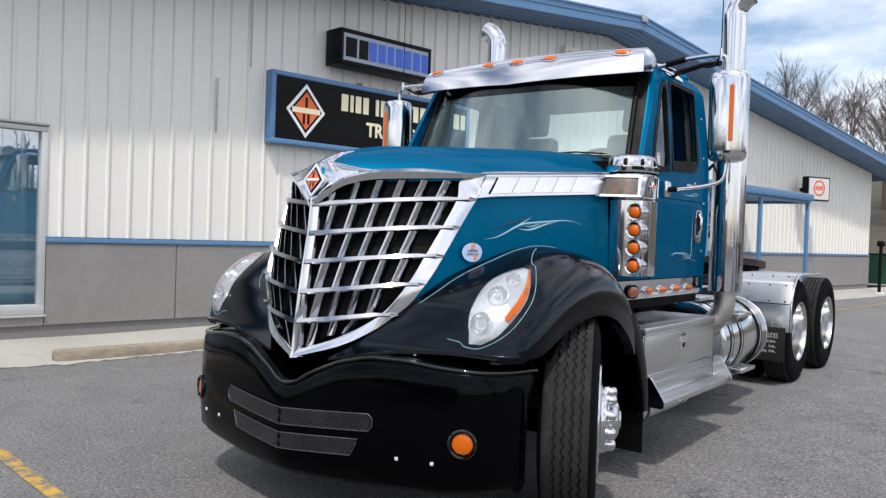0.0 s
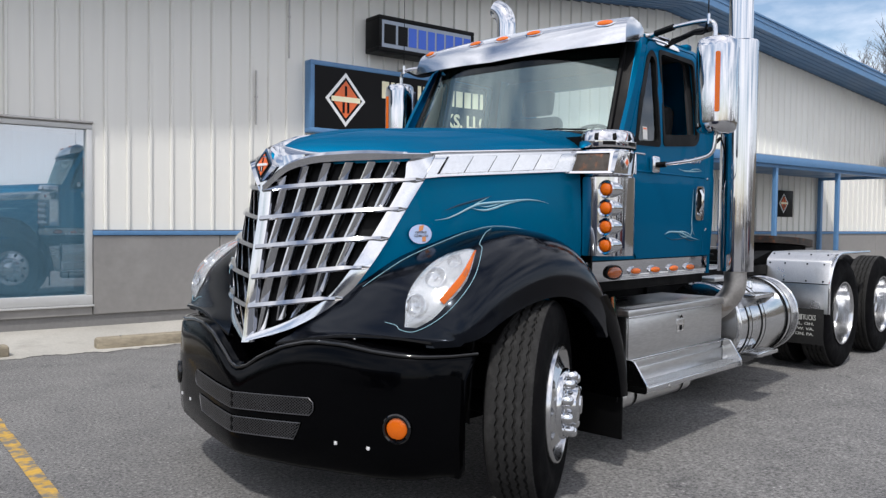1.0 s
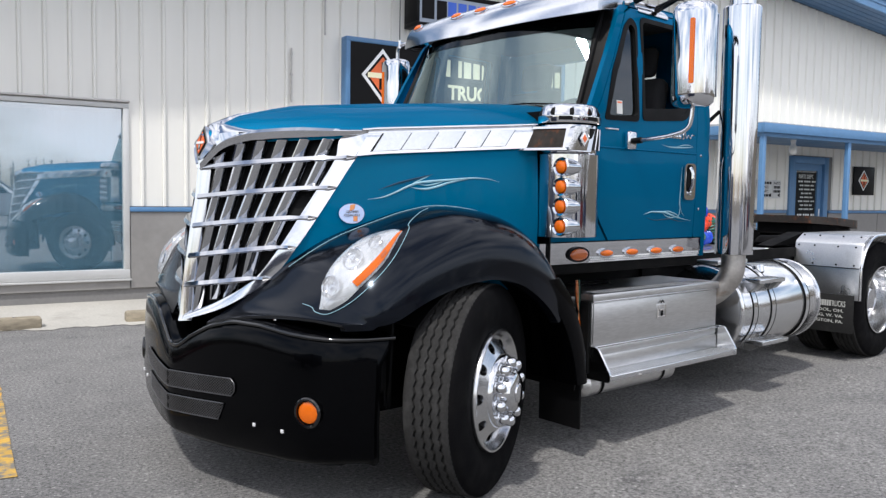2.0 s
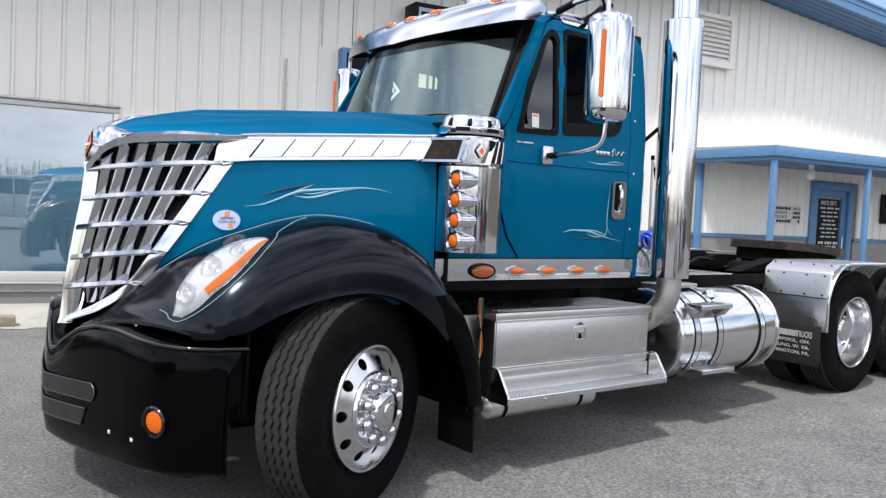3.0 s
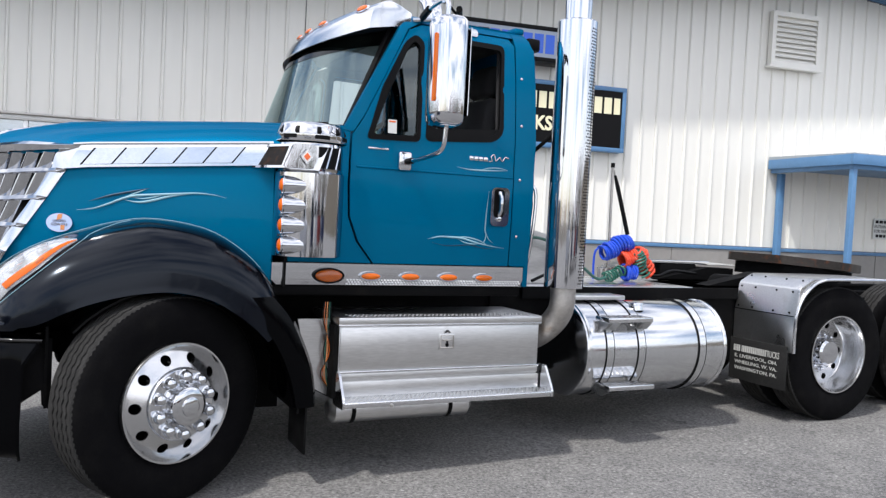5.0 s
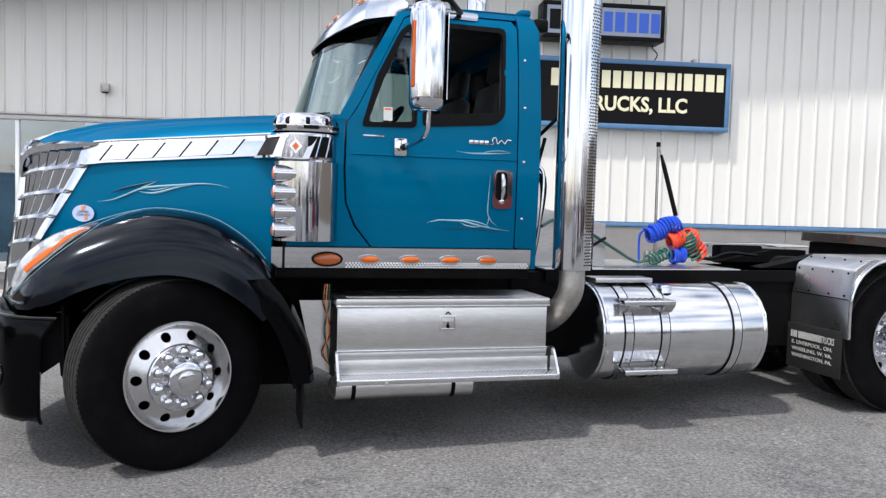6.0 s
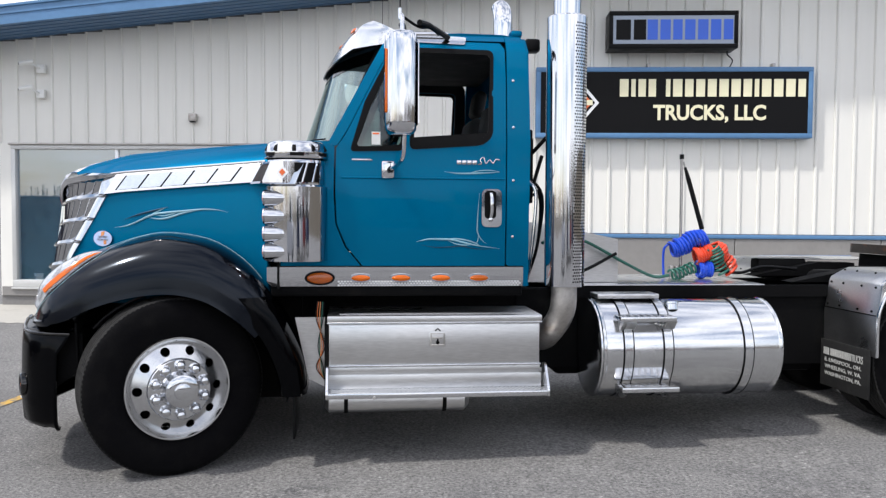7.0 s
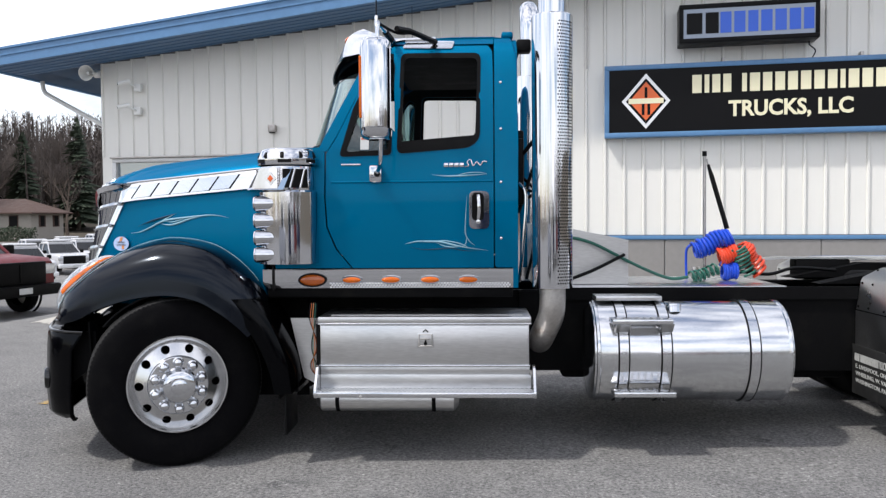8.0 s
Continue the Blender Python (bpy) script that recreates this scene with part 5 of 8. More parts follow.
DOOR = [(0.84, 1.86), (0.835, 1.6), (0.845, 1.42), (0.9, 1.29), (0.995, 1.172), (1.844, 1.172), (1.844, 1.8), (1.844, 2.3), (1.84, 2.47), (1.815, 2.51), (1.25, 2.512), (1.165, 2.47), (1.05, 2.25), (0.9, 1.95)]
QUARTER = rounded([(0.945, 1.85), (1.222, 1.862), (1.245, 2.4), (1.2, 2.435), (1.155, 2.38), (1.03, 2.12)], 0.03)
QUARTER_FRAME = rounded([(0.918, 1.842), (1.234, 1.85), (1.257, 2.41), (1.205, 2.452), (1.14, 2.4), (1.005, 2.135)], 0.03)
MAINWIN = rounded([(1.275, 1.865), (1.7, 1.9), (1.755, 1.95), (1.765, 2.45), (1.3, 2.455)], 0.04)


def ring_of(points, k):
    c = Vector((sum(p[0] for p in points) / len(points), sum(p[1] for p in points) / len(points)))
    return [tuple(Vector(p) + (Vector(p) - c).normalized() * k) for p in points]


def build_cab():
    cab = new("cab")
    cab.parent = truck
    cab["label"] = "teal day cab with open side window"
    for s in (-1, 1):
        # front pillar panel and lower front panel
        out = [(0.52, 1.172), (0.985, 1.172), (0.89, 1.285), (0.835, 1.42), (0.825, 1.6), (0.83, 1.875), (0.82, 1.9), (0.6, 1.9), (0.52, 1.8)]
        part("side_panel", plate(out, 0.02, on_side(s, -0.004), levels=LEVELS), TEAL, cab, sharp=50)
        out = [(0.83, 1.875), (0.845, 1.875), (0.905, 1.97), (1.055, 2.265), (1.16, 2.475), (1.24, 2.522), (1.848, 2.522), (1.848, 2.575), (1.2, 2.575), (1.11, 2.48), (0.98, 2.24), (0.79, 1.885)]
        part("pillar", plate(out, 0.03, on_side(s), levels=LEVELS), TEAL, cab, sharp=50)
        # rear corner panel with bolts
        out = rounded([(1.852, 1.172), (1.985, 1.172), (1.992, 1.9), (1.985, 2.4), (1.95, 2.575), (1.852, 2.575)], 0.02)
        part("corner_panel", plate(out, 0.03, on_side(s), levels=LEVELS), TEAL, cab, sharp=50)
        for z in (1.348, 1.683, 2.0, 2.28):
            part("bolt", turned([(0.0, 0.006), (0.008, 0.004), (0.009, 0)], Matrix.Translation((1.888, s * (cab_y(z) + 0.001), z)) @ (OUT_Y if s == -1 else TO_Y), 10), CHROME, cab)
        # door
        door = part("door", plate(DOOR, 0.03, on_side(s, 0.003), [QUARTER, MAINWIN], LEVELS), TEAL, cab, "teal door with chrome handle", sharp=50)
        for win, name in ((QUARTER, "quarter_seal"), (MAINWIN, "window_seal")):
            big, small = (QUARTER_FRAME if name == "quarter_seal" else ring_of(win, 0.012)), ring_of(win, -0.022)
            part(name, plate(big, 0.02, on_side(s, 0.008), [small]), PLASTIC, door)
        part("door_lining", plate(DOOR, 0.02, lambda u, v, w: Vector((u, s * (cab_y(v) - 0.075 + w), v)), [QUARTER, MAINWIN]), SEATCLOTH, door)
        pane = part("quarter_glass", plate(ring_of(QUARTER, -0.008), 0.004, on_side(s, -0.01)), SIDEGLASS, door)
        pane.visible_shadow = False
        part("sill_trim", plate(rounded([(1.29, 1.875), (1.7, 1.908), (1.745, 1.95), (1.745, 1.965), (1.29, 1.93)], 0.01), 0.03, on_side(s, 0.006)), PLASTIC, door)
        # crease along the door
        part("door_crease", tube([(x, s * (cab_y(1.69) + 0.002), 1.69 + 0.0) for x in (0.87, 1.2, 1.5, 1.84)], 0.006, 8), TEAL, door)
        # handle
        hp = part("handle_plate", plate(rounded([(1.698, 1.405), (1.818, 1.405), (1.818, 1.63), (1.698, 1.63)], 0.035, 6), 0.012, lambda u, v, w: Vector((u, s * (cab_y(v) + 0.018 - w), v)), [rounded([(1.715, 1.455), (1.785, 1.455), (1.785, 1.62), (1.715, 1.62)], 0.025, 5)]), CHROME, door, "chrome pull handle")
        part("handle_recess", plate(rounded([(1.71, 1.45), (1.79, 1.45), (1.79, 1.625), (1.71, 1.625)], 0.025, 5), 0.004, lambda u, v, w: Vector((u, s * (cab_y(v) + 0.008 - w), v))), PLASTIC, hp)
        part("grip", tube([(1.752, s * (cab_y(1.5) + 0.02), 1.605), (1.756, s * (cab_y(1.5) + 0.035), 1.57), (1.756, s * (cab_y(1.5) + 0.035), 1.5), (1.752, s * (cab_y(1.5) + 0.02), 1.465)], 0.012, 8), CHROME, hp)
        part("lock", turned([(0.0, 0.03), (0.014, 0.028), (0.015, 0.01)], Matrix.Translation((1.752, s * cab_y(1.45), 1.447)) @ (OUT_Y if s == -1 else TO_Y), 14), CHROME, hp)
        # name badges as plain shapes
        for k in range(4):
            part("badge_bar", box(1.548 + k * 0.031, 1.575 + k * 0.031, s * (cab_y(1.79) + 0.001), s * (cab_y(1.79) + 0.008), 1.775, 1.799, bevel=0.002), CHROME, door)
        part("badge_script", tube(smooth_line([(1.674, s * (cab_y(1.79) + 0.006), 1.776), (1.697, s * (cab_y(1.79) + 0.006), 1.782), (1.688, s * (cab_y(1.79) + 0.006), 1.803), (1.708, s * (cab_y(1.79) + 0.006), 1.818), (1.722, s * (cab_y(1.79) + 0.006), 1.782), (1.745, s * (cab_y(1.79) + 0.006), 1.803), (1.765, s * (cab_y(1.79) + 0.006), 1.784), (1.782, s * (cab_y(1.79) + 0.006), 1.806), (1.805, s * (cab_y(1.79) + 0.006), 1.804)], 5), 0.004, 6), CHROME, door)
        part("small_badge", box(0.93, 1.05, s * (cab_y(1.79) + 0.001), s * (cab_y(1.79) + 0.007), 1.79, 1.8, bevel=0.002), CHROME, door)
        # pinstripes
        def stripe(points, r, mat=STRIPE):
            line = smooth_line([(x, 0, z) for x, z in points], 8)
            n = len(line)
            part("pinstripe", tube([(p.x, s * (cab_y(p.z) + 0.0045), p.z) for p in line], [max(0.0008, r * math.sin(math.pi * (k + 0.3) / (n + 0.6))) for k in range(n)], 6), mat, door)
        stripe([(1.31, 1.316), (1.345, 1.324), (1.387, 1.332), (1.455, 1.331), (1.525, 1.328), (1.6, 1.31), (1.66, 1.297), (1.73, 1.286), (1.81, 1.276)], 0.0055)
        stripe([(1.47, 1.33), (1.54, 1.335), (1.61, 1.325), (1.66, 1.31), (1.7, 1.288)], 0.004)
        stripe([(1.5, 1.324), (1.545, 1.304), (1.6, 1.296), (1.665, 1.303)], 0.0035)
        stripe([(1.686, 1.607), (1.679, 1.52), (1.674, 1.42), (1.676, 1.373), (1.7, 1.33), (1.732, 1.305)], 0.0035)
        stripe([(1.66, 1.302), (1.677, 1.32), (1.682, 1.36)], 0.003)
        stripe([(1.34, 1.298), (1.42, 1.283), (1.5, 1.285), (1.58, 1.29), (1.67, 1.275), (1.76, 1.272)], 0.004, STRIPEDARK)
        stripe([(1.476, 1.731), (1.55, 1.722), (1.626, 1.722), (1.72, 1.726), (1.805, 1.732)], 0.0045)
        stripe([(1.62, 1.722), (1.68, 1.738), (1.75, 1.742), (1.805, 1.734)], 0.003)
        # chrome skirt below the door
        sk = part("side_skirt", plate([(0.44, 1.075), (0.47, 1.05), (1.98, 1.05), (1.985, 1.165), (0.44, 1.165)], 0.02, lambda u, v, w: Vector((u, s * (0.928 - w - 0.3 * max(0, 1.09 - v)), v)), levels=[("v", 1.09), ("v", 1.065)]), CHROME, cab, "chrome cab skirt with amber marker lamps")
        for k, x in enumerate((0.746, 0.985, 1.222, 1.46, 1.69)):
            rx, rz = (0.075, 0.033) if k == 0 else (0.055, 0.018)
            rimp = part("lamp_rim", plate(oval(x, 1.1, rx * 1.12 + 0.004, rz * 1.1 + 0.006), 0.012, lambda u, v, w: Vector((u, s * (0.94 - w), v))), PLASTIC if k == 0 else CHROME, sk)
            rows = []
            for i in range(5):
                q = i / 4
                rows.append([(x + rx * (1 - q ** 2 * 0.9) * math.cos(2 * math.pi * j / 20) if i < 4 else x, s * (0.94 + 0.014 * math.sin(q * 1.57)), 1.1 + rz * (1 - q ** 2 * 0.9) * math.sin(2 * math.pi * j / 20) if i < 4 else 1.1) for j in range(21)])
            part("lens", sheet(rows), DARKAMBER if k == 0 else AMBER, rimp)
        bm = bmesh.new()
        for r in range(3):
            z = 1.055 + 0.0115 * r
            y = 0.928 - 0.3 * max(0, 1.09 - z)
            for k in range(60):
                x = 0.85 + k * 0.0182 + 0.0091 * (r % 2)
                add_box(bm, x, x + 0.0115, s * (y - 0.004), s * (y + 0.005), z - 0.0035, z + 0.0045)
        tagged(part("tread_studs", bm, SILVER, sk), kind="stuff")
        part("sill", box(0.46, 1.96, s * 0.7, s * 0.9, 0.99, 1.05, bevel=0.01), DARK, cab)
    # roof
    rows = []
    for x, e, t in ((1.13, 2.49, 2.55), (1.17, 2.53, 2.6), (1.3, 2.56, 2.635), (1.6, 2.575, 2.65), (1.85, 2.575, 2.645), (1.94, 2.56, 2.62), (1.985, 2.5, 2.55)):
        row = []
        for k in range(-10, 11):
            u = k / 10
            front = 0.2 * (1 - u * u) if x < 1.4 else 0.0
            row.append((x - front * max(0.0, (1.4 - x) / 0.27), u * 0.79, e + (t - e) * (1 - abs(u) ** 3)))
        rows.append(row)
    part("roof_skin", sheet(rows, 0.02), TEAL, cab, sharp=60)
    # back wall with window
    part("back_wall", plate([(-0.93, 1.05), (0.93, 1.05), (0.94, 1.9), (0.87, 2.46), (0.76, 2.56), (-0.76, 2.56), (-0.87, 2.46), (-0.94, 1.9)], 0.03, lambda u, v, w: Vector((1.96 + w, u, v)),
                            [rounded([(-0.55, 1.98), (0.55, 1.98), (0.55, 2.4), (-0.55, 2.4)], 0.06)]), TEAL, cab)
    g = part("back_glass", box(1.97, 1.975, -0.55, 0.55, 1.98, 2.4), CLEARGLASS, cab)
    g.visible_shadow = False
    # windscreen
    def ws(u, v, push=0.0):
        v = v * (1 - 0.09 * (1 - u * u))
        y = u * (0.83 - 0.06 * v)
        x = (0.605 + 0.2 * v) + (0.235 + 0.065 * v) * abs(u) ** 2.2 - push
        return Vector((x, y, 1.9 + 0.59 * v + 0.02 * (1 - u * u)))
    rows = [[ws(-1 + 2 * k / 20, j / 6) for k in range(21)] for j in range(7)]
    g = part("windscreen", sheet(rows), GLASS, cab, "tinted curved windscreen")
    g.visible_shadow = False
    # visor underside's dark reflection, laid on the glass as a tinted sheet
    band = part("visor_reflection", sheet([[ws(-1 + 2 * k / 20, 0.79 + 0.035 * j + (0.05 * (k / 10 - 1) ** 2 if j == 0 else 0), 0.003) for k in range(21)] for j in range(7)]), VISORREFLECTION, g)
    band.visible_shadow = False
    edge = [ws(-1 + 2 * k / 20, 0, 0.004) for k in range(21)] + [ws(1, j / 6, 0.004) for j in range(1, 7)] + [ws(1 - 2 * k / 20, 1, 0.004) for k in range(1, 21)] + [ws(-1, 1 - j / 6, 0.004) for j in range(1, 7)]
    part("windscreen_seal", tube(edge, 0.018, 8), PLASTIC, cab)
    for s in (-1, 1):
        # pillar between screen and door
        rows = []
        for j in range(7):
            v = j / 6
            p = ws(s * 1.0, v)
            z = p.z
            q = Vector((line_at([(1.88, 0.86), (2.0, 0.925), (2.27, 1.06), (2.48, 1.17), (2.55, 1.22)], z), s * (cab_y(z) - 0.003), z))
            rows.append([p + Vector((0.0, s * 0.01, 0)), p.lerp(q, 0.5) + Vector((-0.002, s * 0.004, 0)), p.lerp(q, 0.72) + Vector((-0.001, s * 0.006, 0)), q])
        part("screen_rubber", sheet([row[:2] for row in rows], 0.012), PLASTIC, cab)
        part("pillar", sheet([row[1:] for row in rows], 0.012), TEAL, cab)
    # cowl below the screen
    rows = []
    for k in range(17):
        u = -1 + 2 * k / 16
        p = ws(u, 0)
        rows.append([(0.48 + 0.16 * u * u, p.y * 0.98, 1.87), (p.x + 0.02, p.y, 1.905 + 0.02 * (1 - u * u))])
    part("cowl", sheet(rows, 0.01), PLASTIC, cab)
    for s in (-0.45, 0.35):
        a = ws(s, 0.02, 0.02)
        b = ws(s - 0.42, 0.045, 0.02)
        part("wiper", tube([a, a.lerp(b, 0.5) + Vector((-0.01, 0, 0.01)), b], 0.005, 6), PLASTIC, cab)
    # floor, fire wall, dash
    part("cab_floor", box(0.6, 1.96, -0.88, 0.88, 1.1, 1.16), DARK, cab)
    part("fire_wall", box(0.5, 0.6, -0.86, 0.86, 1.0, 1.86), DARK, cab)
    bm = bmesh.new()
    add_box(bm, 0.72, 1.02, -0.86, 0.86, 1.55, 1.9, bevel=0.05, seg=3)
    part("dashboard", bm, SEATCLOTH, cab)
    part("headliner", box(1.2, 1.94, -0.76, 0.76, 2.5, 2.53), SEATCLOTH, cab)
    wheel = part("steering_wheel", turned([(0.2 + 0.014 * math.cos(2 * math.pi * k / 8), 0.014 * math.sin(2 * math.pi * k / 8)) for k in range(9)], pose(1.12, -0.46, 1.86, 0, -50, 0), 32), PLASTIC, cab)
    part("spoke", tube([pose(1.12, -0.46, 1.86, 0, -50, 0) @ Vector(p) for p in ((-0.2, 0, 0), (0, 0, -0.04), (0.2, 0, 0))], 0.012, 6), PLASTIC, wheel)
    part("column", tube([(1.1, -0.46, 1.84), (0.9, -0.46, 1.7)], 0.035, 10), PLASTIC, wheel)
    for s in (-1, 1):
        seat = part("seat_cushion", box(1.3, 1.75, s * 0.46 - 0.25, s * 0.46 + 0.25, 1.5, 1.64, bevel=0.04, seg=3), SEATCLOTH, cab, "dark cloth high-back seat")
        part("seat_base", box(1.38, 1.68, s * 0.46 - 0.18, s * 0.46 + 0.18, 1.16, 1.5, bevel=0.02), DARK, seat)
        part("seat_back", box(-0.06, 0.06, s * 0.46 - 0.24, s * 0.46 + 0.24, 0, 0.62, bevel=0.05, seg=3, m=pose(1.76, 0, 1.58, 0, 10, 0)), SEATCLOTH, seat)
        part("head_rest", box(-0.045, 0.045, s * 0.46 - 0.14, s * 0.46 + 0.14, 0.64, 0.84, bevel=0.04, seg=3, m=pose(1.76, 0, 1.58, 0, 10, 0)), SEATCLOTH, seat)
    # sun visor
    def vis(u, f):
        a = abs(u)
        low = Vector((0.735 + 0.2 * a ** 1.6, u * 0.87, 2.405 + 0.045 * a))
        top = Vector((0.99 + 0.07 * a ** 2, u * 0.84, 2.635 - 0.01 * a * a))
        p = low.lerp(top, f)
        return p + Vector((-0.028, 0, 0.034)) * math.sin(math.pi * f)
    rows = [[vis(-1 + 2 * k / 24, j / 6) for j in range(7)] for k in range(25)]
    v = part("sun_visor", sheet(rows, 0.006), POLISHED, cab, "polished metal drop visor with amber marker lamps")
    for s in (-1, 1):
        rows = []
        for j in range(7):
            p = vis(s, j / 6)
            q = Vector((1.19, s * 0.845, 2.5 + 0.07 * j / 6))
            rows.append([p, p.lerp(q, 0.5) + Vector((0, s * 0.012, 0)), q])
        part("visor_end", sheet(rows, 0.006), POLISHED, v)
    rows = [[vis(-1 + 2 * k / 24, 0.02) + Vector((0.012, 0, 0.004)), vis(-1 + 2 * k / 24, 0.4) + Vector((0.05, 0, -0.02)), Vector((1.13 + 0.06 * abs(-1 + 2 * k / 24), (-1 + 2 * k / 24) * 0.78, 2.5))] for k in range(25)]
    part("visor_lining", sheet(rows, 0.004), PLASTIC, v)
    for y in (0.73, 0.23, -0.01, -0.25, -0.72):
        u = y / 0.85
        nrm = (vis(u, 0.5) - vis(u, 0.42)).cross(vis(u + 0.03, 0.46) - vis(u - 0.03, 0.46)).normalized()
        nrm = nrm if nrm.x < 0 else -nrm
        m = Matrix.Translation(vis(u, 0.56) + nrm * 0.002) @ nrm.to_track_quat("Z", "Y").to_matrix().to_4x4()
        base = part("marker_lamp", turned([(0.058, 0), (0.055, 0.006), (0.04, 0.01)], m @ Matrix.Diagonal((1.2, 0.5, 0.6, 1)), 20), CHROME, v)
        part("lens", turned([(0.047, 0.006), (0.042, 0.018), (0.025, 0.026), (0, 0.028)], m @ Matrix.Diagonal((1.1, 0.46, 0.6, 1)), 20), AMBER, base)
    # bright plate over the front of each door, notice sticker on the quarter glass
    for s in (-1, 1):
        part("rain_guard", plate(rounded([(1.3, 2.5), (1.6, 2.492), (1.615, 2.545), (1.33, 2.56)], 0.012), 0.006, on_side(s, 0.012), levels=LEVELS), POLISHED, cab, "polished rain guard over the door")
        notice = part("glass_sticker", plate([(1.046, 1.885), (1.097, 1.885), (1.097, 1.96), (1.046, 1.96)], 0.001, on_side(s, -0.0085)), PAPER, cab)
        part("sticker_head", plate([(1.052, 1.945), (1.09, 1.945), (1.09, 1.954), (1.052, 1.954)], 0.001, on_side(s, -0.0074)), ORANGE, notice)
    # roof fittings
    part("roof_vent", box(1.1, 1.24, -0.42, -0.26, 2.62, 2.665, bevel=0.02, seg=3), CHROME, cab)
    part("drip_rail", tube([(1.2, -0.84, 2.535), (1.3, -0.85, 2.55), (1.5, -0.845, 2.556)], 0.014, 8), CHROME, cab)
    lamp = part("work_lamp", box(1.99, 2.08, -0.8, -0.71, 2.48, 2.56, bevel=0.015, m=None), PLASTIC, cab, "black work lamp behind the cab roof")
    part("bracket", tube([(2.0, -0.75, 2.48), (1.98, -0.75, 2.42)], 0.008, 6), PLASTIC, lamp)
    part("clearance_block", box(1.9, 1.97, -0.78, -0.68, 2.57, 2.61, bevel=0.012), TEAL, cab)
    # black gear behind the cab
    for z0, z1, y in ((1.55, 1.95, -0.82), (1.75, 2.0, -0.8)):
        part("rear_bracket", box(1.99, 2.03, y - 0.04, y + 0.04, z0, z1, bevel=0.01), PLASTIC, cab)
    part("rear_strut", tube([(2.0, -0.78, 1.5), (2.12, -0.7, 1.85)], 0.012, 8), PLASTIC, cab)
    part("grab_rail", tube(smooth_line([(2.0, -0.86, 1.08), (2.02, -0.9, 1.3), (2.04, -0.9, 1.6), (2.0, -0.88, 1.68)], 5), 0.011, 8), POLISHED, cab)


build_cab()


# ---- mirrors, air cleaners, stacks ----
def build_mirror(s):
    mo = new("mirror")
    mo.parent = truck
    mo["label"] = "tall chrome door mirror with amber strip lamp"
    rows = []
    n = 28
    out = []
    for k in range(n):
        a = 2 * math.pi * k / n
        c, d = math.cos(a), math.sin(a)
        q = 3.4
        u = abs(c) ** (2 / q) * (1 if c > 0 else -1)
        v = abs(d) ** (2 / q) * (1 if d > 0 else -1)
        out.append((u, v))
    for z, k in ((1.905, 0.55), (1.912, 0.82), (1.93, 0.96), (1.97, 1.0), (2.2, 1.0), (2.4, 1.0), (2.435, 0.96), (2.452, 0.8), (2.456, 0.5)):
        rows.append([Vector((1.2 + u * 0.078 * k - 0.02 * (1 - abs(v)) * (u < 0), s * (1.315 + v * 0.112 * k), z)) for u, v in out + out[:1]])
    sh = part("housing", sheet(rows), CHROME, mo)
    part("bottom_cap", plate([(u * 0.05, v * 0.07) for u, v in out], 0.004, lambda u, v, w: Vector((1.2 + u, s * (1.315 + v), 1.905 + w))), CHROME, sh)
    part("top_cap", plate([(u * 0.045, v * 0.06) for u, v in out], 0.004, lambda u, v, w: Vector((1.2 + u, s * (1.315 + v), 2.455 + w))), CHROME, sh)
    part("mirror_glass", box(1.279, 1.283, s * 1.22, s * 1.41, 1.96, 2.4), CHROME, mo)
    lens = plate(rounded([(-0.013, 2.02), (0.013, 2.02), (0.013, 2.36), (-0.013, 2.36)], 0.01), 0.012, lambda u, v, w: Vector((1.105 + w + 0.05 * 0, s * (1.36 + u), v)))
    part("strip_lamp", lens, AMBER, mo)
    arm = smooth_line([(1.15, s * 0.975, 1.735), (1.16, s * 1.05, 1.74), (1.19, s * 1.2, 1.76), (1.21, s * 1.29, 1.8), (1.215, s * 1.31, 1.91)], 5)
    part("lower_arm", tube(arm, 0.012, 10), POLISHED, mo)
    part("arm_socket", box(1.1, 1.18, s * 0.945, s * 0.985, 1.685, 1.79, bevel=0.015, seg=3), CHROME, mo)
    part("arm_tip", tube([arm[0], arm[4]], 0.018, 10), PLASTIC, mo)
    part("upper_arm", tube(smooth_line([(1.25, s * 0.86, 2.54), (1.22, s * 1.0, 2.56), (1.2, s * 1.22, 2.565), (1.2, s * 1.29, 2.54), (1.2, s * 1.3, 2.45)], 5), 0.013, 10), CHROME, mo)
    part("mast_clamp", tube([(1.3, s * 1.22, 2.535), (1.36, s * 1.1, 2.55), (1.5, s * 0.86, 2.535)], 0.017, 8), PLASTIC, mo)
    part("cable", tube(smooth_line([(1.2, s * 1.25, 2.56), (1.3, s * 1.18, 2.52), (1.38, s * 1.05, 2.545), (1.44, s * 0.9, 2.54)], 5), 0.008, 6), PLASTIC, mo)
    part("arm_clamp", tube([(1.235, s * 0.9, 2.545), (1.215, s * 1.03, 2.562)], 0.02, 8), PLASTIC, mo)
    part("antenna", tube([(1.19, s * 1.26, 2.56), (1.19, s * 1.26, 3.3)], [0.004, 0.002], 6), PLASTIC, mo)
    part("antenna_foot", tube([(1.19, s * 1.26, 2.54), (1.19, s * 1.26, 2.6)], 0.01, 8), CHROME, mo)


build_mirror(-1)
build_mirror(1)


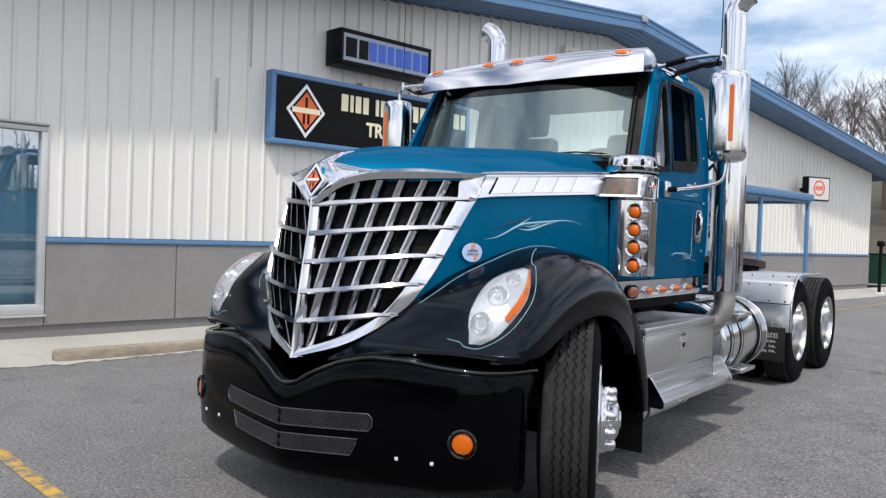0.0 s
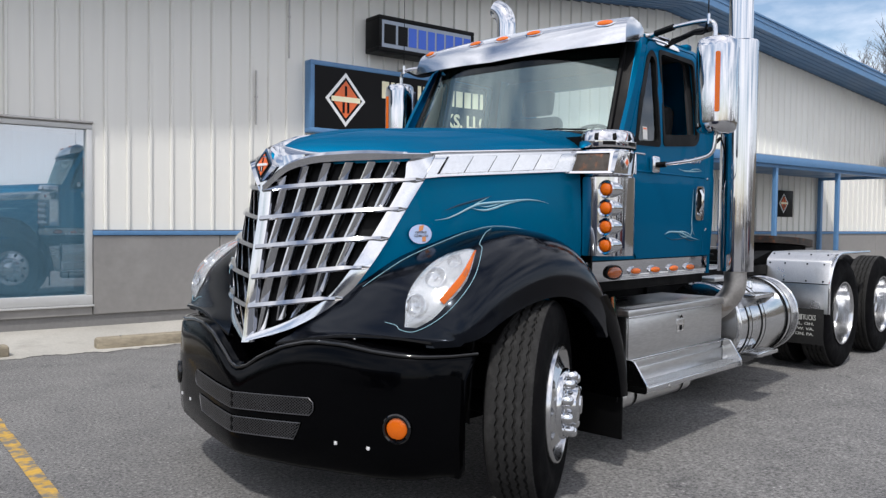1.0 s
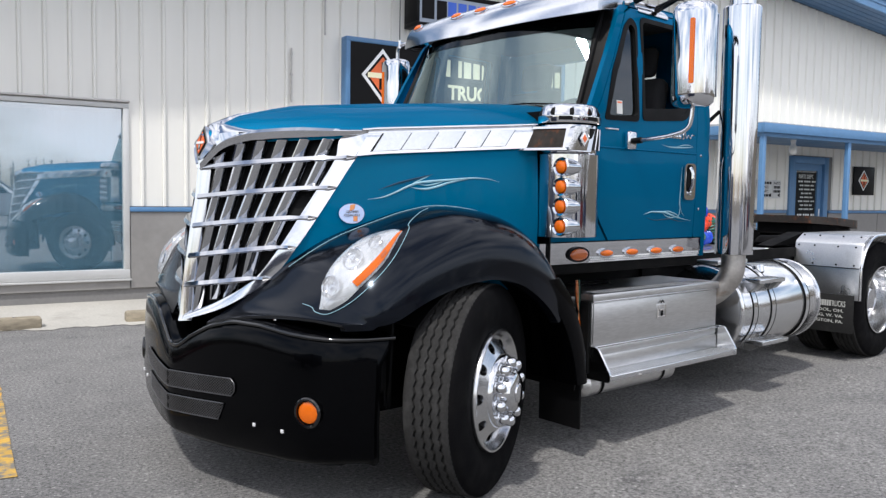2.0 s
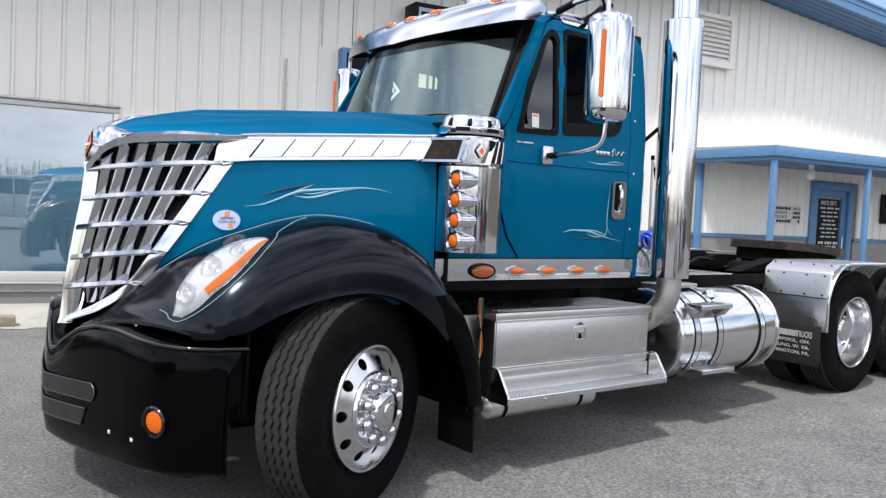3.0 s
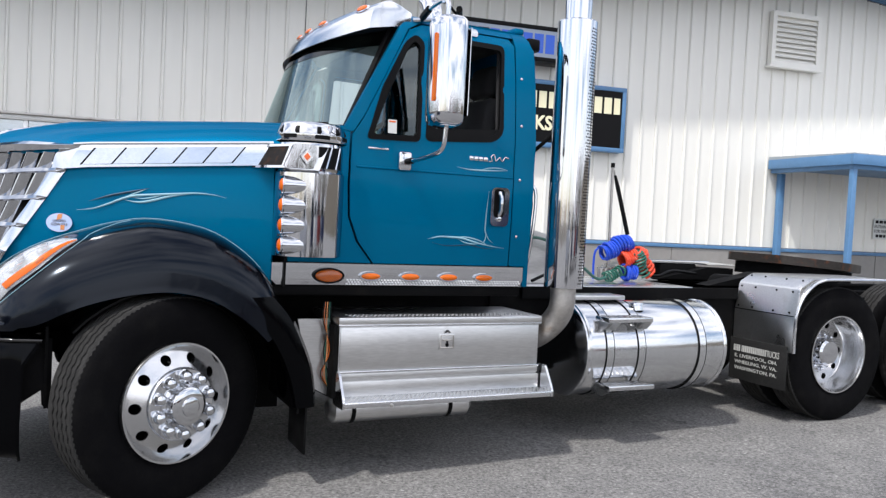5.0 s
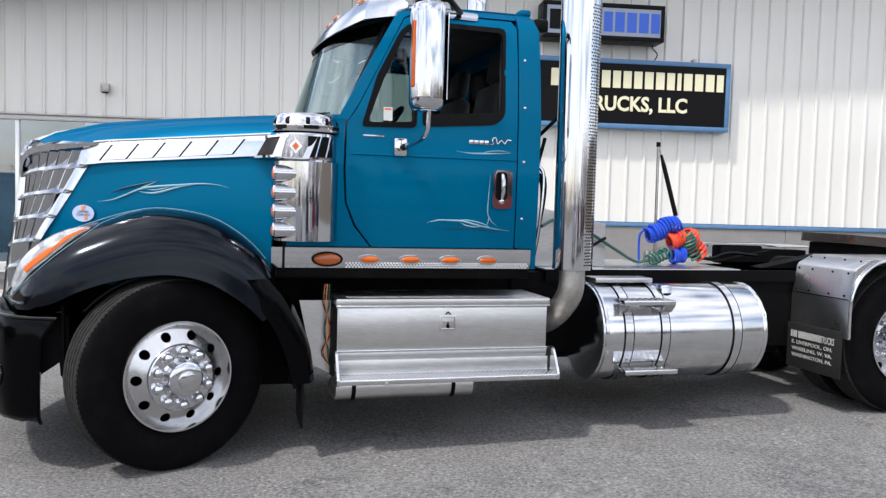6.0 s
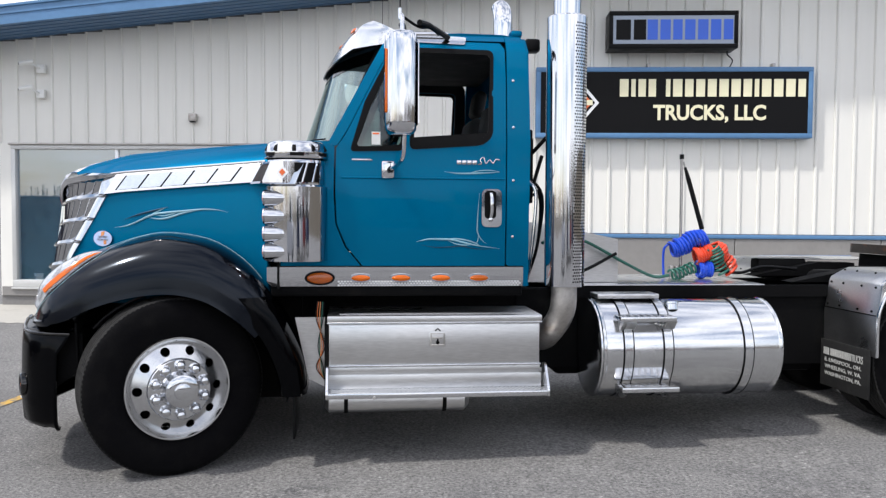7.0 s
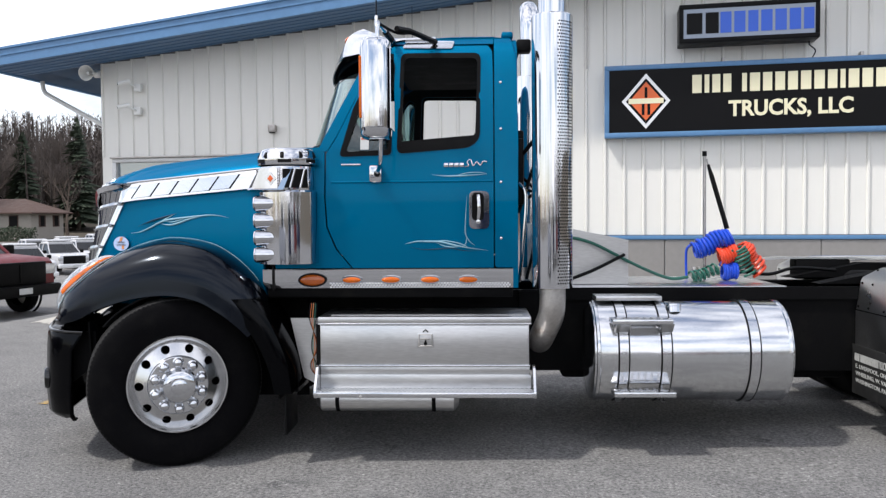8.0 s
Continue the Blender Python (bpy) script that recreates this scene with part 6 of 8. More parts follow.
def build_air_cleaner(s):
    ac = new("air_cleaner")
    ac.parent = truck
    ac["label"] = "chrome air cleaner with four amber bullet lamps"
    cx, cy, r = 0.612, -0.962, 0.18
    def P(x, y, z):
        return Vector((x, y * -s, z))
    m = Matrix.Translation((cx, cy * -s, 0)) @ Matrix.Diagonal((1, 0.8, 1, 1))
    part("canister", turned([(0, 1.205), (r, 1.205), (r, 1.21), (r, 1.63), (r - 0.01, 1.64), (0, 1.64)], m, 56), CHROME, ac)
    part("band", turned([(r - 0.014, 1.628), (r - 0.012, 1.64), (r - 0.014, 1.78), (r - 0.02, 1.79), (0, 1.79)], m, 56), CHROME, ac)
    dome = part("dome", turned([(r + 0.002, 1.79), (r + 0.004, 1.796), (r + 0.004, 1.826), (r - 0.002, 1.83), (r - 0.016, 1.87), (r - 0.022, 1.88), (r - 0.034, 1.888), (r - 0.1, 1.894), (0, 1.896)], m, 56), CHROME, ac)
    for a0 in (-62, -8, 46, 100):
        part("dome_window", sheet([[m @ Vector((math.sin(radians(a0 + 3.5 * k)) * (r + 0.006), s * math.cos(radians(a0 + 3.5 * k)) * (r + 0.006), z)) for z in (1.802, 1.822)] for k in range(8)], 0.002), PLASTIC, dome)
    for k in range(9):
        a = radians(-75 + 38 * k)
        d = Vector((-math.sin(a), s * math.cos(a), 0))
        mm = Matrix.Translation(m @ (d * (r - 0.012)) + Vector((0, 0, 1.853))) @ (d + Vector((0, 0, 0.55))).to_track_quat("Z", "Y").to_matrix().to_4x4()
        part("slot", box(-0.012, 0.012, -0.02, 0.02, -0.01, 0.004, bevel=0.004, m=mm), PLASTIC, dome)
    # dark screens with chrome bars in the band
    rows = []
    for k in range(9):
        a = radians(-10 + 62 * k / 8)
        rows.append([m @ Vector((math.sin(a) * (r - 0.008), s * math.cos(a) * (r - 0.008), z)) for z in (1.655, 1.765)])
    part("screen", sheet(rows, 0.003), PLASTIC, ac)
    for a0 in (14, 34):
        pts = [m @ Vector((math.sin(radians(a0 + 10 * f)) * (r - 0.004), s * math.cos(radians(a0 + 10 * f)) * (r - 0.004), 1.655 + 0.11 * f)) for f in (0, 0.5, 1)]
        part("screen_bar", tube(pts, 0.006, 6), CHROME, ac)
    # scoop at the front, its mouth slanting back to the outside
    bi, bo, to, ti = P(0.32, -0.865, 1.645), P(0.435, -1.105, 1.645), P(0.485, -1.09, 1.772), P(0.39, -0.87, 1.772)
    bm = bmesh.new()
    def mouth(k, push):
        c = (bi + bo + to + ti) / 4
        return [p.lerp(c, k) + Vector((push, 0, 0)) for p in (bi, bo, to, ti)]
    rings = [[bm.verts.new(p) for p in ring] for ring in (mouth(-0.02, 0.18), mouth(0.0, 0.01), mouth(0.03, 0.0), mouth(0.22, 0.0), mouth(0.24, 0.004), mouth(0.27, 0.014))]
    for p, q in zip(rings, rings[1:]):
        for k in range(4):
            bm.faces.new((p[k], p[(k + 1) % 4], q[(k + 1) % 4], q[k]))
    scoop = part("scoop", bm, CHROME, ac, sharp=20)
    # dark plate close behind the mouth paints the scoop's shaded inside
    bm = bmesh.new()
    bm.faces.new([bm.verts.new(p) for p in mouth(0.27, 0.009)])
    bmesh.ops.solidify(bm, geom=list(bm.faces), thickness=0.004)
    part("throat_shade", bm, GREASE, scoop)
    part("side_cheek", plate(rounded([(0.43, 1.65), (0.64, 1.65), (0.66, 1.77), (0.48, 1.77)], 0.015), 0.03, lambda u, v, w: P(u, -1.112 + w + 0.25 * max(0, u - 0.56), v), levels=[("u", 0.56), ("u", 0.6)]), CHROME, scoop)
    # small badge on the scoop
    mm = Matrix.Translation(P(0.545, -1.114, 1.708)) @ (OUT_Y if s == -1 else TO_Y)
    for k, z, mat in ((0.04, 0.004, CHROME), (0.03, 0.006, SILVER), (0.02, 0.008, ORANGE)):
        part("badge", plate([(0, k), (k * 0.86, 0), (0, -k), (-k * 0.86, 0)], 0.003, lambda u, v, w: mm @ Vector((u, v, z + w))), mat, scoop)
    # black filler plate in place of the shade between hood and canister
    part("gap_shade", plate([(0.76, 1.04), (0.94, 1.04), (0.94, 1.66), (0.76, 1.66)], 0.012, lambda u, v, w: P(0.5 + w, -u, v)), PLASTIC, ac)
    # lamp tower
    for k in range(4):
        z = 1.563 - 0.1005 * k
        mm = Matrix.Translation(P(0.445, -1.06, z)) @ Vector((-1, 0.0, 0)).to_track_quat("Z", "Y").to_matrix().to_4x4()
        pod = part("lamp_pod", turned([(0.046, 0.004), (0.05, 0.0), (0.048, -0.012), (0.045, -0.05), (0.042, -0.1), (0.03, -0.13), (0.0, -0.14)], mm, 24), CHROME, ac)
        part("lens", turned([(0.032, -0.004), (0.031, 0.008), (0.023, 0.014), (0.012, 0.017), (0, 0.018)], mm, 24), AMBER, pod)
        part("pod_rim", turned([(0.047, 0.004), (0.045, 0.011), (0.035, 0.006), (0.032, -0.004)], mm, 24), CHROME, pod)
    part("tower_plate", plate(rounded([(0.5, 1.21), (0.54, 1.21), (0.54, 1.62), (0.5, 1.62)], 0.015), 0.05, lambda u, v, w: P(u, -1.06 + w, v)), CHROME, ac)


build_air_cleaner(-1)
build_air_cleaner(1)


def build_stack(s):
    st = new("exhaust_stack")
    st.parent = truck
    st["label"] = "tall chrome exhaust stack with perforated shield"
    x, y = 2.185, s * 1.03
    m = Matrix.Translation((x, y, 0))
    part("heat_shield", turned([(0.09, 1.06), (0.118, 1.06), (0.118, 2.63), (0.111, 2.638), (0.08, 2.638)], m, 128), CHROME, st)
    pts = [(x, y, 2.6), (x, y, 3.0), (x, y, 3.06)]
    for k in range(1, 9):
        a = radians(9 * k)
        pts.append((x - 0.0, y + s * 0.16 * (1 - math.cos(a)), 3.06 + 0.16 * math.sin(a)))
    part("pipe", tube(pts, 0.08, 32, caps=False), CHROME, st)
    part("pipe_throat", tube([pts[-2], Vector(pts[-1]) - Vector((0, s * 0.004, 0))], 0.076, 24), PLASTIC, st)
    bm = bmesh.new()
    for i in range(84):
        z = 1.09 + i * 0.018
        for j in range(8):
            a = radians(-78 + j * 7.2 + (3.6 if i % 2 else 0)) * -s
            ca, sa = math.cos(a), math.sin(a)
            c = Vector((x + 0.1181 * ca, y + 0.1181 * sa, z))
            t = Vector((-sa, ca, 0))
            vs = [bm.verts.new(c + t * (0.0056 * math.cos(q)) + Vector((0, 0, 0.0056 * math.sin(q))) + Vector((ca, sa, 0)) * 0.0002) for q in (2 * math.pi * p / 6 for p in range(6))]
            bm.faces.new(vs)
    tagged(part("perforation", bm, PLASTIC, st), kind="stuff")
    part("elbow", tube(smooth_line([(x, y, 1.08), (x, y, 0.96), (x - 0.01, y - s * 0.03, 0.88), (x - 0.035, y - s * 0.1, 0.8), (x - 0.05, y - s * 0.22, 0.73), (x - 0.05, y - s * 0.36, 0.69)], 6), 0.076, 24), DULLPIPE, st)
    part("stack_bracket", tube([(1.98, y - s * 0.22, 1.8), (x - 0.06, y - s * 0.1, 1.98)], 0.012, 8), DARK, st)


build_stack(-1)
build_stack(1)


# ---- side boxes, tanks, steps ----
def build_toolbox(s):
    tb = new("tool_box")
    tb.parent = truck
    tb["label"] = "brushed aluminium tool box with step"
    def Y(y):
        return s * y
    part("body", box(0.8, 2.05, Y(0.55), Y(0.995), 0.47, 0.84, bevel=0.006), ALUMINIUM, tb)
    lid = part("lid", box(0.79, 2.062, Y(0.54), Y(1.012), 0.842, 0.885, bevel=0.008), ALUMINIUM, tb)
    bm = bmesh.new()
    for r in range(4):
        for k in range(46):
            x = 0.86 + 0.025 * k + 0.0125 * (r % 2)
            add_box(bm, x, x + 0.012, Y(0.9 + 0.022 * r), Y(0.908 + 0.022 * r), 0.884, 0.8875)
    tagged(part("grip_studs", bm, ALUMINIUM, lid), kind="stuff")
    part("lid_edge", box(0.79, 2.062, Y(1.011), Y(1.016), 0.838, 0.846, bevel=0.002), POLISHED, lid)
    part("door_panel", box(0.805, 2.045, Y(0.996), Y(1.004), 0.6, 0.832, bevel=0.003), ALUMINIUM, tb)
    part("ledge", box(0.8, 2.055, Y(0.99), Y(1.012), 0.584, 0.597, bevel=0.003), POLISHED, tb)
    part("lower_panel", box(0.802, 2.052, Y(0.98), Y(1.001), 0.548, 0.582, bevel=0.002), ALUMINIUM, tb)
    # black strip painting the shadow line under the lower panel
    part("shadow_gap", box(0.802, 2.052, Y(0.975), Y(0.99), 0.54, 0.549), PLASTIC, tb)
    part("riser", box(0.8, 2.06, Y(0.96), Y(1.004), 0.452, 0.538, bevel=0.003), ALUMINIUM, tb)
    st = part("step_tread", box(0.79, 2.085, Y(0.99), Y(1.135), 0.425, 0.458, bevel=0.006), POLISHED, tb, "ribbed aluminium step")
    bm = bmesh.new()
    for r in range(5):
        for k in range(49):
            x = 0.815 + 0.0255 * k + 0.0127 * (r % 2)
            add_box(bm, x, x + 0.013, Y(1.03 + 0.02 * r), Y(1.037 + 0.02 * r), 0.457, 0.461)
    tagged(part("grip_studs", bm, ALUMINIUM, st), kind="stuff")
    part("bolt", turned([(0, 0.0), (0.009, 0.0), (0.009, 0.008), (0, 0.011)], Matrix.Translation((1.06, Y(1.135), 0.432)) @ pose(0, 0, 0, 90 if s < 0 else -90, 0, 0), 8), DULLPIPE, st)
    for x in (0.785, 2.068):
        part("step_bracket", plate(rounded([(0.98, 0.42), (1.14, 0.42), (1.14, 0.465), (1.05, 0.6), (0.98, 0.6)], 0.02), 0.014, lambda u, v, w: Vector((x + w, Y(u), v))), POLISHED, tb)
    latch = part("latch", box(1.385, 1.485, Y(1.003), Y(1.0085), 0.7, 0.788, bevel=0.002), ALUMINIUM, tb)
    part("latch_cup", tube([(1.396, Y(1.009), 0.71), (1.474, Y(1.009), 0.71), (1.474, Y(1.009), 0.778), (1.396, Y(1.009), 0.778), (1.396, Y(1.009), 0.706)], 0.0045, 8), DULLPIPE, latch)
    part("keyhole", turned([(0, 0.0), (0.011, 0.0), (0.011, 0.004), (0, 0.005)], Matrix.Translation((1.435, Y(1.0085), 0.725)) @ pose(0, 0, 0, 90 if s < 0 else -90, 0, 0), 12), DARK, latch)
    part("latch_handle", box(1.405, 1.462, Y(1.009), Y(1.02), 0.748, 0.758, bevel=0.003), DULLPIPE, latch)
    part("latch_shaft", box(1.43, 1.44, Y(1.009), Y(1.016), 0.73, 0.75, bevel=0.002), PLASTIC, latch)
    part("latch_tab", tube([(1.42, Y(1.012), 0.794), (1.435, Y(1.014), 0.808), (1.45, Y(1.012), 0.794)], 0.004, 6), PLASTIC, latch)
    part("end_plate", plate([(0.5, 0.42), (0.99, 0.45), (0.99, 0.84), (0.5, 0.84)], 0.02, lambda u, v, w: Vector((0.775 + w, Y(u), v))), DARK, tb)
    # air tank below, front gusset, loose cables
    part("air_tank", tube([(0.77, Y(0.93), 0.38), (0.8, Y(0.93), 0.38), (1.6, Y(0.93), 0.38), (1.63, Y(0.93), 0.38)], [0.04, 0.075, 0.075, 0.04], 20), ALUMINIUM, tb)
    for x in (0.9, 1.48):
        part("tank_band", turned([(0.078, -0.012), (0.08, 0), (0.078, 0.012)], Matrix.Translation((x, Y(0.93), 0.38)) @ pose(0, 0, 0, 0, 90, 0), 24), DARK, tb)
    part("gusset", plate([(0.6, 0.865), (0.775, 0.865), (0.775, 0.45), (0.68, 0.5)], 0.012, lambda u, v, w: Vector((u, Y(0.9 - w), v))), ALUMINIUM, tb)
    if s == -1:
        for k, (mat, dx) in enumerate(((PALEORANGE, 0.0), (HOSEGREEN, 0.012), (DARKAMBER, -0.012), (PLASTIC, 0.02), (PLASTIC, -0.02))):
            part("cable", tube(smooth_line([(0.75 + dx, -0.93, 0.96), (0.745 + dx, -0.94, 0.86), (0.755 - dx, -0.94, 0.7), (0.745 + dx, -0.935, 0.58), (0.77, -0.92, 0.5)], 6), 0.0026, 6), mat, tb)


build_toolbox(-1)
build_toolbox(1)


def build_fuel_tank(s):
    ft = new("fuel_tank")
    ft.parent = truck
    ft["label"] = "polished aluminium fuel tank with straps and steps"
    c = Matrix.Translation((0, s * 0.66, 0.632)) @ pose(0, 0, 0, 0, 90, 0)
    r = 0.31
    part("shell", turned([(0, 2.43), (r - 0.03, 2.435), (r - 0.006, 2.445), (r, 2.46), (r, 3.6), (r - 0.006, 3.615), (r - 0.03, 3.622), (0, 3.63)], c, 72), POLISHED, ft)
    part("end_rim", turned([(r - 0.004, 2.453), (r + 0.005, 2.46), (r + 0.005, 2.475), (r, 2.48)], c, 72), POLISHED, ft)
    part("end_rim", turned([(r, 3.583), (r + 0.005, 3.588), (r + 0.005, 3.603), (r - 0.004, 3.61)], c, 72), POLISHED, ft)
    for x in (2.616, 2.868, 3.387):
        st = part("strap", turned([(r, x - 0.028), (r + 0.006, x - 0.026), (r + 0.006, x + 0.026), (r, x + 0.028)], c, 72), POLISHED, ft)
        for d in (-0.03, 0.03):
            part("strap_edge", turned([(r + 0.001, x + d - 0.0055), (r + 0.0085, x + d), (r + 0.001, x + d + 0.0055)], c, 72), PLASTIC, st)
    def Y(y):
        return s * y
    for z, y1, x0, x1 in ((0.862, 1.04, 2.535, 2.888), (0.44, 1.075, 2.54, 2.898)):
        stp = part("step", box(x0, x1, Y(y1 - 0.14), Y(y1), z - 0.022, z + 0.008, bevel=0.005), POLISHED, ft, "aluminium step plate")
        if z > 0.6:
            for x in (2.616, 2.868):
                part("step_bracket", plate([(y1 - 0.02, z - 0.023), (0.8, z - 0.023), (0.86, z - 0.1), (0.97, z - 0.075)], 0.062, lambda u, v, w: Vector((x - 0.031 + w, Y(u), v))), ALUMINIUM, stp)
        for x in (x0 + 0.03, x1 - 0.06):
            part("step_arm", plate([(y1 - 0.02, z - 0.022), (y1 - 0.26, z - 0.022), (y1 - 0.26, z - 0.09 if z > 0.6 else z - 0.055), (y1 - 0.12, z - 0.1 if z > 0.6 else z - 0.075)], 0.02, lambda u, v, w: Vector((x + w, Y(u), v))), ALUMINIUM, stp)
        for k in range(7):
            part("tread_rib", box(x0 + 0.03 + k * 0.042, x0 + 0.045 + k * 0.042, Y(y1 - 0.12), Y(y1 - 0.02), z + 0.007, z + 0.011), ALUMINIUM, stp)
    part("top_step", box(2.48, 2.885, Y(0.58), Y(0.75), 0.95, 0.98, bevel=0.005), ALUMINIUM, ft)
    m = Matrix.Translation((2.942, Y(0.8), 0.9)) @ pose(0, 0, 0, 16 * -s * -1, 0, 0)
    part("filler_cap", turned([(0.045, -0.02), (0.045, 0.015), (0.05, 0.017), (0.05, 0.03), (0.04, 0.036), (0, 0.036)], m, 28), POLISHED, ft, "round filler cap")


build_fuel_tank(-1)
build_fuel_tank(1)


# ---- frame, deck, fifth wheel, rear fenders ----
def build_chassis():
    ch = new("chassis")
    ch.parent = truck
    ch["label"] = "black frame rails with deck plate"
    for s in (-1, 1):
        bm = bmesh.new()
        add_box(bm, -0.7, 7.0, s * 0.4, s * 0.42, 0.72, 0.99)
        add_box(bm, -0.7, 7.0, s * 0.34, s * 0.4, 0.97, 0.99)
        add_box(bm, -0.7, 7.0, s * 0.34, s * 0.4, 0.72, 0.74)
        part("frame_rail", bm, DARK, ch)
        part("hanger", box(4.3, 4.6, s * 0.42, s * 0.5, 0.6, 1.0, bevel=0.02), DARK, ch)
        part("hanger", box(5.4, 5.65, s * 0.42, s * 0.5, 0.55, 0.95, bevel=0.02), DARK, ch)
        part("side_cover", box(2.02, 4.2, s * 0.425, s * 0.445, 0.46, 0.985), DARK, ch)
    for x in (0.9, 2.2, 3.4, 4.2, 5.5, 6.9):
        part("cross_member", box(x, x + 0.12, -0.4, 0.4, 0.76, 0.94), DARK, ch)
    for x in (4.72, 5.98):
        part("axle", tube([(x, -0.8, 0.5), (x, 0.8, 0.5)], 0.08, 14), DARK, ch)
        part("axle_bowl", turned([(0, -0.2), (0.14, -0.14), (0.2, 0), (0.14, 0.14), (0, 0.2)], Matrix.Translation((x, 0, 0.52)) @ pose(0, 0, 0, 0, 90, 0), 20), DARK, ch)
    part("front_axle", tube([(0, -0.85, 0.42), (0, 0.85, 0.42)], 0.06, 12), DARK, ch)
    part("engine", box(-0.55, 0.5, -0.35, 0.35, 0.55, 1.5, bevel=0.05), DARK, ch)
    part("gear_case", box(0.5, 1.9, -0.25, 0.25, 0.5, 1.0, bevel=0.05), DARK, ch)
    part("under_box", box(2.3, 4.15, -0.4, 0.4, 0.4, 0.7, bevel=0.03), DARK, ch)
    part("deck_plate", box(2.25, 3.75, -0.46, 0.46, 0.998, 1.015, bevel=0.004), ALUMINIUM, ch, "bare aluminium deck plate")
    part("deck_edge", box(2.25, 4.2, -0.475, -0.455, 0.93, 1.01), DARK, ch)
    # slanted aluminium cover behind the cab
    part("rear_cover", plate([(2.12, 1.02), (2.76, 1.02), (2.76, 1.315), (2.3, 1.41), (2.12, 1.43)], 0.6, lambda u, v, w: Vector((u, -0.3 + w, v))), ALUMINIUM, ch, "slanted bare aluminium cover")
    # ramps before the fifth wheel
    for s in (-1, 1):
        part("ramp", plate([(4.0, 1.02), (4.85, 1.02), (4.85, 1.12), (4.55, 1.125)], 0.14, lambda u, v, w: Vector((u, s * (0.36 - w), v))), DARK, ch)
    part("slide_rail", sheet([[(x, y, z) for y in (0.3, 0.46)] for x, z in ((3.55, 1.09), (3.7, 1.14), (4.0, 1.165), (4.5, 1.16), (4.62, 1.15))], 0.012), ALUMINIUM, ch)
    part("rail_block", box(4.1, 4.5, 0.3, 0.44, 1.0, 1.15, bevel=0.02), DARK, ch)
    part("air_bag", turned([(0.0, 1.0), (0.13, 1.0), (0.15, 1.03), (0.13, 1.07), (0.1, 1.09), (0.0, 1.09)], Matrix.Translation((4.4, -0.15, 0)), 24), DARK, ch)
    fw = new("fifth_wheel")
    fw.parent = truck
    fw["label"] = "greasy dark fifth wheel coupling plate"
    tilt = pose(5.3, 0, 1.17, 0, 4, 0)
    out = rounded([(-0.46, -0.3), (-0.2, -0.44), (0.2, -0.44), (0.55, -0.3), (0.55, -0.12), (0.1, -0.04), (0.1, 0.04), (0.55, 0.12), (0.55, 0.3), (0.2, 0.44), (-0.2, 0.44), (-0.46, 0.3)], 0.06)
    part("top_plate", plate(out, 0.07, lambda u, v, w: tilt @ Vector((u, v, w))), GREASE, fw)
    part("plate_skirt", plate(ring_of(out, -0.07), 0.1, lambda u, v, w: tilt @ Vector((u, v, w - 0.104))), DARK, fw)
    for s in (-1, 1):
        part("pivot_bracket", plate([(5.1, 0.99), (5.5, 0.99), (5.36, 1.14), (5.24, 1.14)], 0.06, lambda u, v, w: Vector((u, s * (0.38 - w), v))), DARK, fw)
    # aluminium quarter fenders with mudflaps
    for s in (-1, 1):
        rf = new("rear_fender")
        rf.parent = truck
        rf["label"] = "riveted bare aluminium quarter fender with mudflap"
        line = [(4.19, 0.6), (4.19, 0.86), (4.195, 0.87), (4.222, 1.05), (4.235, 1.072), (4.33, 1.122), (4.36, 1.132), (4.9, 1.135), (5.34, 1.13)]
        rows = [[(x, s * y, z) for y in (0.46, 0.6, 0.9, 1.01)] + [(x + 0.004, s * 1.022, z - 0.003)] for x, z in line]
        part("skin", sheet(rows, 0.005), ALUMINIUM, rf)
        edge = smooth_line([(4.198, s * 1.022, 0.6), (4.198, s * 1.022, 0.8), (4.212, s * 1.022, 0.9), (4.262, s * 1.022, 1.0), (4.35, s * 1.022, 1.08), (4.45, s * 1.022, 1.12), (4.6, s * 1.022, 1.13), (5.34, s * 1.022, 1.13)], 5)
        part("edge_bead", tube(edge, 0.011, 8), POLISHED, rf)
        fill = [(p.x, p.z) for p in edge[:len(edge) * 6 // 7]] + [(4.36, 1.128), (4.33, 1.12), (4.237, 1.07), (4.224, 1.05), (4.198, 0.87)]
        part("end_plate", plate(fill, 0.004, lambda u, v, w: Vector((u, s * (1.016 - w), v))), ALUMINIUM, rf)
        part("seam", box(4.186, 4.19, s * 0.465, s * 1.015, 0.859, 0.865), DARK, rf)
        for y in (0.49, 0.625, 0.82, 0.965):
            for x, z, a in ((4.193, 0.885, -84), (4.218, 1.035, -80), (4.315, 1.116, -28)):
                part("rivet", turned([(0, 0.006), (0.006, 0.005), (0.0085, -0.003)], Matrix.Translation((x, s * y, z)) @ pose(0, 0, 0, 0, a, 0), 8), DARK, rf)
        flap = part("mudflap", box(4.176, 4.186, s * 0.45, s * 0.985, 0.32, 0.64, bevel=0.004), FLAP, rf, "dusty black mudflap with pale lettering")
        if s == -1:
            mm = Matrix.Translation((4.1755, -0.705, 0)) @ Matrix(((0, 0, -1, 0), (-1, 0, 0, 0), (0, 1, 0, 0), (0, 0, 0, 1)))
            up = lambda z: mm @ Matrix.Translation((0, z, 0))
            bars([1, 0.5, 0.9, 0.9, -0.4] + [0.5, 1, 1, 1, 1, 1, 1, 1, 0.5, 1, 1, 1, 1] + [-0.3], 0.048, 0.3, mm @ Matrix.Translation((-0.065, 0.562, 0)), FLAPTEXT, flap, total=0.3, depth=0.002)
            letters("TRUCKS", 0.048, 0.13, mm @ Matrix.Translation((0.15, 0.562, 0)), FLAPTEXT, flap, depth=0.002, font_bold=0.008)
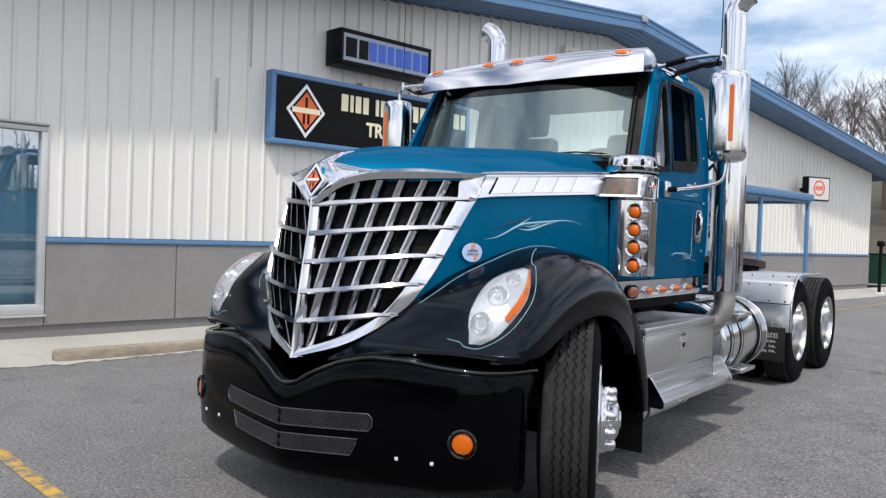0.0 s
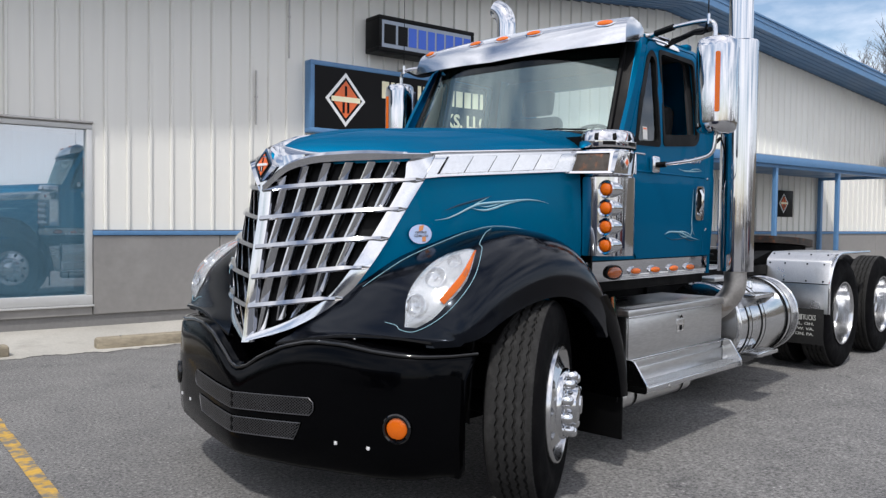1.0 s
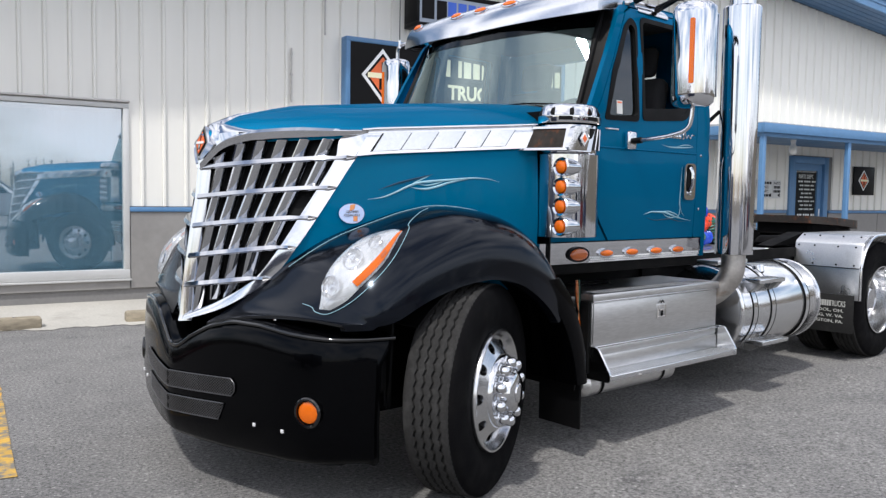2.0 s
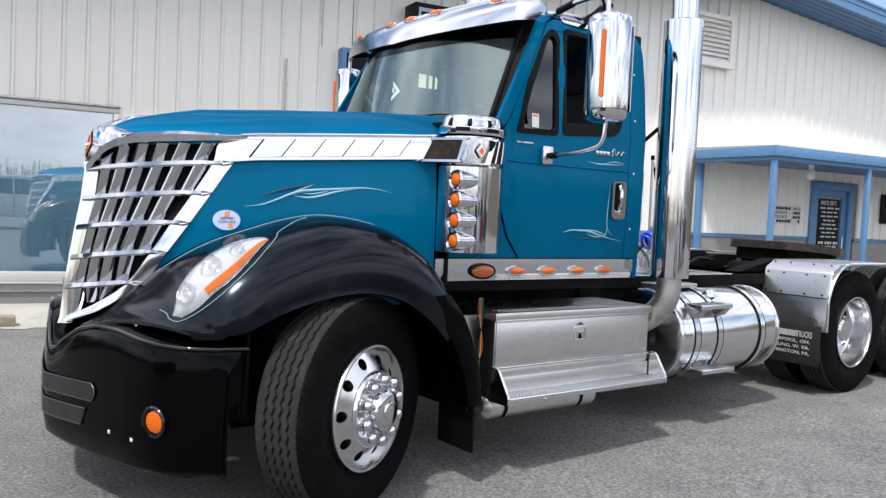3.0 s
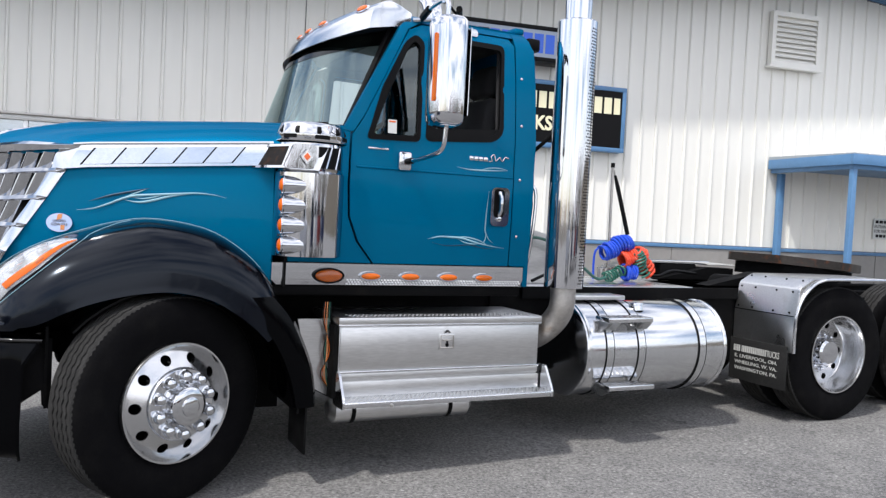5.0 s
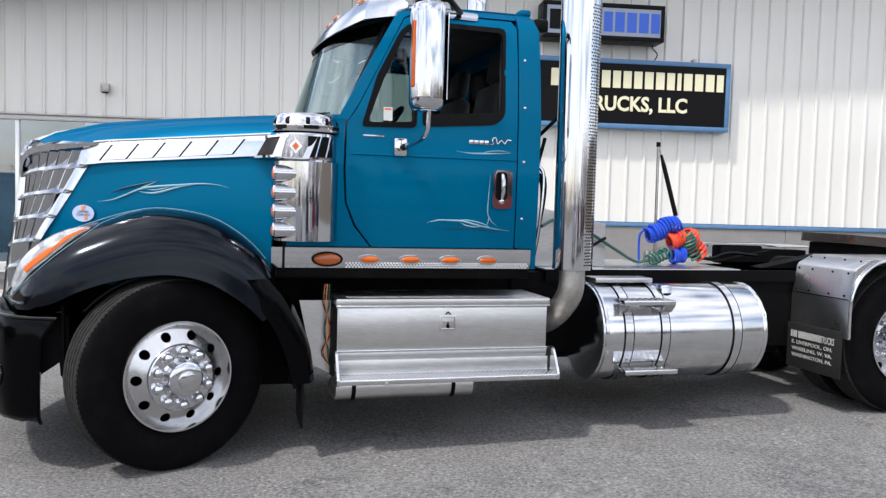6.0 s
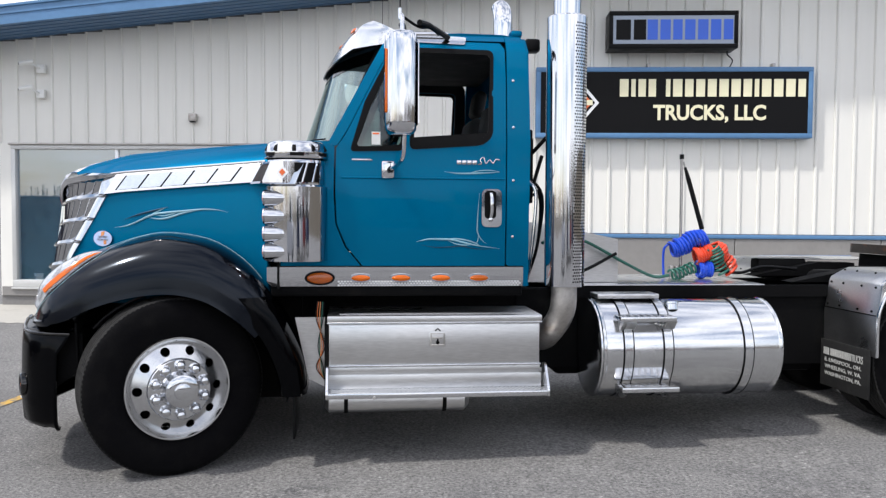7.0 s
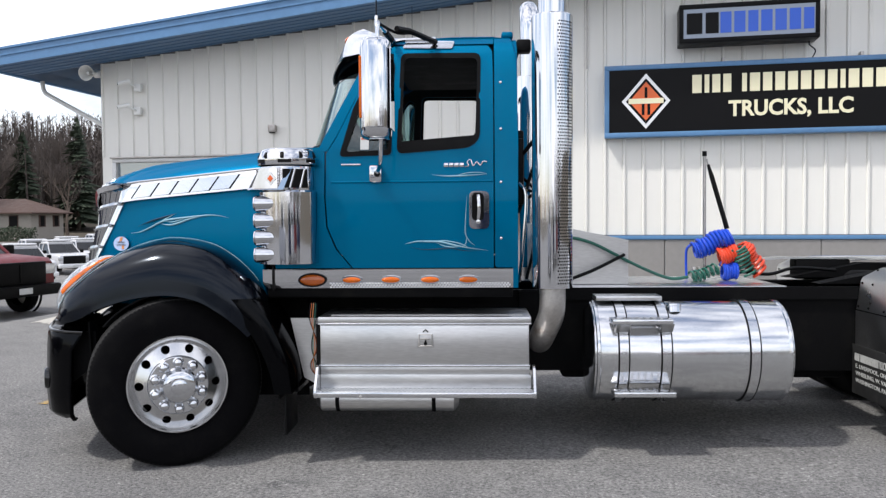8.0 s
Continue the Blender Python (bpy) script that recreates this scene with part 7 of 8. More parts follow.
            for z, tx in ((0.503, "E. LIVERPOOL, OH."), (0.457, "WHEELING, W. VA."), (0.411, "WASHINGTON, PA.")):
                letters(tx, 0.03, 0.4, up(z), FLAPTEXT, flap, depth=0.002, font_bold=0.012)
        part("rear_flap", box(6.6, 6.612, s * 0.42, s * 0.915, 0.25, 0.77, bevel=0.004), FLAP, rf)


build_chassis()


def build_air_lines():
    al = new("air_lines")
    al.parent = truck
    al["label"] = "coiled blue, red and green trailer hoses on a sprung post"
    part("post", tube([(3.37, 0.08, 1.015), (3.37, 0.09, 1.93)], 0.011, 10), DULLPIPE, al)
    part("post_cap", tube([(3.37, 0.09, 1.9), (3.37, 0.09, 1.935)], 0.016, 10), PLASTIC, al)
    part("spring", tube([(3.385, 0.09, 1.88), (3.4, 0.088, 1.82)], 0.006, 6), DULLPIPE, al)
    part("hanger_bar", tube([(3.395, 0.088, 1.84), (3.42, 0.08, 1.75), (3.52, 0.05, 1.38)], [0.01, 0.017, 0.017], 10), PLASTIC, al)

    def coil(axis, radius, turns, thick, mat, sway=0.0):
        a, b = Vector(axis[0]), Vector(axis[1])
        way = (b - a).normalized()
        side = way.orthogonal().normalized()
        other = way.cross(side)
        pts = []
        n = turns * 14
        for k in range(n + 1):
            t = 2 * math.pi * k / 14
            f = k / n
            p = a.lerp(b, f) + Vector((0, 0, -sway * math.sin(math.pi * f)))
            rr = radius * (1.08 + 0.16 * math.sin(k * 0.37) + 0.06 * math.sin(k * 0.113 + turns))
            pts.append(p + (side * math.cos(t) + other * math.sin(t)) * rr)
        part("hose_coil", tube(pts, thick, 7), mat, al)
    coil(((3.335, 0.06, 1.24), (3.55, 0.05, 1.325)), 0.056, 9, 0.0125, HOSEBLUE, -0.012)
    coil(((3.285, 0.06, 1.225), (3.34, 0.06, 1.24)), 0.05, 3, 0.0085, HOSEBLUE)
    coil(((3.455, 0.03, 1.18), (3.585, 0.03, 1.218)), 0.052, 7, 0.0125, HOSERED)
    coil(((3.6, 0.05, 1.25), (3.735, 0.05, 1.07)), 0.056, 9, 0.0125, HOSERED, -0.03)
    coil(((3.475, 0.02, 1.085), (3.58, 0.02, 1.083)), 0.05, 6, 0.0115, HOSEBLUE)
    coil(((3.575, 0.0, 1.245), (3.65, 0.0, 1.06)), 0.046, 8, 0.0095, HOSEGREEN, -0.02)
    coil(((3.24, -0.06, 1.045), (3.44, -0.02, 1.1)), 0.034, 6, 0.008, HOSEGREEN)
    part("hose", tube(smooth_line([(2.15, -0.62, 1.3), (2.3, -0.5, 1.34), (2.5, -0.42, 1.3), (2.8, -0.35, 1.15), (3.05, -0.2, 1.05), (3.2, -0.12, 1.05)], 6), 0.011, 8), HOSEGREEN, al)
    part("hose", tube(smooth_line([(2.3, -0.5, 1.05), (2.5, -0.45, 1.12), (2.72, -0.38, 1.22)], 6), 0.011, 8), PLASTIC, al)
    part("hose", tube(smooth_line([(3.6, 0.0, 1.08), (3.8, 0.0, 1.06), (4.0, 0.05, 1.1), (4.3, 0.1, 1.08)], 6), 0.012, 8), PLASTIC, al)
    part("hose", tube(smooth_line([(3.3, 0.08, 1.28), (3.25, 0.09, 1.24), (3.245, 0.1, 1.15), (3.25, 0.1, 1.02)], 6), 0.009, 8), HOSEBLUE, al)
    for x in (3.28, 3.32):
        part("gladhand", box(x, x + 0.03, 0.05, 0.1, 1.02, 1.11, bevel=0.01), DULLPIPE, al)
    for k in range(3):
        part("hose", tube(smooth_line([(2.0, -0.7 + 0.05 * k, 1.75 - 0.1 * k), (2.12, -0.72 + 0.04 * k, 1.6), (2.1, -0.7, 1.3), (2.06, -0.6, 1.08)], 6), 0.01, 7), PLASTIC, al)


build_air_lines()


# ---- hood decoration ----
def build_hood_paint():
    for s in (-1, 1):
        def side_at(x, z, out):
            y = abs(line_at(SIDE_Y, x)) + 0.018 * math.sin(math.pi * min(1, max(0, (z - 0.93) / 0.75))) + out
            return (x, s * y, z)
        def stripe(points, r, mat=STRIPE):
            line = smooth_line([(x, 0, z) for x, z in points], 8)
            n = len(line)
            part("pinstripe", tube([side_at(p.x, p.z, 0.004) for p in line], [max(0.0008, r * math.sin(math.pi * (k + 0.3) / (n + 0.6))) for k in range(n)], 6), mat, hood)
        stripe([(-0.478, 1.387), (-0.43, 1.393), (-0.391, 1.402), (-0.33, 1.427), (-0.286, 1.448), (-0.23, 1.468), (-0.165, 1.477), (-0.06, 1.487), (0.02, 1.495), (0.079, 1.499), (0.15, 1.495), (0.21, 1.482)], 0.006)
        stripe([(-0.269, 1.449), (-0.225, 1.441), (-0.182, 1.441), (-0.13, 1.453), (-0.078, 1.47), (-0.02, 1.484), (0.03, 1.491)], 0.006)
        stripe([(-0.23, 1.462), (-0.18, 1.458), (-0.13, 1.468), (-0.09, 1.48)], 0.0035)
        stripe([(-0.29, 1.446), (-0.24, 1.472), (-0.2, 1.49), (-0.165, 1.507)], 0.003)
        stripe([(-0.426, 1.432), (-0.37, 1.452), (-0.321, 1.468), (-0.25, 1.486), (-0.2, 1.499), (-0.15, 1.512)], 0.006, STRIPEDARK)
        # oval sticker
        st = part("sticker", plate(oval(-0.554, 1.32, 0.058, 0.046, 28), 0.002, lambda u, v, w: Vector(side_at(u, v, 0.003 + w))), STICKER, hood, "small oval emissions sticker")
        part("sticker_mark", plate([(-0.566, 1.332), (-0.545, 1.34), (-0.54, 1.364), (-0.562, 1.36)], 0.001, lambda u, v, w: Vector(side_at(u, v, 0.0055 + w))), PALEORANGE, st)
        part("sticker_mark", plate([(-0.548, 1.285), (-0.53, 1.285), (-0.53, 1.308), (-0.548, 1.308)], 0.001, lambda u, v, w: Vector(side_at(u, v, 0.0055 + w))), PALEORANGE, st)
        c = Vector(side_at(-0.554, 1.32, 0.006))
        ax = (Vector(side_at(-0.5, 1.32, 0)) - Vector(side_at(-0.6, 1.32, 0))).normalized() * (1 if s == -1 else -1)
        m = Matrix.Translation(c) @ Matrix((ax, (0, 0, 1), ax.cross(Vector((0, 0, 1))))).transposed().to_4x4()
        letters("CERTIFIED", 0.011, 0.062, m @ Matrix.Translation((0, 0.009, 0)), DARKINK, st, depth=0.001)
        letters("CLEAN IDLE", 0.011, 0.075, m @ Matrix.Translation((0, -0.007, 0)), DARKINK, st, depth=0.001)


build_hood_paint()


# ---- on the building ----
def build_canopy():
    c = thing("porch_canopy", "blue painted porch canopy on slim square posts", "canopy", kind="structure")
    x0, x1, y0, y1, z0, z1 = 8.91, 16.15, 5.45, 7.19, 2.43, 2.62
    part("beam", box(x0, x1, y0, y0 + 0.09, z0, z1 - 0.06, bevel=0.006), BLUE, c)
    for x in (x0, x1 - 0.09):
        part("beam", box(x, x + 0.09, y0 + 0.092, y1, z0, z1 - 0.06, bevel=0.006), BLUE, c)
    part("fascia", box(x0 - 0.06, x1 + 0.06, y0 - 0.06, y0 - 0.002, z1 - 0.13, z1 + 0.02, bevel=0.006), BLUE, c)
    for x in (x0 - 0.06, x1 + 0.004):
        part("fascia", box(x, x + 0.056, y0, y1, z1 - 0.13, z1 + 0.02, bevel=0.006), BLUE, c)
    part("ceiling_boards", box(x0 + 0.09, x1 - 0.09, y0 + 0.09, y1, z0 + 0.06, z0 + 0.09), SOFFIT, c)
    part("roof_sheet", plate([(y0 - 0.05, z1 + 0.022), (y1, z1 + 0.022), (y1, z1 + 0.07), (y0 - 0.05, z1 + 0.035)], x1 - x0 + 0.1, lambda u, v, w: Vector((x0 - 0.05 + w, u, v))), ROOF, c)
    for x in (x0, 11.2, 13.55, x1 - 0.1):
        part("post", box(x, x + 0.078, y0, y0 + 0.078, 0.0, z0 - 0.002, bevel=0.006), BLUE, c)
    for x in (x0 + 0.12, x1 - 0.1):
        part("post", box(x, x + 0.1, y1 - 0.09, y1 - 0.002, 0.0, z0 - 0.002, bevel=0.006), BLUE, c)


build_canopy()


def build_door():
    d = thing("door_1", "blue shop door with a black notice on its glass", "door", kind="structure")
    x0, x1, z0, z1, y = 12.15, 13.25, 0.12, 2.2, 7.2
    bm = bmesh.new()
    add_box(bm, x0 - 0.08, x0 + 0.06, y, y + 0.16, z0, z1 + 0.1, bevel=0.006)
    add_box(bm, x1 - 0.06, x1 + 0.08, y, y + 0.16, z0, z1 + 0.1, bevel=0.006)
    add_box(bm, x0 + 0.06, x1 - 0.06, y, y + 0.16, z1 - 0.04, z1 + 0.1, bevel=0.006)
    part("door_frame", bm, BLUE, d)
    leaf = part("leaf", plate([(x0 + 0.065, z0), (x1 - 0.065, z0), (x1 - 0.065, z1 - 0.045), (x0 + 0.065, z1 - 0.045)], 0.05, lambda u, v, w: Vector((u, y + 0.06 + w, v)), [[(x0 + 0.2, 0.35), (x1 - 0.2, 0.35), (x1 - 0.2, 2.02), (x0 + 0.2, 2.02)]]), BLUE, d)
    part("pane", box(x0 + 0.2, x1 - 0.2, y + 0.08, y + 0.086, 0.35, 2.02), WINGLASS, leaf)
    n = part("notice", box(x0 + 0.22, x1 - 0.24, y + 0.072, y + 0.078, 0.98, 1.98), SIGNBLACK, leaf, "black notice with white lines")
    m = wall_pose((x0 + x1) / 2 - 0.01, y + 0.072, 0)
    for k, (z, w, h) in enumerate(((1.9, 0.44, 0.07), (1.8, 0.5, 0.035), (1.72, 0.4, 0.03), (1.64, 0.44, 0.03), (1.56, 0.3, 0.03), (1.48, 0.36, 0.03), (1.4, 0.46, 0.03), (1.32, 0.34, 0.03), (1.24, 0.4, 0.03), (1.12, 0.5, 0.05), (1.04, 0.44, 0.05))):
        if k == 0:
            letters("PARTS DEPT.", 0.085, 0.48, m @ Matrix.Translation((0, z, 0)), PAPER, n, depth=0.002, font_bold=0.006)
            continue
        bars([1, 1.4, -0.3, 0.9, 1.2, 1, -0.3, 1.3, 0.8], h, 0.35, m @ Matrix.Translation((0, z, 0)), PAPER, n, "notice_line", 0.002, w)
    part("notice_panel", box(x0 + 0.24, x1 - 0.26, y + 0.07, y + 0.074, 0.72, 0.93), PAPER, leaf)
    letters("PARTS DEPT", 0.12, 0.52, m @ Matrix.Translation((0, 0.8, 0.004)), SIGNBLACK, leaf, depth=0.002, font_bold=0.008)
    part("door_handle", tube([(x1 - 0.16, y + 0.03, 1.0), (x1 - 0.16, y + 0.03, 1.25)], 0.012, 8), SILVER, leaf)
    part("kick_plate", box(x0 + 0.1, x1 - 0.1, y + 0.055, y + 0.06, 0.15, 0.32), SILVER, leaf)


build_door()


def build_wall_fittings():
    # two white notices beside the door
    for x0, x1, z0, z1, words in ((11.08, 11.54, 1.45, 1.8, 3), (11.56, 11.8, 1.45, 1.8, 2)):
        s = thing("notice_board", "white printed notice with black lettering on the wall", "notice", group="wall notices")
        part("board", box(x0, x1, 7.205, 7.215, z0, z1, bevel=0.002), PAPER, s)
        for k in range(words + 1):
            at = wall_pose((x0 + x1) / 2 - (0.05 if words == 3 and k in (1, 2) else 0), 7.204, z1 - 0.055 - 0.08 * k)
            text = {(3, 1): "ENTRANCE", (3, 2): "FOR PARTS", (2, 0): "PARTS"}.get((words, k))
            if text:
                letters(text, 0.055, (x1 - x0) * (0.7 if words == 3 else 0.8), at, SIGNBLACK, s, depth=0.002, font_bold=0.004)
            else:
                bars([1, 1.2, 0.8, 1.1, 0.9], 0.05, 0.3, at, SIGNBLACK, s, "notice_line", 0.002, (x1 - x0) * (0.85 - 0.08 * (k % 2)))
        part("arrow", plate([(x1 - 0.1, z0 + 0.06), (x1 - 0.03, z0 + 0.02), (x1 - 0.03, z0 + 0.1)], 0.002, lambda u, v, w: Vector((u, 7.202 + w, v))), SIGNBLACK, s)
    # dark badge sign under the canopy
    s = thing("badge_sign", "small black sign with an orange diamond on the wall", "sign")
    part("board", box(14.2, 14.95, 7.19, 7.215, 1.55, 2.15, bevel=0.003), SIGNBLACK, s)
    diamond(s, wall_pose(14.55, 7.19, 1.86), 0.22, SIGNBLACK)
    # louvred vent
    v = thing("wall_vent", "cream louvred vent high on the wall", "vent")
    part("vent_frame", plate([(8.72, 4.16), (9.66, 4.16), (9.66, 5.02), (8.72, 5.02)], 0.1, lambda u, w, d: Vector((u, 7.12 + d, w)), [[(8.79, 4.23), (9.59, 4.23), (9.59, 4.95), (8.79, 4.95)]]), SIDING, v)
    for k in range(9):
        part("slat", box(8.79, 9.59, -0.055, 0.055, -0.004, 0.004, m=pose(0, 7.165, 4.27 + 0.08 * k, 58, 0, 0)), SIDING, v)
    part("vent_back", box(8.79, 9.59, 7.205, 7.213, 4.23, 4.95), DARKROOM, v)
    part("vent_sill", box(8.68, 9.7, 7.1, 7.215, 4.12, 4.158, bevel=0.005), SIDING, v)
    # bare bulb lamp under the canopy
    l = thing("porch_lamp", "white jelly-jar porch lamp under the canopy", "lamp")
    part("holder", tube([(10.72, 6.2, 2.49), (10.72, 6.2, 2.42)], [0.05, 0.04], 14), SILVER, l)
    part("globe", turned([(0.035, 2.42), (0.06, 2.38), (0.075, 2.32), (0.06, 2.26), (0.03, 2.235), (0, 2.23)], Matrix.Translation((10.72, 6.2, 0)), 20), WHITE, l)
    # small box sign at the canopy's end
    s = thing("box_sign", "square white box sign with a red round emblem", "sign")
    m = pose(19.6, 6.6, 3.02, 90, 0, -20)
    part("case", box(-0.42, 0.42, -0.33, 0.33, -0.2, -0.002, m=m, bevel=0.01), SIGNBLACK, s)
    part("face", box(-0.38, 0.38, -0.29, 0.29, -0.001, 0.006, m=m), PAPER, s)
    part("emblem_ring", plate(oval(0, 0.02, 0.22, 0.22, 28), 0.004, lambda u, v, w: m @ Vector((u, v, 0.006 + w)), [oval(0, 0.02, 0.17, 0.17, 28)]), ORANGE, s)
    bars([1, 1, 1], 0.12, 0.3, m @ Matrix.Translation((0, 0.02, 0.006)), ORANGE, s, "emblem_bar", 0.004, 0.28)
    part("arm", box(-0.05, 0.05, -0.05, 0.05, -0.62, -0.2, m=m), SIGNBLACK, s)
    # cameras, junction boxes, loudspeaker, downpipe, conduit
    for x, z in ((-4.8, 3.53), (-4.81, 3.17)):
        c = thing("security_camera", "white security camera on a wall bracket", "camera", group="security cameras")
        part("plate", box(x, x + 0.12, 7.15, 7.215, z - 0.06, z + 0.06, bevel=0.008), WHITE, c)
        part("arm", tube([(x + 0.05, 7.16, z), (x - 0.03, 7.06, z + 0.06)], 0.015, 8), WHITE, c)
        part("body", tube([(x - 0.17, 7.0, z + 0.045), (x - 0.15, 7.01, z + 0.05), (x - 0.01, 7.08, z + 0.09)], [0.026, 0.032, 0.032], 14), WHITE, c)
        part("lens", tube([(x - 0.175, 6.998, z + 0.045), (x - 0.17, 7.0, z + 0.045)], 0.02, 12), PLASTIC, c)
    b = thing("junction_box", "small grey light fitting on the wall", "fitting")
    part("case", box(-2.575, -2.465, 7.13, 7.215, 2.78, 2.89, bevel=0.01), DULLPIPE, b)
    part("lamp_face", box(-2.56, -2.48, 7.14, 7.2, 2.765, 2.778, bevel=0.004), PLASTIC, b)
    sp = thing("horn_loudspeaker", "white horn loudspeaker under the eave", "loudspeaker")
    m = Matrix.Translation((-5.46, 7.0, 3.755)) @ Vector((0.12, -0.95, -0.12)).to_track_quat("Z", "Y").to_matrix().to_4x4()
    part("horn", turned([(0.03, -0.2), (0.045, -0.1), (0.08, 0.0), (0.112, 0.09), (0.12, 0.1), (0.112, 0.1), (0.075, 0.01), (0.035, -0.08)], m, 32), WHITE, sp)
    part("driver", turned([(0, -0.32), (0.06, -0.32), (0.065, -0.22), (0.03, -0.18)], m, 24), SILVER, sp)
    part("phase_plug", turned([(0.025, -0.08), (0.025, 0.04), (0, 0.06)], m, 14), SILVER, sp)
    part("bracket", tube([(-5.6, 7.1, 3.72), (-5.55, 7.2, 3.86)], 0.015, 8), SILVER, sp)
    dp = thing("downpipe", "white round downpipe from the eave to the corner", "downpipe")
    part("pipe", tube(smooth_line([(-6.75, 7.6, 3.78), (-6.72, 7.6, 3.62), (-6.55, 7.6, 3.5), (-5.6, 7.6, 3.0), (-5.5, 7.6, 2.9), (-5.5, 7.6, 0.1)], 4), 0.036, 12), WHITE, dp)
    for x, z0, z1 in ((2.13, 3.52, 4.6), (1.66, 2.6, 3.3)):
        c = thing("conduit", "thin grey conduit up the wall", "conduit", group="conduits")
        part("pipe", tube([(x, 7.205, z0), (x, 7.205, z1)], 0.012, 8), DULLPIPE, c)
        part("clip", box(x - 0.02, x + 0.02, 7.2, 7.215, (z0 + z1) / 2, (z0 + z1) / 2 + 0.02), DULLPIPE, c)
    c = thing("sign_cable", "loose dark cable between the two wall signs", "cable")
    part("cable", tube(smooth_line([(5.0, 7.12, 3.79), (4.98, 7.1, 3.7), (5.06, 7.12, 3.62), (5.02, 7.12, 3.52)], 6), 0.008, 6), PLASTIC, c)
    # post by the far end of the wall
    g = thing("stand_post", "thin dark post with a cap by the wall", "post")
    part("post", tube([(24.2, 6.4, 0), (24.2, 6.4, 1.5)], 0.05, 10), PLASTIC, g)
    part("cap", box(24.1, 24.3, 6.3, 6.5, 1.5, 1.68, bevel=0.03), PLASTIC, g)
    part("foot", tube([(24.2, 6.4, 0), (24.2, 6.4, 0.06)], 0.14, 14), WHITE, g)


build_wall_fittings()


# ---- yard and distance ----
def kerb(points):
    k = thing("kerb", "pale concrete kerb at the yard's edge", "kerb", kind="structure")
    for a, b in zip(points, points[1:]):
        a, b = Vector(a), Vector(b)
        ang = math.degrees(math.atan2(b.y - a.y, b.x - a.x))
        part("kerb_stone", box(0.005, (b - a).length - 0.005, -0.08, 0.08, -0.05, 0.14, bevel=0.02, m=pose(a.x, a.y, 0, 0, 0, ang)), CONCRETE, k)


kerb([(25.9, 6.6), (27.5, 6.5), (29.0, 6.45), (30.5, 6.4), (32.0, 6.3), (34.0, 6.1), (36.0, 6.0)])


def build_dumpster():
    d = thing("dumpster", "dark green steel dumpster with a black lid", "dumpster", pose(29.6, 8.2, 0, 0, 0, 10))
    part("body", plate([(-0.9, 0.15), (0.9, 0.15), (1.0, 1.2), (-1.0, 1.2)], 1.6, lambda u, v, w: Vector((u, w - 0.8, v))), DUMPSTER, d)
    part("lid", box(-1.02, 1.02, -0.82, 0.82, 1.2, 1.26, bevel=0.02), PLASTIC, d)
    for x in (-0.6, 0, 0.6):
        part("rib", box(x - 0.04, x + 0.04, -0.86, -0.8, 0.2, 1.15), DUMPSTER, d)
    f = thing("guard_rail", "yellow and grey guard rail behind the dumpster", "rail", pose(33, 10, 0, 0, 0, -30))
    for k in range(5):
        part("post", box(k * 1.6 - 0.06, k * 1.6 + 0.06, -0.06, 0.06, 0, 1.1, bevel=0.01), BLOCK, f)
    part("rail", box(-0.2, 6.6, -0.1, -0.062, 0.75, 1.05, bevel=0.01), SILVER, f)
    part("rail", box(-0.2, 6.6, -0.1, -0.062, 0.35, 0.5, bevel=0.01), YELLOW, f)


build_dumpster()


def build_bank():
    """The brown bank at the yard's right and the wooded slopes' floor."""
    rows = []
    for k in range(14):
        y = -40 + 10 * k
        rows.append([(42 + 3 * noise.noise((y * 0.1, 0, 0)), y, -0.05), (48, y, 1.6 + noise.noise((y * 0.13, 2, 0))), (60, y, 5 + noise.noise((y * 0.09, 5, 0))), (90, y, 9), (140, y, 13)])
    tagged(part("hill_side", sheet(rows), BRUSH), "brown brushy bank beyond the yard", "hillside", kind="structure")


build_bank()


def tree_mesh(seed, height, levels=5):
    """A bare tree: tapered trunk and limbs, and its fine twigs, as two meshes."""
    rnd = random.Random(seed)
    wood, twigs = bmesh.new(), bmesh.new()

    def grow(p, way, length, r, level):
        pts, rad = [p], [r]
        d = way.copy()
        n = 4
        for k in range(n):
            d = (d + Vector((rnd.uniform(-1, 1), rnd.uniform(-1, 1), rnd.uniform(-0.3, 0.6))) * 0.13).normalized()
            pts.append(pts[-1] + d * length / n)
            rad.append(r * (1 - 0.45 * (k + 1) / n))
        seg = 7 if level == 0 else (5 if level < 3 else 3)
        add_tube(wood if level < 3 else twigs, pts, [max(q, 0.008) for q in rad], seg, caps=False)
        if level >= levels - 1:
            return
        count = (5, 4, 4, 3)[min(level, 3)]
        for k in range(count):
            f = rnd.uniform(0.35, 1.0) if level else rnd.uniform(0.42, 1.0)
            i = min(int(f * n), n - 1)
            q = pts[i].lerp(pts[i + 1], f * n - i)
            a = rnd.uniform(0, 2 * math.pi)
            out = Vector((math.cos(a), math.sin(a), rnd.uniform(0.25, 1.1))).normalized()
            nd = (d * 0.75 + out * 0.85).normalized()
            grow(q, nd, length * rnd.uniform(0.5, 0.72), rad[i] * 0.55, level + 1)
        grow(pts[-1], d, length * 0.62, rad[-1], level + 1)

    grow(Vector((0, 0, 0)), Vector((0, 0, 1)), height * 0.42, height * 0.019, 0)
    return wood, twigs


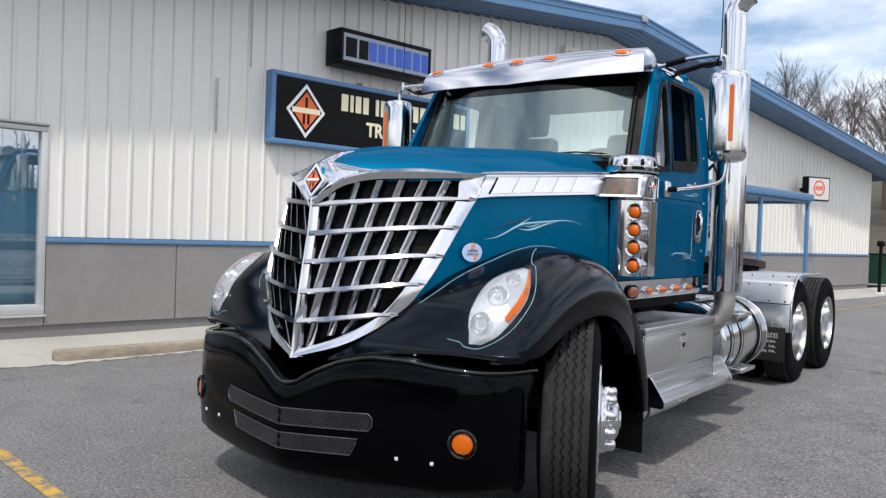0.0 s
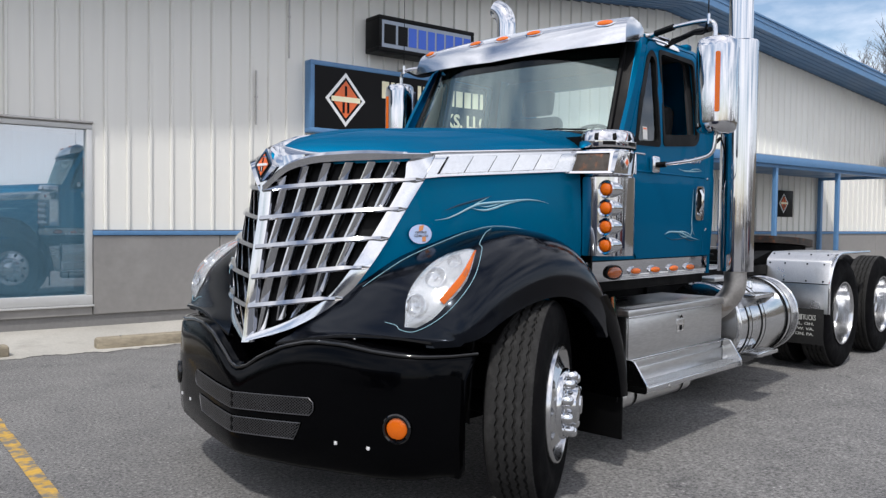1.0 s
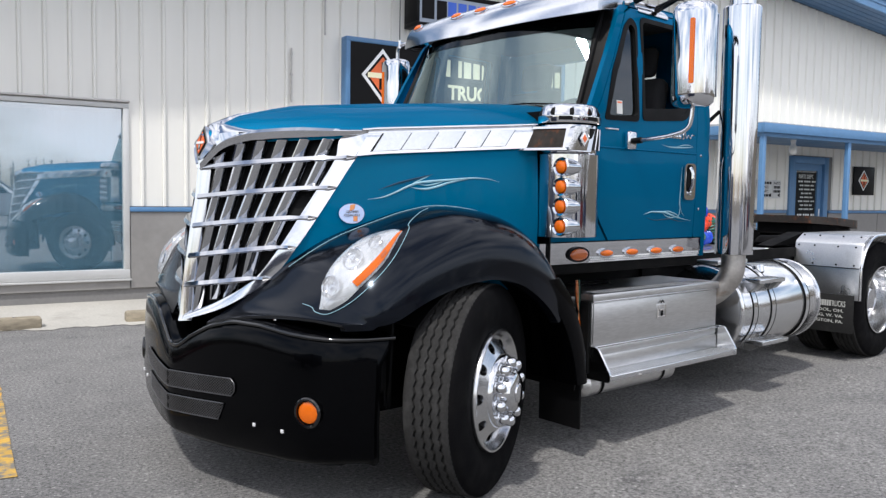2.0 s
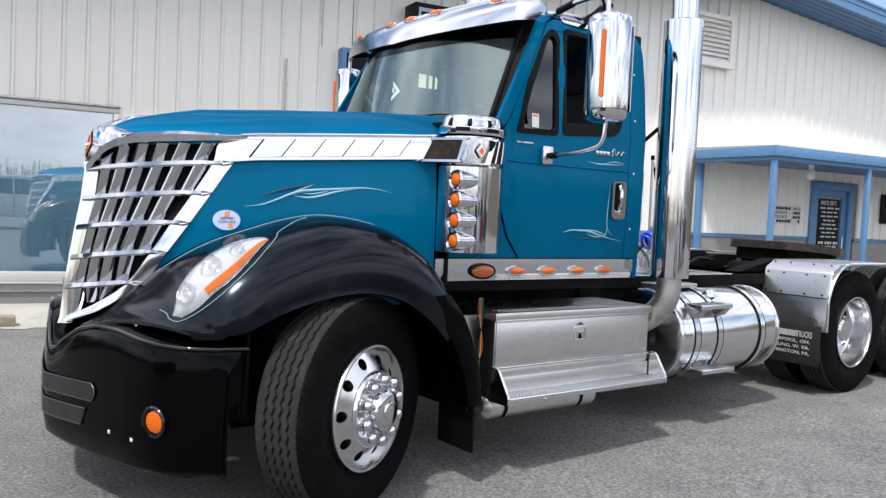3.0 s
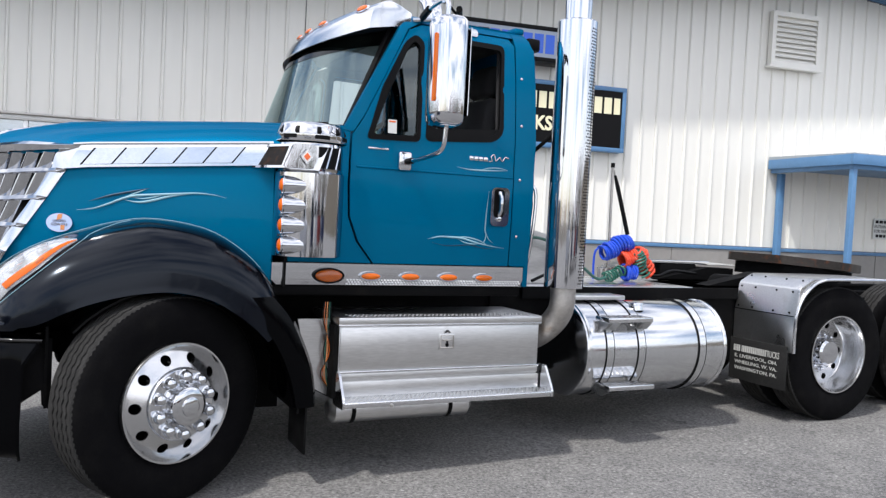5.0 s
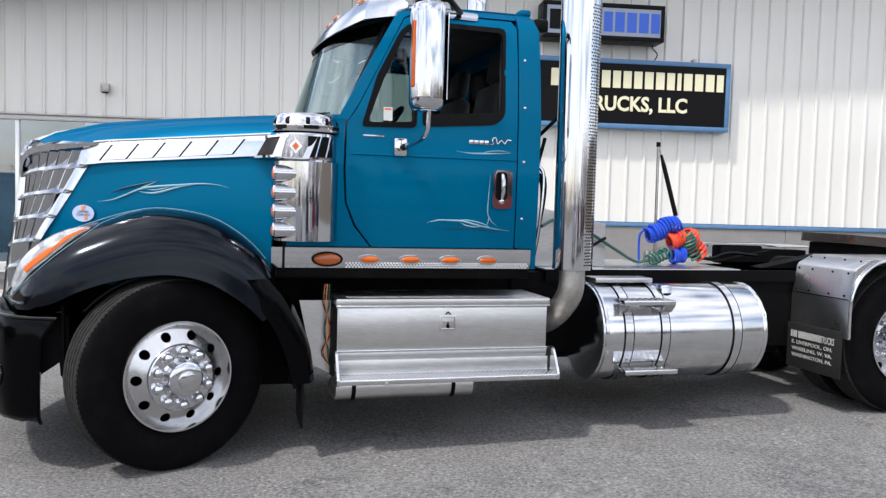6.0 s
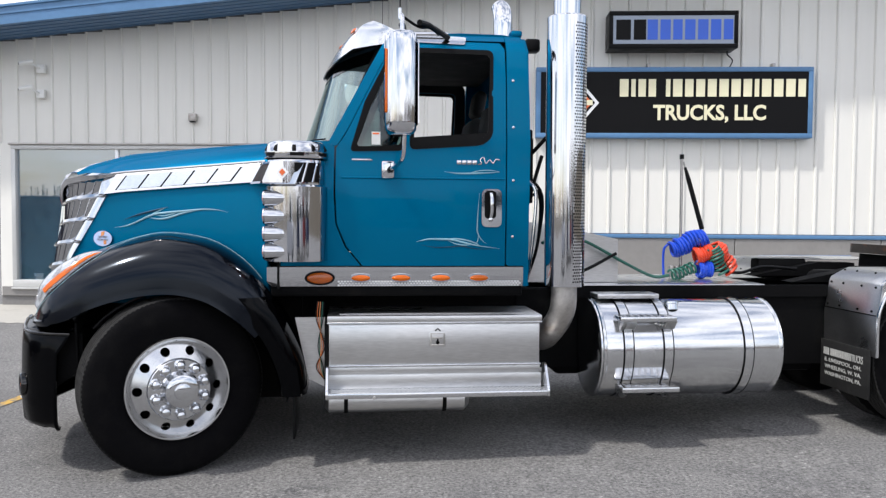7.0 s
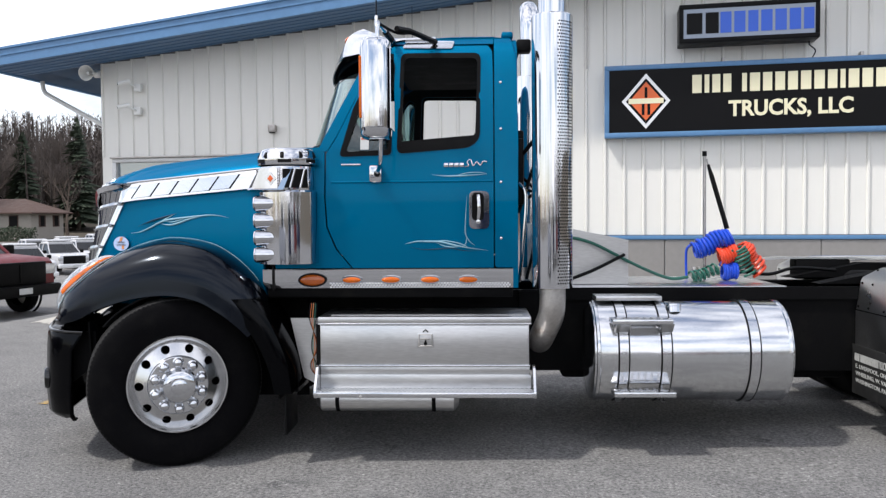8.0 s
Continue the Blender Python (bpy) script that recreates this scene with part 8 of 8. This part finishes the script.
def plant_trees():
    kinds = []
    for k in range(4):
        t = thing("bare_tree", "leafless grey-brown tree on the slope", "tree", group="bare trees")
        w, tw = tree_mesh(11 + k, 15.0, 6)
        part("trunk", w, BARK, t)
        part("crown", tw, TWIG, t)
        kinds.append(t)
    rnd = random.Random(5)
    spots = []
    for k in range(10):
        a = radians(rnd.uniform(67, 79))
        r = rnd.uniform(56, 84)
        spots.append((-3.5 + r * math.sin(a), -2.3 + r * math.cos(a), rnd.uniform(0.6, 0.86), 2.5 + (r - 56) * 0.12))
    for k in range(16):
        a = radians(rnd.uniform(-42, -27))
        r = rnd.uniform(95, 130)
        spots.append((2.5 + r * math.sin(a), -4.3 + r * math.cos(a), rnd.uniform(0.6, 0.9), max(0.0, ground_height(2.5 + r * math.sin(a), -4.3 + r * math.cos(a)))))
    for i, (x, y, k, z) in enumerate(spots):
        m = pose(x, y, z - 0.2, 0, 0, rnd.uniform(0, 360))
        t = kinds[i] if i < 4 else copy_thing(kinds[i % 4], m)
        t.matrix_basis = m @ Matrix.Diagonal((k, k, k, 1))


plant_trees()


def build_conifer(x, y, z, h, seed):
    rnd = random.Random(seed)
    t = thing("conifer", "dark green spruce on the slope", "tree", pose(x, y, z), "conifers")
    part("trunk", tube([(0, 0, 0), (0, 0, h)], [h * 0.02, 0.02], 7), BARK, t)
    bm = bmesh.new()
    for k in range(260):
        f = rnd.random() ** 0.8
        zz = h * (0.08 + 0.92 * f)
        reach = h * 0.3 * (1 - f) ** 0.8 + 0.15
        a = rnd.uniform(0, 2 * math.pi)
        r = reach * rnd.uniform(0.6, 1.0)
        c = Vector((math.cos(a), math.sin(a), 0))
        s = Vector((-math.sin(a), math.cos(a), 0))
        tip = c * r + Vector((0, 0, zz - r * 0.35))
        base = Vector((0, 0, zz))
        w = 0.12 + 0.18 * reach
        for q in (-1, 0, 1):
            o = s * w * q
            vs = [bm.verts.new(p) for p in (base + o * 0.2, base.lerp(tip, 0.5) + o + s * w * 0.5, tip + o * 0.6, base.lerp(tip, 0.5) + o - s * w * 0.5 - Vector((0, 0, 0.25)))]
            bm.faces.new(vs)
    part("crown", bm, NEEDLE, t)


for x, y, h, sd in ((-60, 82, 13.5, 1), (-65, 79, 11.5, 2), (-69, 75, 9, 3), (-84, 66, 14, 4)):
    build_conifer(x, y, max(0, ground_height(x, y)), h, sd)


def far_woods():
    """Bare woods round the horizon, past counting."""
    rnd = random.Random(9)
    bm = bmesh.new()
    for k in range(4300):
        thick = k >= 3200
        a = rnd.uniform(0, 2 * math.pi) if not thick else radians(rnd.uniform(-46, -22))
        near = math.cos(a) > -0.15 or math.sin(a) > 0.3
        r = rnd.uniform(120, 175) if thick else rnd.uniform(100, 175) if near else rnd.uniform(230, 330)
        x, y = r * math.sin(a), r * math.cos(a)
        if 20 < math.degrees(math.atan2(x, y)) < 100 and r < 110:
            continue
        z = ground_height(x, y) - 0.5
        h = rnd.uniform(8, 14) if near else rnd.uniform(6, 9)
        base = Vector((x, y, z))
        lean = Vector((rnd.uniform(-0.06, 0.06), rnd.uniform(-0.06, 0.06), 1))
        add_tube(bm, [base, base + lean * h * 0.5, base + lean * h], [0.2, 0.12, 0.03] if near else [0.12, 0.06, 0.01], 3, caps=False)
        for j in range(75 if thick or math.cos(a) < -0.15 else 30):
            f = rnd.uniform(0.05 if thick else 0.25, 0.98)
            p = base + lean * h * f
            b = rnd.uniform(0, 2 * math.pi)
            ln = h * (rnd.uniform(0.05, 0.16) if thick or math.cos(a) < -0.15 else rnd.uniform(0.035, 0.09)) * (1.15 - f * 0.7)
            q = p + Vector((math.cos(b) * ln, math.sin(b) * ln, ln * rnd.uniform(0.5, 1.2)))
            s = Vector((-math.sin(b), math.cos(b), 0)) * rnd.uniform(0.035, 0.09)
            m = p.lerp(q, 0.6)
            vs = [bm.verts.new(v) for v in (p, m + s, q, m - s)]
            bm.faces.new(vs)
    tagged(part("far_woods", bm, TWIG), "bare brown woods on the far slopes", "woods", kind="stuff")


far_woods()


def build_house():
    h = thing("house", "beige house with a brown hipped roof among trees", "house", pose(-63.5, 70.7, -0.4))
    part("wall", box(-8, 8, -2.5, 2.5, -0.3, 2.8), PALEWALL, h)
    bm = bmesh.new()
    vs = [bm.verts.new(p) for p in ((-8.7, -3.2, 2.78), (8.7, -3.2, 2.78), (8.7, 3.2, 2.78), (-8.7, 3.2, 2.78), (-5.4, 0, 4.25), (5.4, 0, 4.25))]
    for f in ((0, 1, 5, 4), (1, 2, 5), (2, 3, 4, 5), (3, 0, 4), (0, 1, 2, 3)):
        bm.faces.new([vs[i] for i in f])
    roof = part("roof", bm, SHINGLE, h)
    part("eave_board", box(-8.72, 8.72, -3.22, 3.22, 2.66, 2.775), SHINGLE, roof)
    for x in (-6.2, -3.2, 0.8, 3.6, 6.0):
        w = part("window", box(x - 0.55, x + 0.55, -2.56, -2.5, 1.2, 2.5), SHINGLE, h)
        part("pane", box(x - 0.46, x + 0.46, -2.58, -2.562, 1.29, 2.41), PLASTIC, w)
    for y in (-0.85, 1.3):
        w = part("window", box(8.0, 8.06, y - 0.5, y + 0.5, 1.3, 2.5), SHINGLE, h)
        part("pane", box(8.062, 8.08, y - 0.3, y + 0.3, 1.38, 2.42), PLASTIC, w)
    part("door", box(-1.6, -0.7, -2.56, -2.5, 0.1, 2.1), BLOCK, h)


build_house()


def build_hedge():
    """A dark clipped hedge below the house, of many small leaves."""
    rnd = random.Random(21)
    bm = bmesh.new()
    for k in range(5200):
        u, v = rnd.uniform(0, 16), rnd.uniform(0, 1)
        top = 1.5 + 0.35 * noise.noise((u * 0.9, 1.3, 0)) + 0.2 * noise.noise((u * 2.7, 5.1, 0))
        c = Vector((-16 + u, rnd.uniform(-0.6, 0.6), top * v))
        d = Vector((rnd.uniform(-1, 1), rnd.uniform(-1, 1), rnd.uniform(-1, 1))).normalized()
        e = d.orthogonal().normalized() * 0.05
        bm.faces.new([bm.verts.new(p) for p in (c - d * 0.12, c + e, c + d * 0.12, c - e)])
    hd = thing("hedge", "dark green clipped hedge in front of the house", "hedge", pose(-53.0, 65.5, ground_height(-58, 65) - 0.05))
    part("foliage", bm, NEEDLE, hd)


build_hedge()


def build_pickup(paint, label, m, service=False, group=""):
    """A pickup truck, its front to -x, on the ground at z = 0."""
    p = thing("pickup_truck", label, "pickup truck", m, group)
    def loft(name, sects, mat, parent=p):
        rows = []
        for x, w, z0, z1, r in sects:
            o = rounded([(-w, z0), (w, z0), (w * 0.97, z1), (-w * 0.97, z1)], r, 3)
            rows.append([(x, u, v) for u, v in o + o[:1]])
        bm = sheet(rows)
        for ring in (rows[0], rows[-1]):
            bm.faces.new([bm.verts.new(q) for q in ring[:-1]])
        return part(name, bm, mat, parent)
    loft("hood", [(-2.62, 0.9, 0.62, 1.12, 0.1), (-2.5, 0.95, 0.55, 1.2, 0.1), (-1.4, 0.98, 0.5, 1.27, 0.1)], paint)
    loft("cab", [(-1.4, 0.98, 0.45, 1.25, 0.08), (0.35, 0.98, 0.45, 1.27, 0.08)], paint)
    loft("roof", [(-0.75, 0.74, 1.78, 1.9, 0.05), (-0.5, 0.78, 1.8, 1.95, 0.06), (0.2, 0.78, 1.8, 1.94, 0.06), (0.35, 0.74, 1.78, 1.88, 0.05)], paint)
    bm = bmesh.new()
    vs = [bm.verts.new(q) for q in ((-1.35, -0.92, 1.26), (0.38, -0.92, 1.27), (0.38, 0.92, 1.27), (-1.35, 0.92, 1.26), (-0.72, -0.74, 1.8), (0.33, -0.74, 1.8), (0.33, 0.74, 1.8), (-0.72, 0.74, 1.8))]
    for f in ((0, 1, 5, 4), (1, 2, 6, 5), (2, 3, 7, 6), (3, 0, 4, 7)):
        bm.faces.new([vs[i] for i in f])
    part("glass_house", bm, CARGLASS, p)
    for s in (-1, 1):
        part("pillar", tube([(-1.36, s * 0.9, 1.25), (-0.73, s * 0.73, 1.82)], 0.035, 6), paint, p)
        part("pillar", tube([(-0.25, s * 0.92, 1.25), (-0.2, s * 0.76, 1.82)], 0.035, 6), paint, p)
        part("pillar", tube([(0.36, s * 0.92, 1.25), (0.34, s * 0.74, 1.84)], 0.04, 6), paint, p)
        part("door_seam", box(-0.27, -0.255, s * 0.975, s * 0.985, 0.55, 1.25), PLASTIC, p)
        part("mirror", box(-1.2, -1.05, s * 1.0, s * 1.2, 1.25, 1.45, bevel=0.03), PLASTIC, p)
        part("headlight", box(-2.64, -2.5, s * 0.62, s * 0.92, 0.85, 1.08, bevel=0.03), LAMP, p)
        for x in (-1.75, 1.75):
            w = new("wheel")
            w.parent = p
            w.matrix_basis = pose(x, s * 0.95, 0.39, 0, 0, 0 if s == -1 else 180)
            part("tyre", turned([(0.24, 0.0), (0.36, -0.02), (0.39, 0.02), (0.39, 0.2), (0.36, 0.23), (0.24, 0.22)], TO_Y, 28), RUBBER, w)
            part("rim", turned([(0.245, 0.0), (0.23, 0.03), (0.1, 0.05), (0.08, 0.0), (0, 0.0)], TO_Y, 24), SILVER, w)
            part("arch", turned([(0.44, -0.015), (0.47, -0.01), (0.47, 0.02), (0.43, 0.02)], TO_Y, 28), PLASTIC, w)
    part("grille", box(-2.66, -2.56, -0.66, 0.66, 0.66, 1.13, bevel=0.03), PLASTIC, p)
    part("grille_bar", box(-2.68, -2.655, -0.03, 0.03, 0.72, 1.08), PLASTIC, p)
    part("bumper", box(-2.78, -2.58, -0.96, 0.96, 0.42, 0.66, bevel=0.05), PLASTIC if not service else SILVER, p)
    part("plate", box(-2.8, -2.781, -0.16, 0.16, 0.48, 0.6), PAPER, p)
    if service:
        part("service_body", box(0.42, 2.75, -1.02, 1.02, 0.6, 1.42, bevel=0.03), paint, p)
        part("roof_rack", box(-0.6, 0.2, -0.7, 0.7, 1.97, 2.05, bevel=0.02), SILVER, p)
    else:
        part("bed", plate([(-0.98, 0.5), (0.98, 0.5), (0.98, 1.27), (0.9, 1.27), (0.9, 0.7), (-0.9, 0.7), (-0.9, 1.27), (-0.98, 1.27)], 2.3, lambda u, v, w: Vector((0.4 + w, u, v))), paint, p)
        part("tailgate", box(2.66, 2.72, -0.95, 0.95, 0.6, 1.27), paint, p)
    return p


def parked(paint, label, r, angle, face, service=False, group=""):
    x, y = 2.48 + r * math.sin(radians(angle)), -4.3 + r * math.cos(radians(angle))
    return build_pickup(paint, label, pose(x, y, ground_height(x, y), 0, 0, face), service, group)


build_pickup(CARRED, "dark red pickup truck with a black grille", pose(-12.0, 10.55, -0.5, 0, 0, 172))


def build_vehicle_stand_in():
    """An out-of-view closed box across the yard, standing in for a reflected dark blue vehicle."""
    t = thing("cargo_trailer", "dark blue box on wheels standing in for a vehicle reflected in the shop window", "trailer", pose(-9.6, -1.2, -0.5, 0, 0, -28))
    part("body", box(-3.0, 3.0, -1.05, 1.05, 0.42, 2.35, bevel=0.06), CARBLUE, t)
    for y in (-1.06, 1.06):
        for x in (-2.95, -1.5, 0, 1.5, 2.95):
            part("rib", box(x - 0.03, x + 0.03, y - 0.012, y + 0.012, 0.45, 2.3), CARBLUE, t)
        part("edge_trim", box(-3.02, 3.02, y - 0.015, y + 0.015, 0.4, 0.47), SILVER, t)
        part("edge_trim", box(-3.02, 3.02, y - 0.015, y + 0.015, 2.27, 2.33), CARBLUE, t)
        for x in (-0.45, 0.45):
            w = part("wheel", turned([(0.0, -0.02), (0.2, -0.02), (0.33, -0.03), (0.36, 0.0), (0.36, 0.18), (0.33, 0.2), (0.0, 0.2)], Matrix.Translation((x, y - (0.02 if y < 0 else 0.16), 0.36)) @ TO_Y, 28), RUBBER, t)
            part("rim", turned([(0.0, -0.045), (0.18, -0.04), (0.2, -0.02)], Matrix.Translation((x, y - (0.02 if y < 0 else 0.16), 0.36)) @ TO_Y, 20), SILVER, w)
        part("side_lamp", box(-2.6, -2.5, y - 0.02, y + 0.02, 0.6, 0.64), AMBER, t)
    part("tongue", tube([(-3.0, 0, 0.45), (-4.2, 0, 0.45)], 0.05, 8), DARK, t)
    part("jack", tube([(-4.0, 0, 0.0), (-4.0, 0, 0.75)], 0.035, 8), SILVER, t)


build_vehicle_stand_in()
build_pickup(CARWHITE, "plain white pickup truck, out of view, placed for reflections", pose(-1.5, -16, 0, 0, 0, 190))
# made-up row of unseen trucks, added to enrich the chrome's reflections
for x, y, face, paint, label in ((5.5, -19, 92, CARBLUE, "dark blue pickup truck, out of view, added for reflections"), (9.0, -19.5, 88, CARWHITE, "plain white pickup truck, out of view, placed for reflections"),
                                 (12.4, -19, 91, CARRED, "dark red pickup truck, out of view, added for reflections"), (17.5, -18, 90, CARBLUE, "dark blue pickup truck, out of view, added for reflections")):
    build_pickup(paint, label, pose(x, y, 0, 0, 0, face), False, "trucks parked across the yard")
for r, angle, turned_to, service in ((47, -39.4, 148, True), (55, -37.3, 150, True), (59, -35.7, 147, True), (64, -38.6, 150, False), (66, -36.7, 148, True), (69, -34.8, 150, False)):
    parked(CARWHITE, "white service pickup with a silver roof rack" if service else "plain white pickup truck", r, angle, turned_to, service, "parked white trucks")
